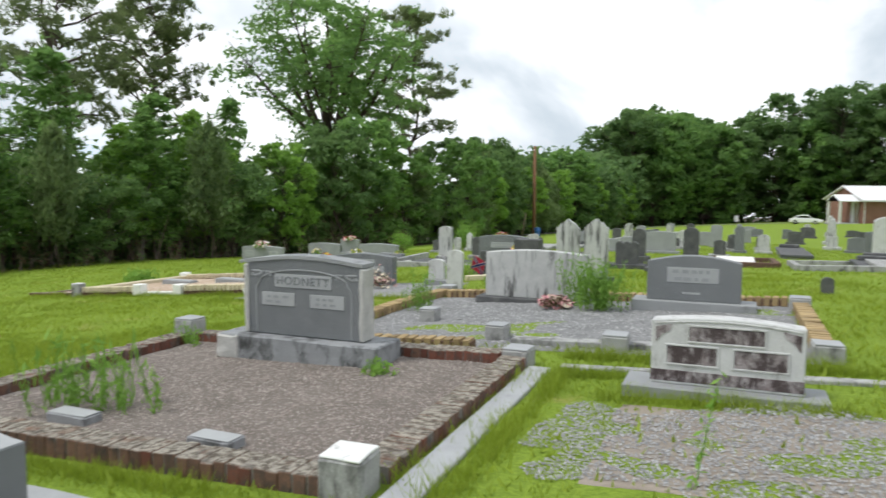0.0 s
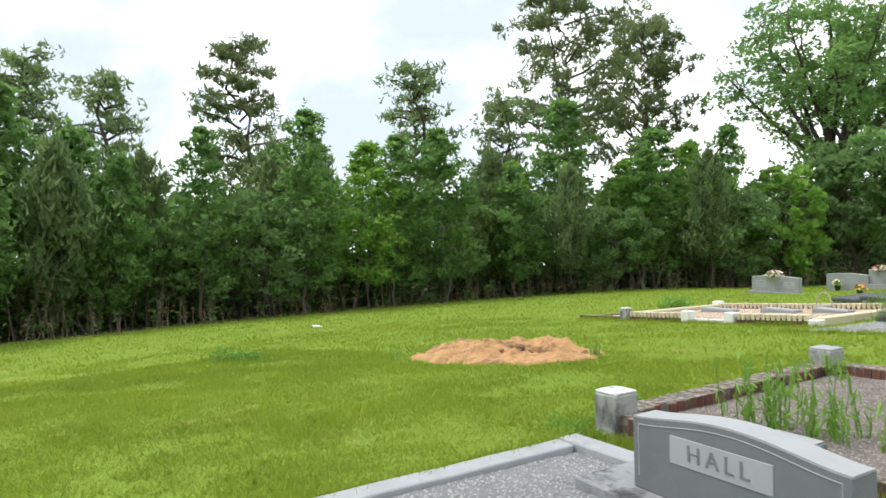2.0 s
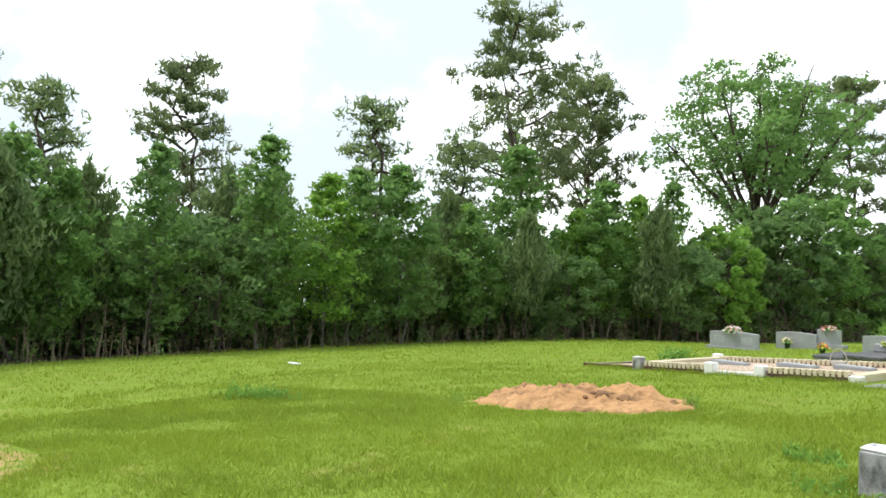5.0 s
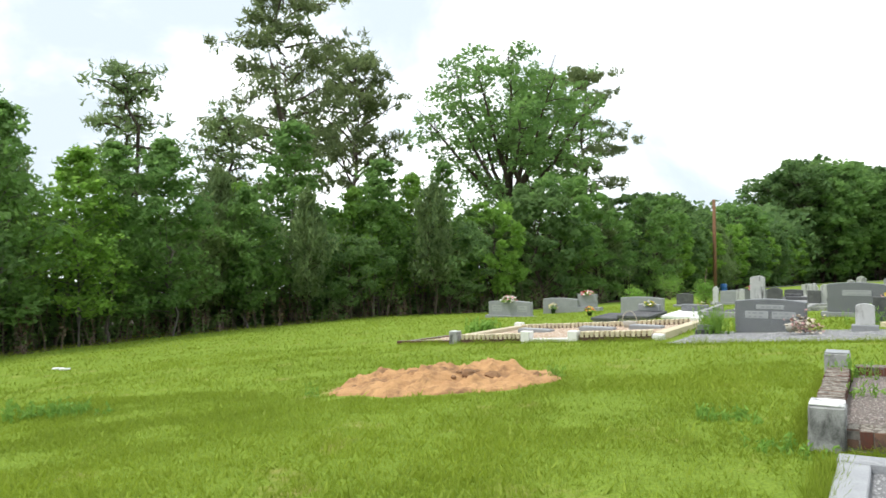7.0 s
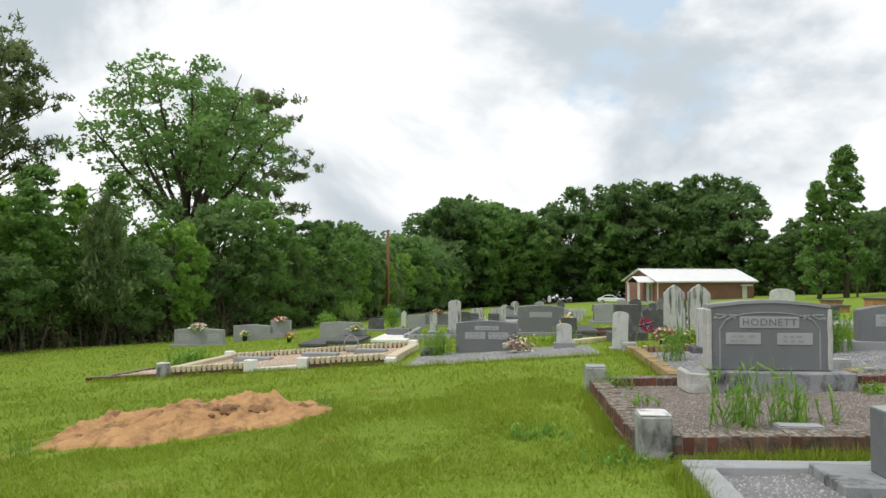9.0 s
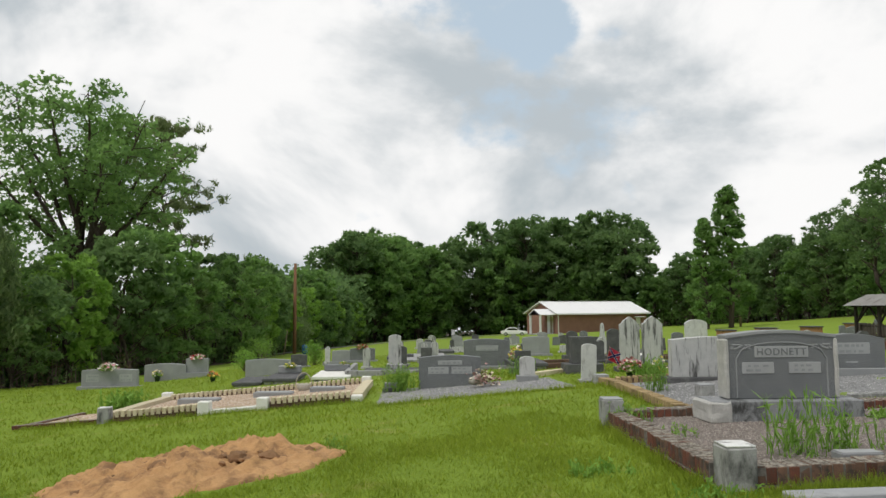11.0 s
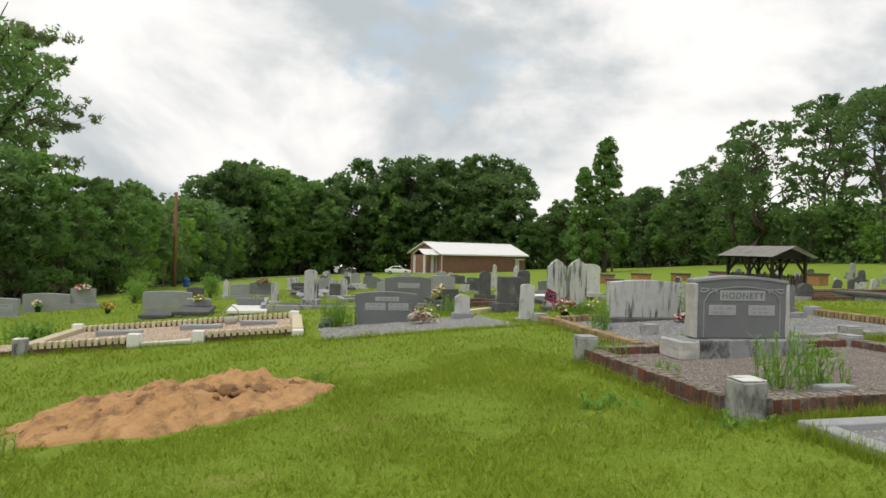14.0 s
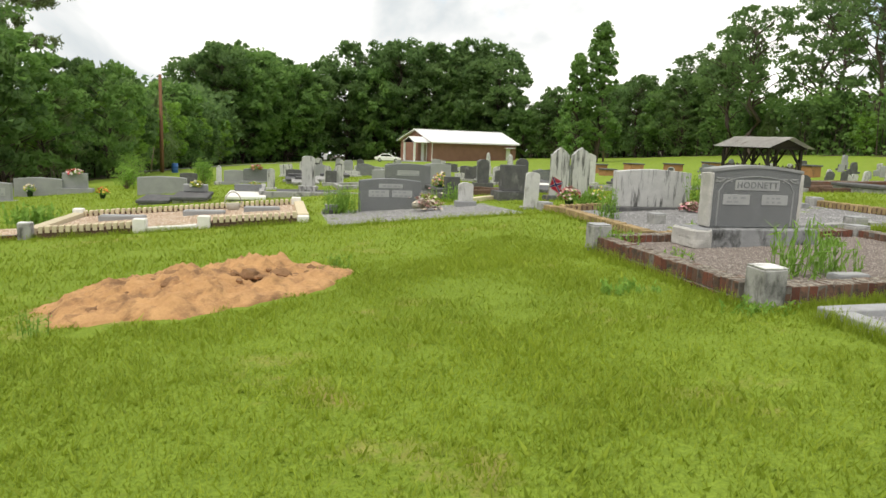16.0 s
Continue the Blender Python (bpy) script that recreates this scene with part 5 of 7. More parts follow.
monument("low_headstone", spot(-1.45, 9.45, 0.0), "grey granite headstone with rounded top and three panels", 1.24, 0.64, 0.2, "low", GRANITE, None, None, [(-0.24, 0.24, 0.45, 0.535), (-0.44, -0.03, 0.27, 0.41), (0.03, 0.44, 0.27, 0.41)])
monument("small_marker", spot(0.10, 9.35, 0.0), "small white marble marker with rounded top", 0.30, 0.50, 0.1, "arch", MARBLE_WHITE, (0.42, 0.24, 0.12), GRANITE_LIGHT)
foot = thing("footstone", spot(-2.62, 9.3), "stacked small granite footstones at the plot's corner", "footstone", "footstones")
part("block", rough_sides(box(-0.17, 0.17, -0.1, 0.1, -0.05, 0.09, 0.006), 0.004, 1), STONE_DARK, foot)
part("upper_block", rough_sides(box(-0.13, 0.13, -0.08, 0.08, 0.092, 0.19, 0.006), 0.004, 2), GRANITE_LIGHT, foot)

# ---- the cream-edged plot ----
CB = [brick_mesh("brick", 0.066, 0.15, 0.11, BRICK_CREAM, s) for s in (21, 22)]
cream = thing("plot_border", spot0(0, 0), "cream brick plot border on a brown base, pale corner blocks", "plot border", "plot borders")
GZ = 0.0
for k, (p, q) in enumerate((((-7.5, 8.12), (-6.05, 8.12)), ((-4.75, 8.12), (-3.3, 8.12)), ((-7.6, 11.3), (-3.3, 11.3)), ((-3.2, 8.35), (-3.2, 11.2)))):
    core(cream, p, q, 0.12, GZ - 0.1, GZ + 0.13, MORTAR_BROWN)
    if k < 3:
        brick_row(cream, p, q, GZ + 0.09, CB, 0.103, 80 + k)
curb(cream, (-7.66, 8.3), (-7.66, 11.3), 0.2, GZ + 0.17, BRICK_CREAM, "cream_side_curb")
curb(cream, (-3.2, 8.2), (-3.2, 11.3), 0.2, GZ + 0.15, BRICK_CREAM, "cream_side_curb")
curb(cream, (-5.8, 8.1), (-5.0, 8.1), 0.16, GZ + 0.08, WHITE_PAINT, "white_sill")
for i, (u, v, mat, hh) in enumerate(((-7.7, 8.15, CONCRETE, 0.30), (-5.92, 8.1, WHITE_PAINT, 0.27), (-4.88, 8.1, WHITE_PAINT, 0.25), (-3.2, 8.12, WHITE_PAINT, 0.15), (-7.68, 11.3, WHITE_PAINT, 0.28), (-3.25, 11.3, WHITE_PAINT, 0.26))):
    post(cream, u, v, GZ, 0.205, hh - 0.03, None if mat is WHITE_PAINT else CAP_WHITE, mat, "corner_block", i + 20)
core(cream, (-9.4, 8.35), (-7.85, 8.2), 0.12, GZ - 0.1, GZ + 0.08, BRICK_RED, "brick_edge")
core(cream, (-9.4, 8.4), (-9.0, 10.2), 0.12, GZ - 0.1, GZ + 0.05, BRICK_RED, "brick_edge")
bed("gravel_bed", -7.6, -3.25, 8.15, 11.25, 0.075, PLOT_SOIL_TAN, "tan gravel bed inside the cream brick border")
gravel("gravel", -7.5, -3.35, 8.25, 11.2, 0.075, 12000, 0.04, PEBBLE_TAN, "tan and rusty pebbles in the cream-edged plot", seed=10)
bed("gravel_bed", -9.35, -7.8, 8.4, 10.1, 0.0, PLOT_SOIL_TAN, "tan gravel strip outside the cream border", rag=0.1)
gravel("gravel", -9.25, -7.85, 8.45, 10.0, 0.005, 2600, 0.05, PEBBLE_TAN, "tan pebbles beside the cream-edged plot", seed=11)
for u, w in ((-6.55, 0.82), (-5.05, 0.78), (-3.95, 0.7)):
    f = thing("flat_marker", spot(u, 9.9, 0.06), "flat grey granite grave marker lying in tan gravel", "grave marker", "flat markers")
    part("block", rough_sides(box(-w / 2, w / 2, -0.14, 0.14, -0.06, 0.10, 0.012), 0.004, w), GRANITE_LIGHT, f)
    part("face", box(-w / 2 + 0.04, w / 2 - 0.04, -0.11, 0.11, 0.103, 0.107, 0), GRANITE_PANEL, f, "frosted face")

# ---- the bank of clay ----
def build_mound():
    cx, cy = -6.95, 8.42
    n = 130
    verts, faces = [], []
    for j in range(n + 1):
        for i in range(n + 1):
            x, y = -2.5 + 5.0 * i / n, -1.5 + 3.0 * j / n
            a = math.radians(6)
            px, py = x * math.cos(a) + y * math.sin(a), -x * math.sin(a) + y * math.cos(a)
            d = (px / 1.36) ** 2 + (py / 0.92) ** 2 + 0.55 * noise.noise((x * 1.6, y * 1.6, 5)) + 0.22 * noise.noise((x * 5, y * 5, 9))
            z = 0.10 * max(0.0, 1 - d) ** 0.8 * (1 - 0.35 * step(0.4, 1.6, px)) + 0.05 * max(0.0, 1.15 - d)
            if d < 1.1:
                z += (0.09 * noise.fractal((x * 2.2, y * 2.2, 2), 0.8, 2.1, 3) + 0.08 * abs(noise.noise((x * 7, y * 7, 4))) + 0.07 * abs(noise.noise((x * 15, y * 15, 4)))) * min(1, 1.25 - d)
            else:
                z = -0.06
            verts.append((cx + x, cy + y, ground_z(cx + x, cy + y) + z))
    for j in range(n):
        for i in range(n):
            a = j * (n + 1) + i
            faces.append((a, a + 1, a + n + 2, a + n + 1))
    me = raw_mesh("soil", verts, faces)
    mo = thing("clay_mound", Matrix.Identity(4), "heap of bare red clay with lumps on the lawn", "mound")
    part("soil", me, CLAY, mo, smooth=True)
    rs = random.Random(3)
    for k in range(120):
        px, py = rs.gauss(-0.2, 0.75), rs.gauss(0, 0.3)
        a = math.radians(6)
        x, y = cx + px * math.cos(a) - py * math.sin(a), cy + px * math.sin(a) + py * math.cos(a)
        d = (px / 1.3) ** 2 + (py / 0.78) ** 2
        if d > 0.95:
            continue
        z = 0.10 * max(0, 1 - d) ** 0.8 * (1 - 0.35 * step(0.4, 1.6, px)) + 0.05 * (1.15 - d)
        r = rs.uniform(0.015, 0.045) if k > 16 else rs.uniform(0.05, 0.11)
        own = bmesh.new()
        bmesh.ops.create_icosphere(own, subdivisions=2, radius=r)
        for v in own.verts:
            v.co += noise.noise_vector(v.co * (1.6 / r) + Vector((k, 0, 0))) * r * 0.4
            v.co.z *= 0.65
        part("clod", own, CLOD, mo, m=pose(x, y, ground_z(x, y) + z - r * 0.1, 0, 0, k * 50))


build_mound()
# ---- the rows of stones behind ----
def pair(u, v, w, h, label):
    return monument("tall_tablet", spot(u, v), label, w, h, 0.10, "peak", MARBLE, (w + 0.2, 0.34, 0.10), STONE_DARK)


pair(2.40, 10.05, 0.42, 1.16, "tall pointed marble tablet, grey and lichen-edged")
pair(2.90, 10.08, 0.43, 1.15, "tall pointed marble tablet beside its twin")
monument("white_tablet", spot(1.0, 7.95, 0, 0, 2), "thin white marble tablet leaning, small flag beside it", 0.27, 0.70, 0.07, "arch", MARBLE_WHITE, (0.36, 0.22, 0.05), CONCRETE)
monument("dark_headstone", spot(0.35, 11.6), "small dark granite headstone on a stepped base", 0.36, 0.52, 0.16, "flat", STONE_DARK, (0.6, 0.34, 0.14), STONE_DARK)
monument("scalloped_headstone", spot(2.8, 14.7), "dark mouldy headstone with a scalloped top", 0.52, 0.66, 0.2, "scallop", STONE_DARK, (0.9, 0.5, 0.12), STONE_DARK)
monument("dark_tablet", spot(2.75, 17.3), "tall dark lichened tablet with rounded top", 0.36, 0.95, 0.14, "round", STONE_DARK, (0.6, 0.4, 0.2), STONE_DARK)
monument("wide_headstone", spot(-0.22, 14.4), "wide grey granite headstone with sunk dark face", 1.24, 0.82, 0.22, "low", GRANITE, (1.5, 0.42, 0.1), GRANITE_LIGHT, [(-0.3, 0.3, 0.5, 0.64)])
monument("white_pillar", spot(-2.78, 16.8), "tall white marble tablet on a grey plinth", 0.38, 1.12, 0.2, "arch", MARBLE, (0.5, 0.4, 0.24), MARBLE)
plinth = thing("plot_curb", spot(-2.8, 16.8), "dark concrete curb round a slab-covered plot", "plot border", "plot borders")
part("slab", rough_sides(box(-0.9, 1.0, -1.0, 0.5, -0.1, 0.09, 0.01), 0.004, 1), STONE_DARK, plinth)
for p, q in (((-1.3, -1.3), (-1.3, 1.6)), ((-1.3, -1.3), (1.4, -1.3))):
    curb(plinth, p, q, 0.14, 0.16, CONCRETE, lift=lambda a, b: 0.0)
for u, v, w, h in ((-1.83, 22.7, 0.24, 0.72), (-1.45, 21.9, 0.29, 0.74), (-3.9, 20.6, 0.26, 0.74)):
    monument("white_tablet", spot(u, v), "narrow white marble tablet with rounded top", w, h, 0.09, "round", MARBLE, (w + 0.14, 0.26, 0.08), MARBLE)

three = [(-0.85, -0.38, 0.25, 0.52), (0.38, 0.85, 0.25, 0.52)]
monument("grey_headstone", spot(-13.65, 22.5), "long grey granite headstone with flowers on top", 2.05, 0.72, 0.24, "low", GRANITE_PINK, (2.3, 0.44, 0.08), GRANITE_PINK, three)
monument("grey_headstone", spot(-12.9, 26.3), "grey granite headstone with arched top", 1.75, 0.72, 0.24, "low", GRANITE_PINK, None)
monument("grey_headstone", spot(-11.6, 26.4), "small grey headstone with red flowers on top", 0.92, 0.82, 0.22, "flat", GRANITE_PINK, (1.3, 0.5, 0.22), GRANITE_PINK)
monument("grey_headstone", spot(-7.6, 21.7), "long pale granite headstone", 1.62, 0.62, 0.24, "low", GRANITE_PINK, None)
monument("white_obelisk", spot(-6.2, 28.0), "small white pointed obelisk", 0.22, 0.86, 0.2, "peak", MARBLE_WHITE, (0.4, 0.4, 0.15), MARBLE)
for u, v, w, h, mat in ((-5.5, 28.0, 1.0, 0.62, GRANITE_PINK), (-4.6, 27.9, 1.13, 0.66, GRANITE), (-7.4, 27.4, 0.7, 0.6, STONE_DARK), (2.7, 23.8, 1.05, 0.80, GRANITE_PINK), (0.6, 24.5, 1.0, 0.5, GRANITE_PINK), (-3.0, 27.5, 0.7, 0.55, STONE_DARK), (1.2, 27, 0.8, 0.5, GRANITE_PINK)):
    monument("headstone", spot(u, v), "grey granite headstone among the back rows", w, h, 0.22, "low", mat, (w + 0.25, 0.4, 0.1), GRANITE_LIGHT)
monument("dark_tablet", spot(4.1, 17.45), "dark weathered round-topped tablet on a base", 0.40, 1.0, 0.14, "round", STONE_DARK, (0.62, 0.4, 0.16), STONE_DARK)
monument("white_stone", spot(10.1, 25.9), "broad white marble headstone with curved top", 0.95, 1.45, 0.2, "arch", MARBLE_WHITE, (1.2, 0.5, 0.12), MARBLE)
monument("small_marker", spot(6.45, 8.6), "small dark round-topped marker in the grass", 0.17, 0.24, 0.06, "round", STONE_DARK, None)


def ledger(u, v, w, d, h, mat, head, mat_head, label):
    """A raised slab over a grave with a low headpiece."""
    g = thing("ledger_tomb", spot(u, v), label, "tomb", "ledger tombs")
    part("body", rough_sides(box(-w / 2 + 0.05, w / 2 - 0.05, -d / 2 + 0.05, d / 2 - 0.05, -0.1, h, 0.01), 0.004, u), CONCRETE, g)
    part("slab", rough_sides(box(-w / 2, w / 2, -d / 2, d / 2, h + 0.001, h + 0.09, 0.014), 0.004, v), mat, g)
    if head:
        part("headpiece", rough_sides(box(-w * 0.36, w * 0.36, d / 2 - 0.35, d / 2 - 0.1, h + 0.092, h + 0.092 + head, 0.02), 0.004, u + 1), mat_head, g)
    return g


ledger(-6.95, 16.5, 0.85, 1.8, 0.06, STONE_DARK, 0, None, "low black granite slab over a grave")
ledger(-6.0, 16.4, 0.95, 2.0, 0.10, STONE_DARK, 0.22, GRANITE_LIGHT, "dark granite ledger with pale headpiece")
ledger(-4.5, 15.9, 1.05, 2.0, 0.06, WHITE_PAINT, 0.20, GRANITE, "white ledger slab with grey headpiece")
ledger(0.7, 13.6, 0.9, 1.8, 0.12, STONE_DARK, 0.0, None, "dark stained slab tomb behind the gravel plot")
ledger(3.9, 14.4, 1.1, 2.0, 0.06, STONE_DARK, 0, None, "dark slab tomb on a low base")
ledger(5.2, 18.4, 1.0, 1.8, 0.05, WHITE_PAINT, 0, None, "white slab grave inside a brown curb")
for u, v, w, d in ((5.2, 18.4, 2.0, 3.2), (8.2, 17.4, 3.2, 3.0), (1.4, 14.3, 1.6, 2.4), (13.0, 13.6, 3.4, 2.2), (15.2, 17.0, 4.0, 2.6), (-0.4, 19.5, 2.6, 2.6)):
    c = thing("plot_curb", spot(u, v), "low weathered curb round a grave plot", "plot border", "plot borders")
    mat = (CONCRETE, MORTAR_BROWN)[int(u) % 2]
    for p, q in (((-w / 2, -d / 2), (w / 2, -d / 2)), ((-w / 2, d / 2), (w / 2, d / 2)), ((-w / 2, -d / 2), (-w / 2, d / 2)), ((w / 2, -d / 2), (w / 2, d / 2))):
        curb(c, p, q, 0.16, 0.13, mat, lift=lambda a, b, o=(u, v): gz(o[0] + a, o[1] + b) - gz(*o))


monument("dark_headstone", spot(1.5, 10.6), "dark mouldy granite die on a wide stepped base", 0.5, 0.78, 0.34, "flat", STONE_DARK, (0.82, 0.56, 0.2), STONE_DARK)
strip = thing("plot_curb", spot0(0, 0), "pale cream curb piece between two graves", "plot border", "plot borders")
curb(strip, (0.35, 10.2), (1.15, 10.75), 0.14, 0.10, BRICK_CREAM)


def obelisk(u, v, h, w, label, mat):
    g = thing("obelisk", spot(u, v), label, "gravestone", "gravestones")
    part("foot", rough_sides(box(-w, w, -w, w, -0.1, h * 0.1, 0.01), 0.004, u), mat, g)
    part("die", rough_sides(box(-w * 0.6, w * 0.6, -w * 0.6, w * 0.6, h * 0.1, h * 0.42, 0.01), 0.003, v), mat, g)
    own = bmesh.new()
    bmesh.ops.create_cone(own, cap_ends=True, segments=4, radius1=w * 0.62, radius2=w * 0.4, depth=h * 0.5, matrix=pose(0, 0, h * 0.67, 0, 0, 45))
    part("shaft", own, mat, g)
    own = bmesh.new()
    bmesh.ops.create_cone(own, cap_ends=True, segments=4, radius1=w * 0.4, radius2=0.01, depth=h * 0.08, matrix=pose(0, 0, h * 0.96, 0, 0, 45))
    part("point", own, mat, g)


obelisk(9.3, 34.5, 1.5, 0.36, "white marble obelisk on a stepped base", MARBLE)
obelisk(9.9, 41.0, 1.6, 0.34, "pale obelisk in the far rows", MARBLE)


def box_tomb(u, v, w, d, h, turn=0):
    """A brick box tomb with a dark slab."""
    g = thing("box_tomb", spot(u, v, 0, turn), "orange brick box tomb under a dark stone slab", "tomb", "box tombs")
    part("brick_body", rough_sides(box(-w / 2, w / 2, -d / 2, d / 2, -0.15, h - 0.09, 0.008), 0.004, u), BRICK_ORANGE, g)
    part("slab", rough_sides(box(-w / 2 - 0.07, w / 2 + 0.07, -d / 2 - 0.07, d / 2 + 0.07, h - 0.088, h, 0.012), 0.004, v), STONE_DARK, g, "dark stone slab")


for u, v, w, h, a in ((21.8, 49.5, 1.5, 0.75, 0), (24.6, 48.8, 1.6, 0.75, 5), (27.4, 47.5, 1.5, 0.65, 0), (27.8, 32.8, 1.1, 0.75, 10), (29.5, 45.5, 1.3, 0.7, 0), (20.0, 44.0, 1.2, 0.5, 0)):
    box_tomb(u, v, w * 0.72, 1.15, h, a)

rs_far = random.Random(17)
for k in range(64):
    if k < 46:
        u, v = rs_far.uniform(-3.5, 13.5), rs_far.uniform(25, 56)
    else:
        u, v = rs_far.uniform(17, 40), rs_far.uniform(21, 50)
    if 14 < u < 22 and 16 < v < 34:
        continue
    style = rs_far.choice(["flat", "low", "round", "arch", "oval", "round"])
    mat = rs_far.choice([STONE_DARK, STONE_DARK, GRANITE_PINK, MARBLE, GRANITE, MARBLE])
    w = rs_far.uniform(0.3, 0.55) if style in ("round", "arch") else rs_far.uniform(0.5, 1.1)
    h = rs_far.uniform(0.5, 1.05) if style in ("round", "arch") else rs_far.uniform(0.3, 0.7)
    shade = "dark lichened" if mat is STONE_DARK else ("white marble" if mat is MARBLE else "grey granite")
    monument("headstone", spot(u, v, 0, rs_far.uniform(-6, 6), rs_far.gauss(0, 3)), f"{shade} headstone standing in the far grass", w, h, 0.16, style, mat, (w + 0.18, 0.34, 0.1) if k % 2 else None, mat)
for u, v, l in ((26.6, 29.8, 14), (27.3, 29.0, -8), (22.0, 23.5, 0), (24.0, 24.4, 12), (25.2, 23.3, -20), (29.5, 25.2, 4)):
    monument("small_marker", spot(u, v, 0, 8, l), "small old leaning marker in the grass", 0.36, 0.62, 0.1, "round", STONE_DARK if l < 10 else MARBLE, None)

for k in range(26):
    u, v = rs_far.uniform(22, 42), rs_far.uniform(19, 40)
    shade = k % 3
    monument("small_marker", spot(u, v, 0, rs_far.uniform(-15, 15), rs_far.gauss(0, 6)), ("small dark lichened marker in the hillside grass", "small white marble marker in the hillside grass", "low grey stone marker in the hillside grass")[shade], rs_far.uniform(0.28, 0.6), rs_far.uniform(0.3, 0.7), 0.12, rs_far.choice(["round", "flat", "arch"]), (STONE_DARK, MARBLE, GRANITE_PINK)[shade], None)
for u, v, w, d in ((18.0, 20.5, 4.2, 2.6), (23.0, 20.0, 3.6, 2.8), (27.0, 35.0, 3.4, 2.6), (19.5, 26.0, 3.0, 2.4)):
    c = thing("plot_curb", spot(u, v), "low rusty brown brick curb round a grave plot", "plot border", "plot borders")
    for p, q in (((-w / 2, -d / 2), (w / 2, -d / 2)), ((-w / 2, d / 2), (w / 2, d / 2)), ((-w / 2, -d / 2), (-w / 2, d / 2)), ((w / 2, -d / 2), (w / 2, d / 2))):
        curb(c, p, q, 0.2, 0.2, BRICK_RED, lift=lambda a, b, o=(u, v): gz(o[0] + a, o[1] + b) - gz(*o))

for k in range(22):
    u, v = (rs_far.uniform(-3, 8), rs_far.uniform(19, 36)) if k < 14 else (rs_far.uniform(7, 15), rs_far.uniform(9, 22))
    if k % 2:
        monument("dark_headstone", spot(u, v, 0, rs_far.uniform(-5, 5), rs_far.gauss(0, 2)), "dark lichened headstone in the middle rows", rs_far.uniform(0.3, 0.5), rs_far.uniform(0.45, 0.8), 0.16, rs_far.choice(["flat", "round", "arch"]), STONE_DARK, (0.65, 0.4, 0.12), CONCRETE)
    else:
        ledger(u, v, rs_far.uniform(0.8, 1.1), 1.9, rs_far.uniform(0.03, 0.15), STONE_DARK if k % 3 else CONCRETE, 0.12 if k % 4 == 0 else 0, STONE_DARK, "weathered dark slab tomb in the middle rows")

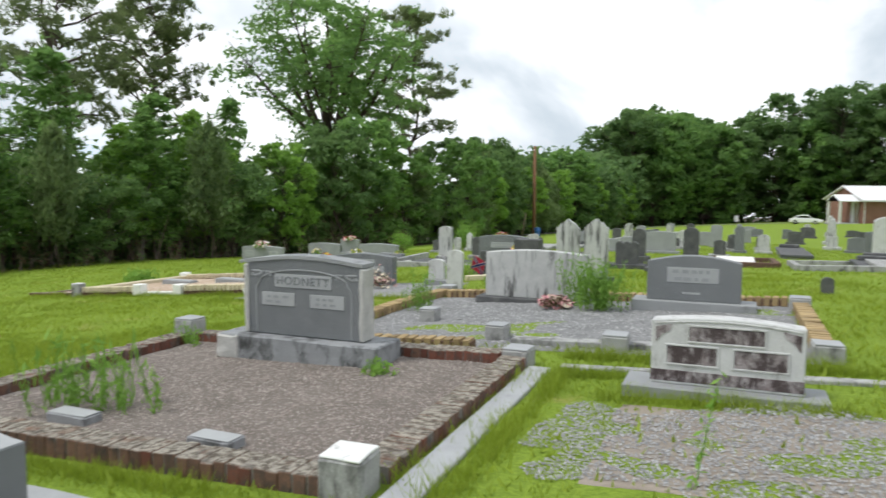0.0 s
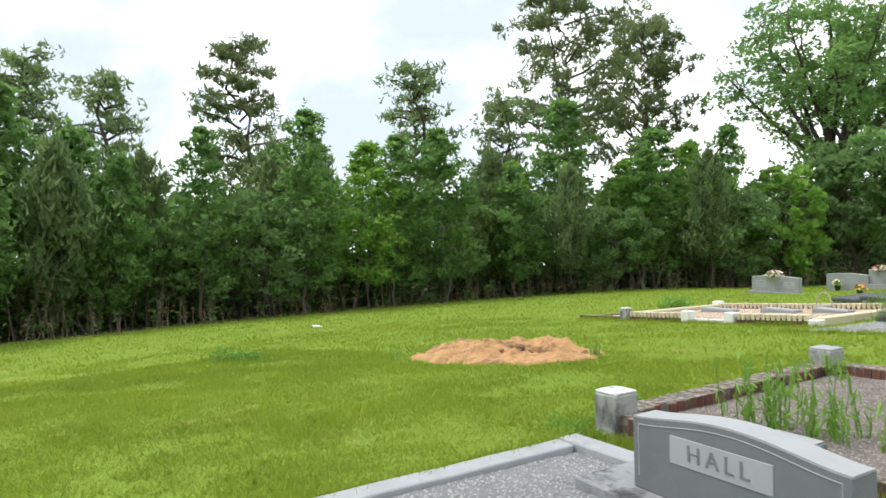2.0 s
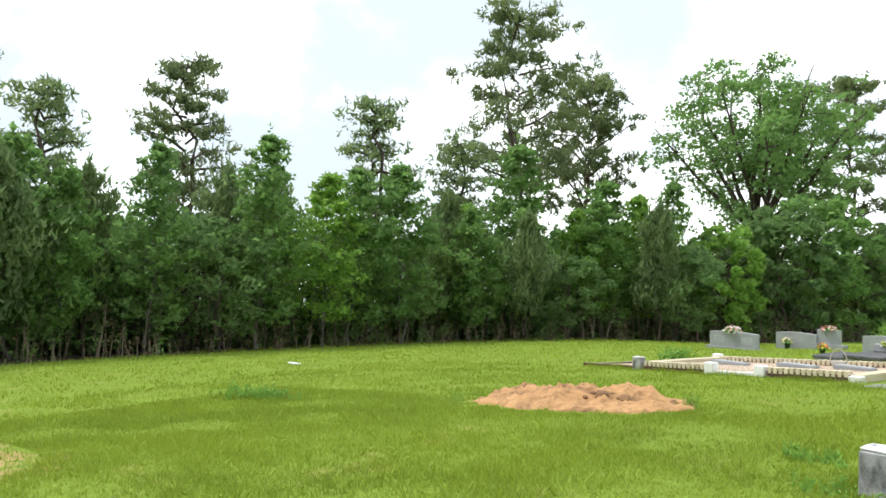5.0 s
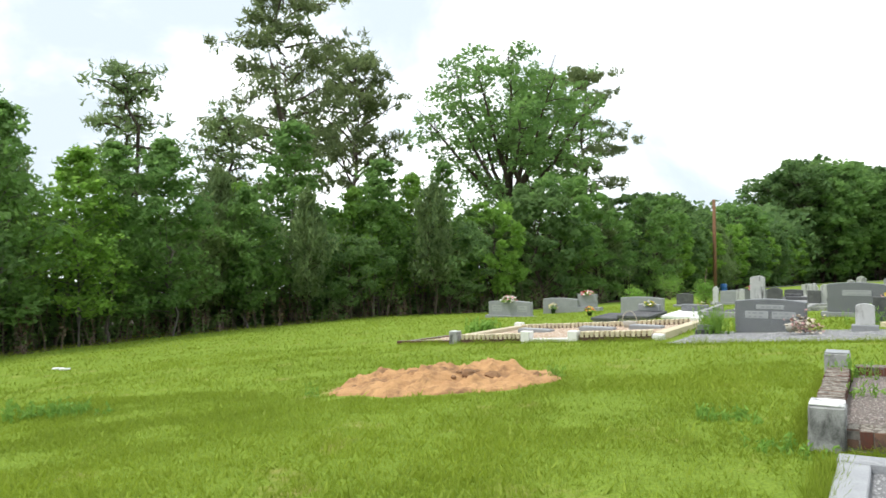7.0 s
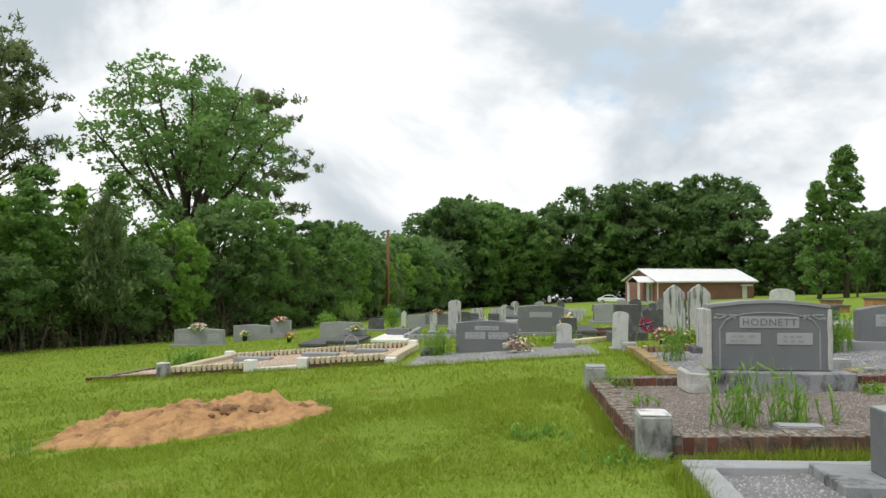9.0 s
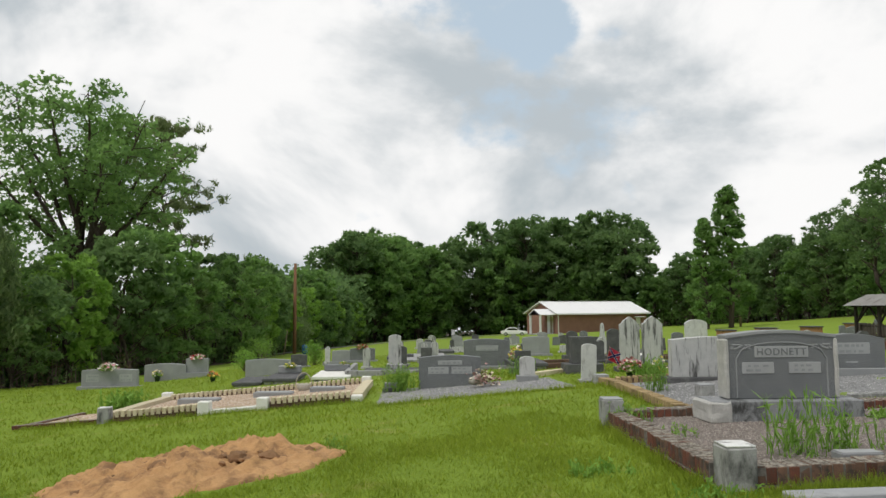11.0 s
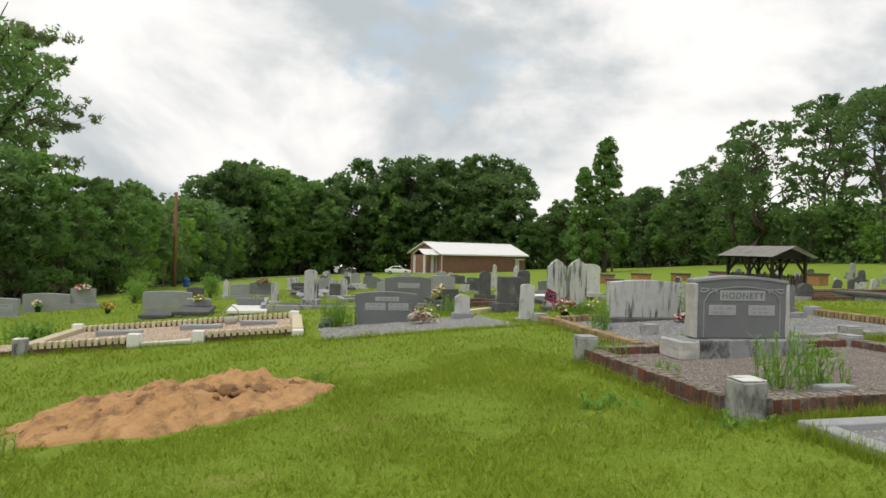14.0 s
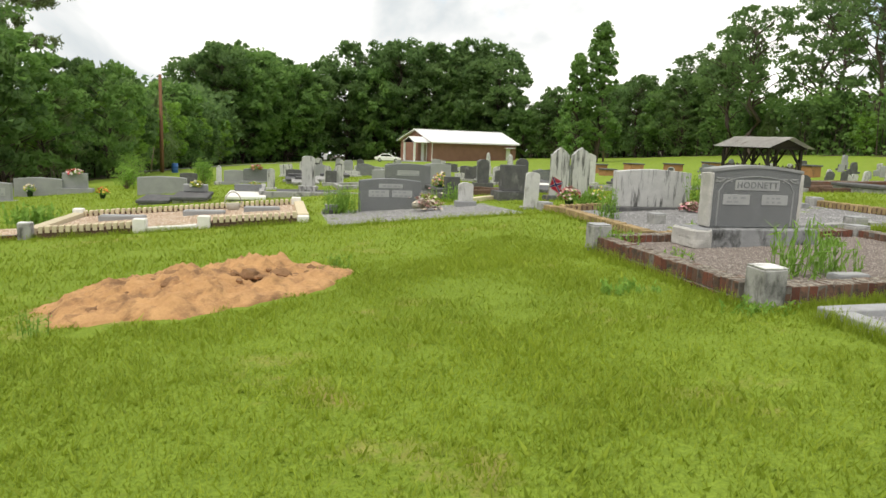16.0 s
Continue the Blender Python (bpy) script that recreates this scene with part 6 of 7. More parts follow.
# ---- the church ----
def build_church():
    x0, x1, y0, y1 = 62.8, 82.6, 105.4, 115.4
    zb = min(ground_z(x0, y0), ground_z(x1, y1)) - 0.3
    ze, zr = 0.28, 2.18
    g = thing("church", pose(0, 0, 0), "low red brick church with a white metal roof", "building")
    bm = slab([(y0, zb), (y1, zb), (y1, ze), ((y0 + y1) / 2, zr - 0.12), (y0, ze)], x0, x1)
    bm.transform(Matrix(((0, 1, 0, 0), (1, 0, 0, 0), (0, 0, 1, 0), (0, 0, 0, 1))))
    bmesh.ops.recalc_face_normals(bm, faces=bm.faces[:])
    part("brick_wall", bm, CHURCH_BRICK, g)
    ym = (y0 + y1) / 2
    for s, name in ((-1, "roof_slope"), (1, "roof_slope")):
        e = Vector((0, s * 5.55, ze - zr - 0.18))
        bm = bmesh.new()
        pts = [(0, 0), (s * 5.55, ze - zr - 0.20), (s * 5.55, ze - zr - 0.08), (0, 0.12)]
        own = bmesh.new()
        vs0 = [own.verts.new((x0 - 0.5, ym + a, zr + b)) for a, b in pts]
        vs1 = [own.verts.new((x1 + 0.5, ym + a, zr + b)) for a, b in pts]
        own.faces.new(vs0)
        own.faces.new(vs1[::-1])
        for i in range(4):
            own.faces.new((vs0[i], vs0[(i + 1) % 4], vs1[(i + 1) % 4], vs1[i]))
        bmesh.ops.recalc_face_normals(own, faces=own.faces[:])
        part(name, own, ROOF_WHITE, g)
        bm = bmesh.new()
        for k in range(27):
            xx = x0 - 0.45 + k * 0.79
            bm = beam((xx, ym, zr + 0.135), (xx, ym + s * 5.5, ze - 0.06), 0.05, 0.05, bm, 0)
        part("roof_seam", bm, ROOF_WHITE, g)
    part("ridge_cap", box(x0 - 0.5, x1 + 0.5, ym - 0.15, ym + 0.15, zr + 0.11, zr + 0.19, 0.02), ROOF_WHITE, g)
    part("fascia", box(x0 - 0.5, x1 + 0.5, y0 - 0.60, y0 - 0.56, ze - 0.34, ze - 0.16, 0.005), TRIM_WHITE, g)
    part("downpipe", box(x0 + 0.1, x0 + 0.22, y0 - 0.14, y0 - 0.02, zb + 0.2, ze - 0.1, 0.02), TRIM_WHITE, g)
    part("awning", box(79.6, 81.6, y0 - 0.9, y0 - 0.02, ze - 0.95, ze - 0.80, 0.02), TRIM_WHITE, g, "small white side-door awning")
    part("side_door", box(80.1, 81.1, y0 - 0.05, y0 - 0.004, zb + 0.3, ze - 1.0, 0.01), TRIM_WHITE, g)
    # porch on the gable end
    pz = ze - 0.35
    py = 107.6
    for s in (-1, 1):
        own = bmesh.new()
        pts = [(0, 0.95), (s * 1.9, 0.0), (s * 1.9, 0.1), (0, 1.05)]
        v0 = [own.verts.new((x0 - 3.4, py + a, pz + b)) for a, b in pts]
        v1 = [own.verts.new((x0 + 0.02, py + a, pz + b)) for a, b in pts]
        own.faces.new(v0)
        own.faces.new(v1[::-1])
        for i in range(4):
            own.faces.new((v0[i], v0[(i + 1) % 4], v1[(i + 1) % 4], v1[i]))
        bmesh.ops.recalc_face_normals(own, faces=own.faces[:])
        part("porch_roof", own, ROOF_WHITE, g)
    own = bmesh.new()
    vs = [own.verts.new(c) for c in ((x0 - 3.3, py - 1.8, pz + 0.03), (x0 - 3.3, py + 1.8, pz + 0.03), (x0 - 3.3, py, pz + 0.93))]
    own.faces.new(vs)
    bmesh.ops.solidify(own, geom=own.faces[:], thickness=0.06)
    part("porch_gable", own, TRIM_WHITE, g)
    for s in (-1.6, 1.6):
        part("porch_post", box(x0 - 3.25, x0 - 2.95, py + s - 0.15, py + s + 0.15, ground_z(x0 - 3, py) - 0.2, pz + 0.02, 0.01), TRIM_WHITE, g)
    part("porch_floor", box(x0 - 3.5, x0 - 0.01, py - 2.0, py + 2.0, ground_z(x0 - 3, py) - 0.4, ground_z(x0 - 3, py) + 0.15, 0.02), CONCRETE_PALE, g)
    d = part("door", box(x0 - 0.06, x0 - 0.005, py - 0.9, py + 0.9, ground_z(x0 - 3, py) + 0.16, pz - 0.1, 0.01), TRIM_WHITE, g)
    part("door_leaf", box(x0 - 0.08, x0 - 0.063, py - 0.75, py - 0.05, ground_z(x0 - 3, py) + 0.2, pz - 0.25), WOOD_PALE, d)


build_church()


def build_car():
    g = thing("car", place(56.3, 109.2, 0, -34), "white parked saloon car beside the church", "car")
    low = [(-2.25, 0.35), (-2.3, 0.62), (-2.2, 0.86), (-1.35, 0.95), (1.0, 0.93), (1.95, 0.82), (2.28, 0.66), (2.3, 0.38), (1.9, 0.28), (-1.9, 0.28)]
    part("body", slab(low, -0.86, 0.86, 0.07), CAR_PAINT, g)
    top = [(-1.75, 0.93), (-1.1, 1.36), (-0.6, 1.44), (0.3, 1.42), (1.15, 0.92)]
    part("cabin", slab(top, -0.70, 0.70, 0.05), CAR_PAINT, g)
    for s in (-1, 1):
        part("side_window", slab([(-1.35, 0.98), (-0.95, 1.3), (0.25, 1.33), (0.85, 0.98)], s * 0.705 - 0.012, s * 0.705 + 0.012), DARK_GLASS, g)
    part("windscreen", slab([(0.42, 1.36), (1.08, 0.97), (1.12, 0.99), (0.46, 1.39)], -0.6, 0.6), DARK_GLASS, g)
    part("rear_window", slab([(-1.16, 1.36), (-1.68, 1.0), (-1.72, 1.02), (-1.2, 1.39)], -0.6, 0.6), DARK_GLASS, g)
    for x in (-1.4, 1.4):
        for s in (-1, 1):
            bm = lathe([(0.20, -0.1), (0.31, -0.1), (0.33, -0.06), (0.33, 0.06), (0.31, 0.1), (0.20, 0.1)], 18)
            bm.transform(pose(x, s * 0.78, 0.32, 90))
            w = part("wheel", bm, RUBBER, g)
            bm = lathe([(0.19, -0.105), (0.19, 0.105)], 12)
            bm.transform(pose(x, s * 0.78, 0.32, 90))
            part("rim", bm, STEEL, w)
    for s in (-0.6, 0.6):
        part("headlight", box(2.18, 2.30, s - 0.16, s + 0.16, 0.60, 0.72, 0.02), TRIM_WHITE, g)
        part("tail_light", box(-2.32, -2.22, s - 0.16, s + 0.16, 0.62, 0.76, 0.02), FLAG_RED, g)


build_car()


# ---- the open shed ----
def build_shed():
    x, y = 22.8, 20.0
    g = thing("open_shed", pose(x, y, ground_z(x, y), 0, 0, YAW) @ Matrix.Scale(0.88, 4), "open timber shed with tin roof and picket fence", "shed")
    L, Wd, H = 3.9, 2.0, 1.85
    posts = [(0, 0), (Wd, 0), (0, L), (Wd, L), (0, L / 2), (Wd, L / 2)]
    for a, b in posts:
        part("post", beam((a, b, -0.3), (a, b, H), 0.14, 0.14), WOOD_DARK, g)
    for a in (0, Wd):
        part("plate", beam((a, -0.35, H + 0.07), (a, L + 0.35, H + 0.07), 0.12, 0.14), WOOD_DARK, g)
        for b0, b1 in ((0.07, 0.75), (L / 2 - 0.07, L / 2 - 0.75), (L / 2 + 0.07, L / 2 + 0.75), (L - 0.07, L - 0.75)):
            part("brace", beam((a, b0, H - 0.8), (a, b1, H), 0.08, 0.08), WOOD_DARK, g)
    for b in (0, L):
        part("tie_beam", beam((-0.1, b, H + 0.05), (Wd + 0.1, b, H + 0.05), 0.12, 0.12), WOOD_DARK, g)
        for a0, a1 in ((0.07, 0.7), (Wd - 0.07, Wd - 0.7)):
            part("brace", beam((a0, b, H - 0.8), (a1, b, H), 0.08, 0.08), WOOD_DARK, g)
        part("gable_board", slab([(-0.25, H + 0.12), (Wd + 0.25, H + 0.12), (Wd / 2, H + 0.58)], b - 0.03, b + 0.03), WOOD_DARK, g)
    n = 40
    for s in (-1, 1):
        own = bmesh.new()
        rows = []
        for k in range(n + 1):
            yy = -0.55 + (L + 1.1) * k / n
            dz = 0.018 * (k % 2)
            rows.append([own.verts.new((Wd / 2, yy, H + 0.66 + dz)), own.verts.new((Wd / 2 + s * (Wd / 2 + 0.42), yy, H + 0.06 + dz))])
        for a, b in zip(rows, rows[1:]):
            own.faces.new((a[0], a[1], b[1], b[0]))
        bmesh.ops.solidify(own, geom=own.faces[:], thickness=0.012)
        part("tin_roof", own, TIN, g, "weathered corrugated tin")
    rs = random.Random(4)
    rail_z = (0.35, 0.85)
    for p, q in (((0.05, 0.1), (0.05, L - 0.1)), ((0.1, 0.05), (Wd - 0.1, 0.05)), ((0.1, L - 0.05), (Wd - 0.1, L - 0.05)), ((Wd - 0.05, 0.1), (Wd - 0.05, L - 0.1))):
        P, Q = Vector((*p, 0)), Vector((*q, 0))
        for z in rail_z:
            part("fence_rail", beam(P + Vector((0, 0, z)), Q + Vector((0, 0, z)), 0.05, 0.05), WOOD_DARK, g)
        m = int((Q - P).length / 0.13)
        for k in range(m):
            o = P.lerp(Q, (k + 0.5) / m)
            hh = 1.0 + rs.gauss(0, 0.06)
            own = slab([(-0.045, 0), (0.045, 0), (0.045, hh - 0.07), (0, hh), (-0.045, hh - 0.07)], -0.01, 0.01)
            part("picket", own, WOOD_GREY, g, m=pose(o.x, o.y, -0.03, rs.gauss(0, 2), rs.gauss(0, 2), math.degrees(math.atan2(Q.y - P.y, Q.x - P.x))))


build_shed()


# ---- poles and odds ----
def pole(x, y, h, r, label, mat, lean=0.0, turn=0.0, arm=False):
    g = thing("utility_pole", pose(x, y, ground_z(x, y) - 0.3, 0, lean, turn), label, "pole")
    part("shaft", lathe([(r, 0), (r * 0.95, h * 0.4), (r * 0.75, h)], 10), mat, g, smooth=True)
    if arm:
        part("transformer", lathe([(0.16, 0), (0.18, 0.1), (0.18, 0.55), (0.12, 0.62)], 10, at=(0.32, 0, h - 1.6)), STEEL, g, "grey metal transformer")
        part("bracket", beam((0, 0, h - 1.2), (0.32, 0, h - 1.2), 0.05, 0.05), STEEL, g)


pole(10.1, 77.0, 10.0, 0.20, "tall bare brown utility pole before the woods", WOOD_POLE, 0.0)
pole(8.7, 76.0, 2.9, 0.07, "short leaning pale wooden stake", WOOD_PALE, 8)
pole(76.0, 77.5, 9.0, 0.17, "grey utility pole with a transformer", WOOD_PALE, 0, 0, True)
barrel = thing("barrel", place(9.6, 70.5), "blue plastic barrel near the pole", "barrel")
part("drum", lathe([(0.26, 0), (0.29, 0.05), (0.29, 0.28), (0.31, 0.30), (0.29, 0.33), (0.29, 0.58), (0.31, 0.60), (0.29, 0.63), (0.29, 0.84), (0.25, 0.88)], 18), BARREL_BLUE, barrel, smooth=True)
part("lid", lathe([(0.24, 0.881), (0.24, 0.90)], 18), BARREL_BLUE, barrel)
sign = thing("sign_post", place(53.0, 127.0), "small white sign board at the road", "sign")
part("stake", beam((0, 0, -0.2), (0, 0, 0.9), 0.08, 0.05), WOOD_PALE, sign)
part("board", box(-0.35, 0.35, -0.06, -0.03, 0.5, 1.6, 0.01), TRIM_WHITE, sign)
# ---- flowers, weeds, flags ----
def blossom_mesh(points, r, seed):
    """Open five-petalled blossoms at the points."""
    rl = np.random.default_rng(seed)
    vs, fs = [], []
    for p in points:
        m = Euler(rl.uniform(-0.9, 0.9, 3)).to_matrix()
        s = r * rl.uniform(0.7, 1.25)
        base = len(vs)
        vs.append(Vector(p))
        for k in range(10):
            a = math.pi * k / 5
            q = s if k % 2 == 0 else s * 0.62
            vs.append(Vector(p) + m @ Vector((q * math.cos(a), q * math.sin(a), s * (0.45 if k % 2 == 0 else 0.2))))
        for k in range(10):
            fs.append((base, base + 1 + k, base + 1 + (k + 1) % 10))
    return raw_mesh("blossoms", vs, fs)


def bouquet(name, m, label, cols, r, n, seed, pot=None, flat=0.8, leaf=WEED, lift=0.0, size=0.035):
    """A round bunch of silk flowers with leaves, in a pot or laid down."""
    rs, rl = random.Random(seed), np.random.default_rng(seed)
    g = thing(name, m, label, "flowers", "grave flowers")
    pts = []
    for k in range(n):
        a, b = rs.uniform(0, 2 * math.pi), math.acos(rs.uniform(-0.25, 1))
        q = r * rs.uniform(0.72, 1.05)
        pts.append((q * math.sin(b) * math.cos(a), q * math.sin(b) * math.sin(a), lift + q * math.cos(b) * flat))
    for i, c in enumerate(cols):
        part("blossoms", blossom_mesh(pts[i::len(cols)], size, seed + i), PETAL[c], g, f"{c} blossoms")
    lc = np.array(pts)[rl.integers(0, n, n * 3)] * rl.uniform(0.4, 1.0, (n * 3, 1)) + rl.normal(size=(n * 3, 3)) * 0.02
    lc[:, 2] = np.maximum(lc[:, 2], lift * 0.8)
    part("leaves", raw_mesh("leaves", *leaf_quads(lc, size * 2.0, rl)), leaf, g)
    if pot is not None:
        hgt = max(lift, 0.05)
        part("pot", lathe([(hgt * 0.30, -0.01), (hgt * 0.45, hgt * 0.75), (hgt * 0.5, hgt * 0.8), (hgt * 0.5, hgt * 0.9), (hgt * 0.3, hgt * 0.88)], 14), pot, g, smooth=True)
    return g


bouquet("flower_arrangement", spot(-13.75, 22.5, 0.71), "white and pink silk flowers on top of a headstone", ["white", "white", "pink"], 0.36, 90, 1, flat=0.6, size=0.06)
bouquet("flower_vase", spot(-13.1, 25.85), "white and yellow flowers in a dark vase", ["white", "yellow", "cream"], 0.24, 40, 2, PLASTIC_POT, lift=0.28, size=0.05)
bouquet("flower_arrangement", spot(-11.6, 26.4, 0.81), "red and white silk flowers on top of a headstone", ["red", "pink", "white"], 0.32, 80, 3, flat=0.55, size=0.06)
bouquet("flower_vase", spot(-9.3, 20.6), "orange and red flowers in a small pot", ["orange", "red", "yellow"], 0.2, 40, 4, PLASTIC_POT, lift=0.22, size=0.05)
bouquet("flower_arrangement", spot(-6.0, 17.1, 0.40), "yellow silk flowers on a ledger's headpiece", ["yellow", "yellow", "white"], 0.2, 44, 5, flat=0.7, size=0.05)
bouquet("flower_arrangement", spot(-4.3, 16.7, 0.34), "pale yellow flowers on a white ledger", ["cream", "yellow"], 0.13, 24, 6, flat=0.6, size=0.045)
bouquet("flower_arrangement", spot(-4.6, 27.9, 0.65), "pink and red flowers on a dark headstone", ["pink", "red"], 0.3, 50, 7, flat=0.5, size=0.07)
bouquet("flower_basket", spot(1.78, 7.95), "pink, cream and red flowers in a low pot", ["pink", "cream", "red", "rose"], 0.23, 120, 8, PLASTIC_POT, lift=0.20, size=0.036)
bouquet("wreath", spot(0.45, 13.3), "upright yellow and pink flower wreath on a stand", ["yellow", "pink", "white"], 0.22, 90, 9, PLASTIC_POT, flat=1.25, lift=0.32, size=0.045)
bouquet("faded_flowers", spot(3.15, 5.95, 0.05), "faded rose-coloured flowers lying on gravel", ["rose", "rose", "pink", "cream"], 0.22, 110, 10, flat=0.55, size=0.03, leaf=BROWN_LEAF)
bouquet("flower_cluster", spot(2.15, 7.45), "cream and yellow flowers among green leaves", ["cream", "yellow"], 0.17, 26, 11, flat=1.3, lift=0.16, size=0.03)
bouquet("flower_cluster", spot(1.7, 15.9), "purple and white flowers beside a slab", ["purple", "white"], 0.16, 30, 12, flat=0.8, size=0.05)
bouquet("flower_arrangement", spot(-5.0, 12.1, 0.0), "small white flowers behind the cream border", ["white", "cream"], 0.16, 20, 13, flat=0.6, size=0.04)


def spilled_jug():
    g = thing("flower_jug", spot(-0.98, 8.75, 0.07), "pale jug lying on its side with faded flowers spilling out", "flowers", "grave flowers")
    bm = lathe([(0.05, 0), (0.07, 0.03), (0.09, 0.14), (0.10, 0.24), (0.08, 0.245)], 14)
    bm.transform(pose(-0.12, 0, 0.05, 0, 75, 20))
    part("jug", bm, WICKER, g, smooth=True)
    rs, rl = random.Random(4), np.random.default_rng(4)
    pts = [(0.16 + rs.gauss(0, 0.13), rs.gauss(0, 0.11), max(0.0, 0.11 + rs.gauss(0, 0.08))) for _ in range(150)]
    part("blossoms", blossom_mesh(pts[::2], 0.03, 3), PETAL["cream"], g, "faded cream blossoms")
    part("blossoms", blossom_mesh(pts[1::2], 0.028, 4), PETAL["rose"], g, "faded rose blossoms")
    part("leaves", raw_mesh("leaves", *leaf_quads(np.array(pts) * 0.9, 0.06, rl)), BROWN_LEAF, g)


spilled_jug()


def small_flag():
    g = thing("stick_flag", spot(1.22, 7.85, 0, 0, 14), "small red flag with a blue cross on a stick", "flag")
    part("stick", lathe([(0.006, -0.05), (0.005, 0.66)], 6), WOOD_PALE, g)
    n = 10

    def cloth(x0, z0, x1, z1, w, dy):
        own = bmesh.new()
        rows = []
        for k in range(n + 1):
            f = k / n
            x, z = x0 + (x1 - x0) * f, z0 + (z1 - z0) * f
            y = 0.022 * math.sin(6 * x / 0.24) * x / 0.24 + dy
            rows.append((own.verts.new((x, y, z - w / 2 - 0.25 * x)), own.verts.new((x, y, z + w / 2 - 0.25 * x))))
        for a, b in zip(rows, rows[1:]):
            own.faces.new((a[0], b[0], b[1], a[1]))
        bmesh.ops.solidify(own, geom=own.faces[:], thickness=0.002)
        return own

    c = part("cloth", cloth(0.004, 0.53, 0.22, 0.53, 0.22, 0), FLAG_RED, g, "red cloth")
    for z0, z1 in ((0.44, 0.62), (0.62, 0.44)):
        part("white_band", cloth(0.006, z0, 0.218, z1, 0.052, -0.006), FLAG_WHITE, c)
        part("blue_band", cloth(0.006, z0, 0.218, z1, 0.034, -0.0095), FLAG_BLUE, c)


small_flag()


def handled_basket():
    g = thing("basket", spot(-4.55, 10.6, 0.02), "pale basket with a tall arched handle in gravel", "basket")
    part("bowl", lathe([(0.09, 0), (0.13, 0.1), (0.15, 0.2), (0.14, 0.2), (0.08, 0.03)], 14), WICKER, g, smooth=True)
    tv, tf = [], []
    tube([Vector((0.17 * math.cos(a), 0, 0.18 + 0.26 * math.sin(a))) for a in np.linspace(0, math.pi, 13)], [0.012] * 13, 6, tv, tf)
    part("handle", raw_mesh("handle", tv, tf), WICKER, g)


handled_basket()


def weed(u, v, n, h, spread, seed, dz=0.0, leafy=10, size=0.05, label="clump of tall feathery green weeds", slim=0.3, upright=1.0):
    """Upright stems with narrow leaves along them."""
    rs, rl = random.Random(seed), np.random.default_rng(seed)
    g = thing("weed_clump", spot(u, v, dz), label, "weeds", "weeds", "stuff")
    tv, tf, cs = [], [], []
    for k in range(n):
        x, y = rs.gauss(0, spread), rs.gauss(0, spread * 0.6)
        hh = h * rs.uniform(0.45, 1.05)
        tip = Vector((x + rs.gauss(0, 0.16) * hh, y + rs.gauss(0, 0.16) * hh, hh))
        tube([Vector((x, y, -0.03)), Vector((x, y, 0)).lerp(tip, 0.55), tip], [0.005, 0.004, 0.002], 3, tv, tf)
        f = rl.uniform(0.05, 1.0, (leafy, 1))
        cs.append(np.array((x, y, 0)) * (1 - f) + np.array(tip) * f + rl.normal(size=(leafy, 3)) * np.array([0.018, 0.018, 0.02]))
    part("stems", raw_mesh("stems", tv, tf), WEED, g)
    part("leaves", raw_mesh("leaves", *leaf_quads(np.concatenate(cs), size, rl, flat=-upright, slim=slim)), WEED, g)


weed(1.02, 0.76, 28, 0.54, 0.20, 1, 0.05, 12, 0.12, slim=0.13, upright=2.4)
weed(1.30, 0.84, 14, 0.38, 0.16, 2, 0.05, 12, 0.11, slim=0.13, upright=2.4)
weed(0.3, 1.7, 10, 0.16, 0.1, 3, 0.06)
weed(0.2, 2.7, 26, 0.24, 0.12, 4, 0.05)
weed(2.62, 2.2, 18, 0.13, 0.07, 5, 0.02, 12, 0.06, "low leafy green weed by the stone's base")
weed(2.2, -1.08, 20, 0.20, 0.10, 6, 0.0)
weed(5.1, 0.62, 1, 0.64, 0.01, 7, 0.0, 46, 0.05, "single tall green weed stalk")
weed(3.72, 5.85, 80, 0.62, 0.15, 8, 0.05, 16, 0.06)
weed(3.35, 6.2, 20, 0.72, 0.10, 81, 0.05, 16, 0.06)
weed(1.45, 5.6, 30, 0.5, 0.10, 9, 0.03, 14)
weed(1.5, 3.2, 26, 0.22, 0.12, 10, 0.0, 14, 0.08)
weed(-2.45, 9.25, 90, 0.55, 0.15, 11, 0.0, 14)
weed(0.15, 10.6, 40, 0.42, 0.16, 12, 0.0, 12)
weed(-8.2, 10.4, 60, 0.42, 0.22, 13, 0.0, 8, 0.14)
weed(2.0, 7.5, 46, 0.36, 0.14, 14, 0.0, 12, 0.08)
weed(-0.1, -0.1, 18, 0.10, 0.14, 15, 0.0)
weed(-8.9, -0.5, 50, 0.20, 0.30, 16, 0.0, 8, 0.08, "tuft of taller grass on the lawn")
weed(-8.3, -0.2, 40, 0.16, 0.25, 17, 0.0, 8, 0.08, "tuft of taller grass on the lawn")
weed(-0.65, 0.9, 30, 0.09, 0.16, 18, 0.0, 8, 0.06, "dark tuft of grass beside the border")
mx, my = to_uv(-5.5, 8.4)
weed(mx, my, 16, 0.18, 0.06, 19, 0.0, 10, 0.04)
mx, my = to_uv(-8.4, 7.8)
weed(mx, my, 8, 0.22, 0.06, 20, 0.0, 10, 0.04)


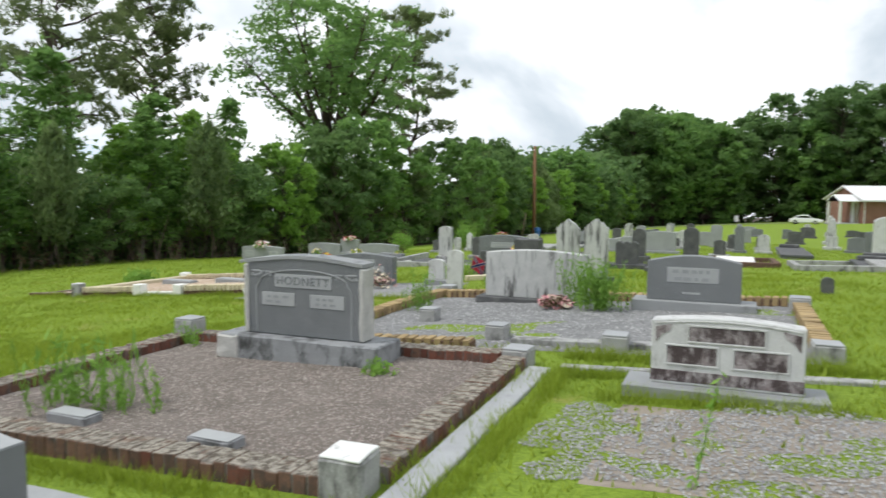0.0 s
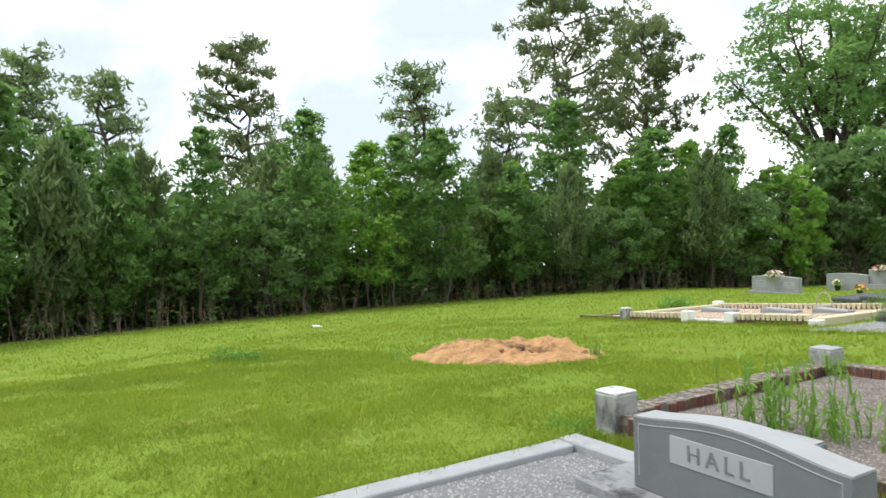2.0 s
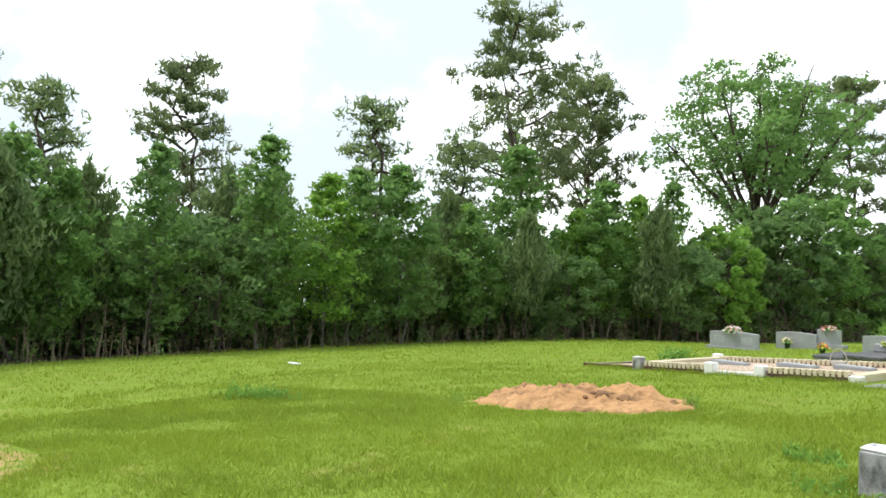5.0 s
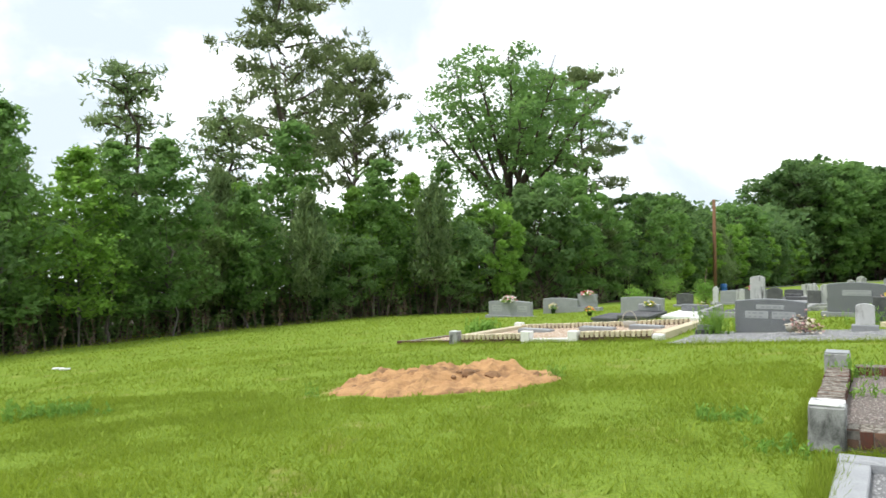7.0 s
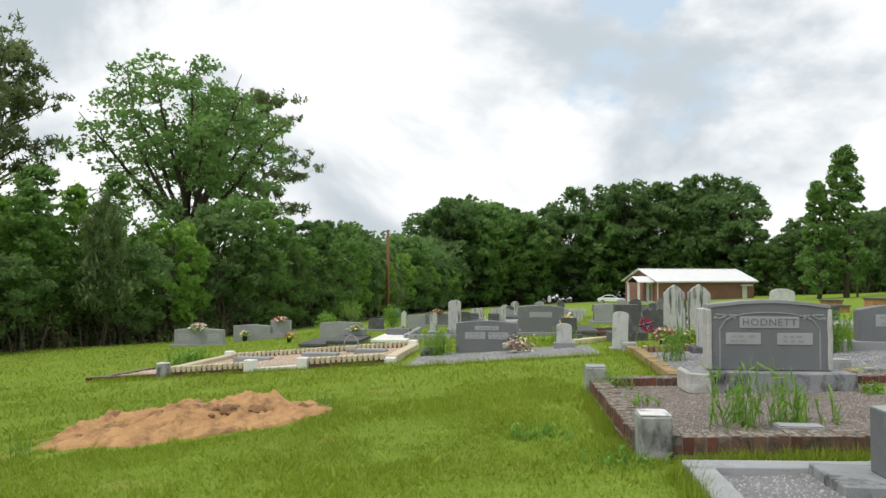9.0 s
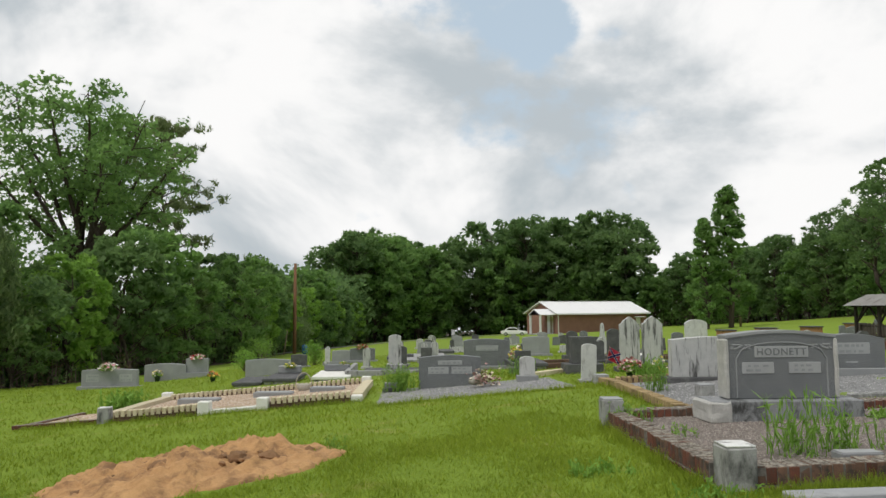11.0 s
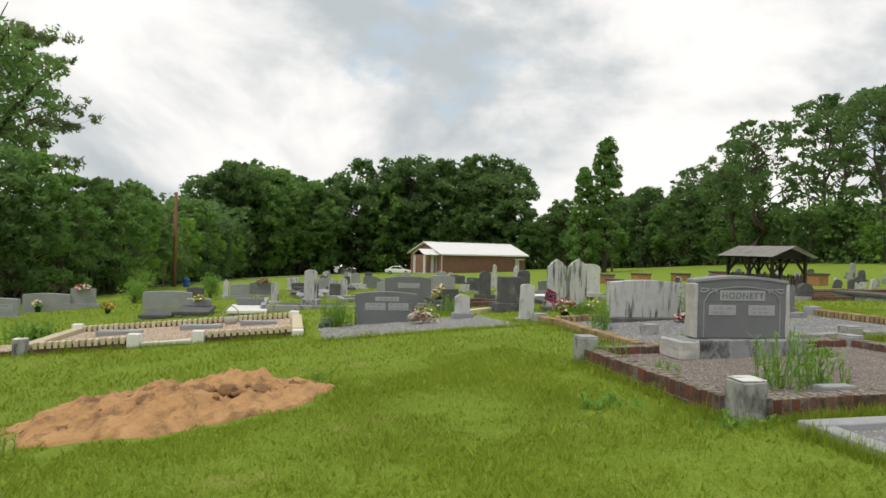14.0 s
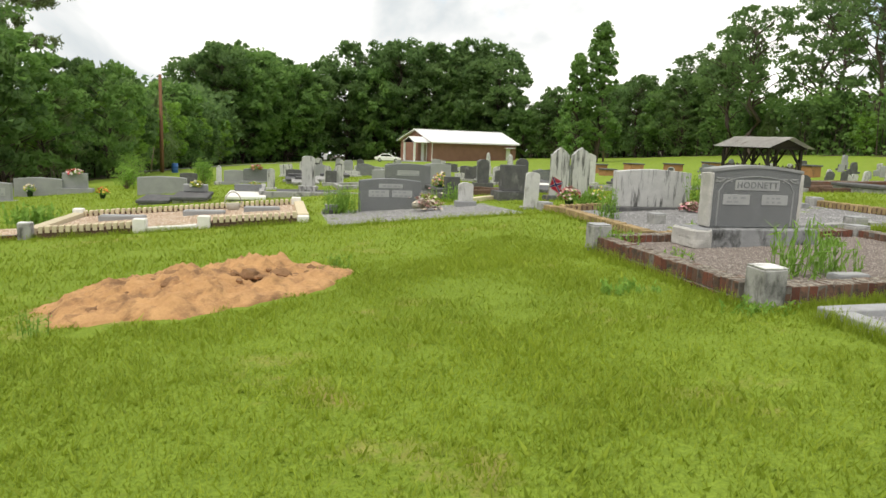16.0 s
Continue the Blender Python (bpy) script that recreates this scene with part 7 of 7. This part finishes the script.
def shrub(u, v, h, w, seed):
    rl = np.random.default_rng(seed)
    rs = random.Random(seed)
    g = thing("shrub", spot(u, v), "small bright green shrub between headstones", "shrub")
    tv, tf = [], []
    cs = []
    for k in range(26):
        a = rs.uniform(0, 6.28)
        c = Vector((w * 0.36 * math.cos(a) * rs.random(), w * 0.36 * math.sin(a) * rs.random(), h * rs.uniform(0.25, 0.9)))
        tube([Vector((0, 0, -0.05)), c], [0.015, 0.006], 3, tv, tf)
        cs.append(rl.normal(size=(60, 3)) * w * 0.12 + np.array(c))
    part("twig", raw_mesh("twig", tv, tf), TWIG, g)
    part("leaves", raw_mesh("leaves", *leaf_quads(np.concatenate(cs), 0.085, rl)), LEAF_LIME, g)


shrub(-10.2, 29.0, 1.1, 1.3, 1)
shrub(-7.0, 29.5, 1.0, 1.2, 2)
shrub(-13.0, 46.0, 1.6, 2.4, 3)

for k, (x, y) in enumerate(((-17.0, 14.3), (-16.6, 14.0))):
    s = thing("paper_scrap", place(x, y, 0.02, 40 * k), "small white paper scrap lying on the lawn", "litter")
    part("sheet", rough_sides(box(-0.12, 0.12, -0.06, 0.06, 0.0, 0.03, 0.004), 0.015, k), TRIM_WHITE, s)

# ---- grass ----
KEEP_OUT = [(0.03, 3.72, 0.03, 3.1), (0.19, 3.7, -2.8, -0.30), (3.74, 3.96, -0.1, 2.8), (-2.9, 0.7, 7.0, 9.7), (-7.75, -3.1, 8.05, 11.4), (1.15, 5.85, 3.75, 7.05), (-9.3, -7.8, 8.4, 10.0), (4.5, 5.95, 2.1, 2.6)]


def grass(name, x0, x1, y0, y1, n, hmin, hmax, width, seed, label):
    """Single blades of lawn grass, thinner where the soil shows."""
    r = np.random.default_rng(seed)
    x, y = r.uniform(x0, x1, n), r.uniform(y0, y1, n)
    u, v = 0.922 * (x + 3.85) - 0.388 * (y - 4.62), 0.388 * (x + 3.85) + 0.922 * (y - 4.62)
    ok = np.ones(n, bool)
    for a, b, c, d in KEEP_OUT:
        ok &= ~((u > a) & (u < b) & (v > c) & (v < d))
    ca, sa = math.cos(math.radians(6)), math.sin(math.radians(6))
    px, py = (x + 7.0) * ca + (y - 8.22) * sa, -(x + 7.0) * sa + (y - 8.22) * ca
    ok &= (px / 1.5) ** 2 + (py / 0.92) ** 2 > 0.92 + 0.4 * np.sin(9 * px) * np.sin(7 * py)
    ok &= ~((((x + 11.9) / 2.3) ** 2 + ((y - 2.5) / 0.85) ** 2 < 1) & (r.random(n) < 0.8))
    ok &= ~((((x + 8.6) / 1.8) ** 2 + ((y - 0.8) / 0.75) ** 2 < 1) & (r.random(n) < 0.8))
    x, y, u, v = x[ok], y[ok], u[ok], v[ok]
    thin = np.array([noise.noise((a * 1.1, b * 1.1, 7)) + 0.5 * noise.noise((a * 4, b * 4, 2)) for a, b in zip(x, y)])
    soil = np.array([3.9 < a < 6.9 and 0.1 < b < 2.3 and side_mask(a, b) for a, b in zip(u, v)])
    ok = (r.random(len(x)) > np.clip(0.55 - 1.0 * (thin + 0.35), 0, 0.75)) & ~(soil & (r.random(len(x)) < 0.84))
    x, y, thin = x[ok], y[ok], thin[ok]
    m = len(x)
    z = np.array([ground_z(a, b) for a, b in zip(x, y)])
    h = r.uniform(hmin, hmax, m) * (1 + 0.5 * np.clip(thin, -0.6, 1.0))
    a = r.uniform(0, 2 * math.pi, m)
    w = width * r.uniform(0.6, 1.3, m)
    lean = r.normal(size=(m, 2)) * 0.55 * h[:, None]
    v0 = np.stack([x - np.cos(a) * w / 2, y - np.sin(a) * w / 2, z - 0.004], 1)
    v1 = np.stack([x + np.cos(a) * w / 2, y + np.sin(a) * w / 2, z - 0.004], 1)
    v2 = np.stack([x + lean[:, 0], y + lean[:, 1], z + h], 1)
    me = raw_mesh(name, np.stack([v0, v1, v2], 1).reshape(-1, 3), np.arange(3 * m).reshape(m, 3))
    me.materials.append(GRASS)
    tagged(new(name, me), label, "grass", kind="stuff")


grass("grass", -13.0, -2.5, 1.2, 9.0, 280000, 0.014, 0.042, 0.0095, 1, "short mown green lawn grass near the clay heap")
grass("grass", -15.0, 7.0, -0.5, 16.0, 150000, 0.022, 0.06, 0.014, 2, "mown green lawn grass between the plots")
grass("grass", -27.0, 18.0, 0.0, 40.0, 130000, 0.035, 0.08, 0.03, 3, "mown green lawn grass further off")


def edge_grass():
    """Longer grass left standing along the curbs and borders."""
    r = np.random.default_rng(21)
    pts = []
    for p, q, n in (((-0.06, 0.1), (-0.06, 3.0), 1500), ((0.1, -0.1), (3.6, -0.14), 2800), ((3.74, 0.2), (3.70, 2.7), 500), ((4.03, 0.0), (4.03, 2.7), 1500), ((0.21, -0.4), (0.21, -2.7), 2200), ((-7.6, 7.98), (-3.1, 7.98), 2400), ((-2.9, 6.68), (0.8, 6.8), 1900), ((4.4, 2.05), (6.0, 2.05), 900), ((0.2, 3.2), (3.6, 3.25), 1600), ((1.0, 3.4), (1.0, 7.3), 1200), ((3.9, 3.3), (6.3, 3.2), 2200), ((-9.4, 8.2), (-7.8, 8.05), 800), ((4.0, 2.6), (4.5, 2.7), 700)):
        f = r.random(n)
        o = r.normal(size=(n, 2)) * 0.05
        pts.append(np.stack([p[0] + (q[0] - p[0]) * f, p[1] + (q[1] - p[1]) * f], 1) + o)
    uvs = np.concatenate(pts)
    x, y = -3.85 + 0.922 * uvs[:, 0] + 0.388 * uvs[:, 1], 4.62 - 0.388 * uvs[:, 0] + 0.922 * uvs[:, 1]
    m = len(x)
    z = np.array([ground_z(a, b) for a, b in zip(x, y)])
    patch = np.array([noise.noise((a * 2, b * 2, 11)) for a, b in zip(x, y)])
    h = r.uniform(0.04, 0.13, m) * np.clip(0.9 + 1.1 * patch, 0.3, 1.8)
    a = r.uniform(0, 2 * math.pi, m)
    w = 0.009 * r.uniform(0.6, 1.3, m)
    lean = r.normal(size=(m, 2)) * 0.4 * h[:, None]
    v0 = np.stack([x - np.cos(a) * w / 2, y - np.sin(a) * w / 2, z - 0.01], 1)
    v1 = np.stack([x + np.cos(a) * w / 2, y + np.sin(a) * w / 2, z - 0.01], 1)
    v2 = np.stack([x + lean[:, 0], y + lean[:, 1], z + h], 1)
    me = raw_mesh("edge_grass", np.stack([v0, v1, v2], 1).reshape(-1, 3), np.arange(3 * m).reshape(m, 3))
    me.materials.append(GRASS)
    tagged(new("edge_grass", me), "longer green grass along the curbs and borders", "grass", kind="stuff")


edge_grass()
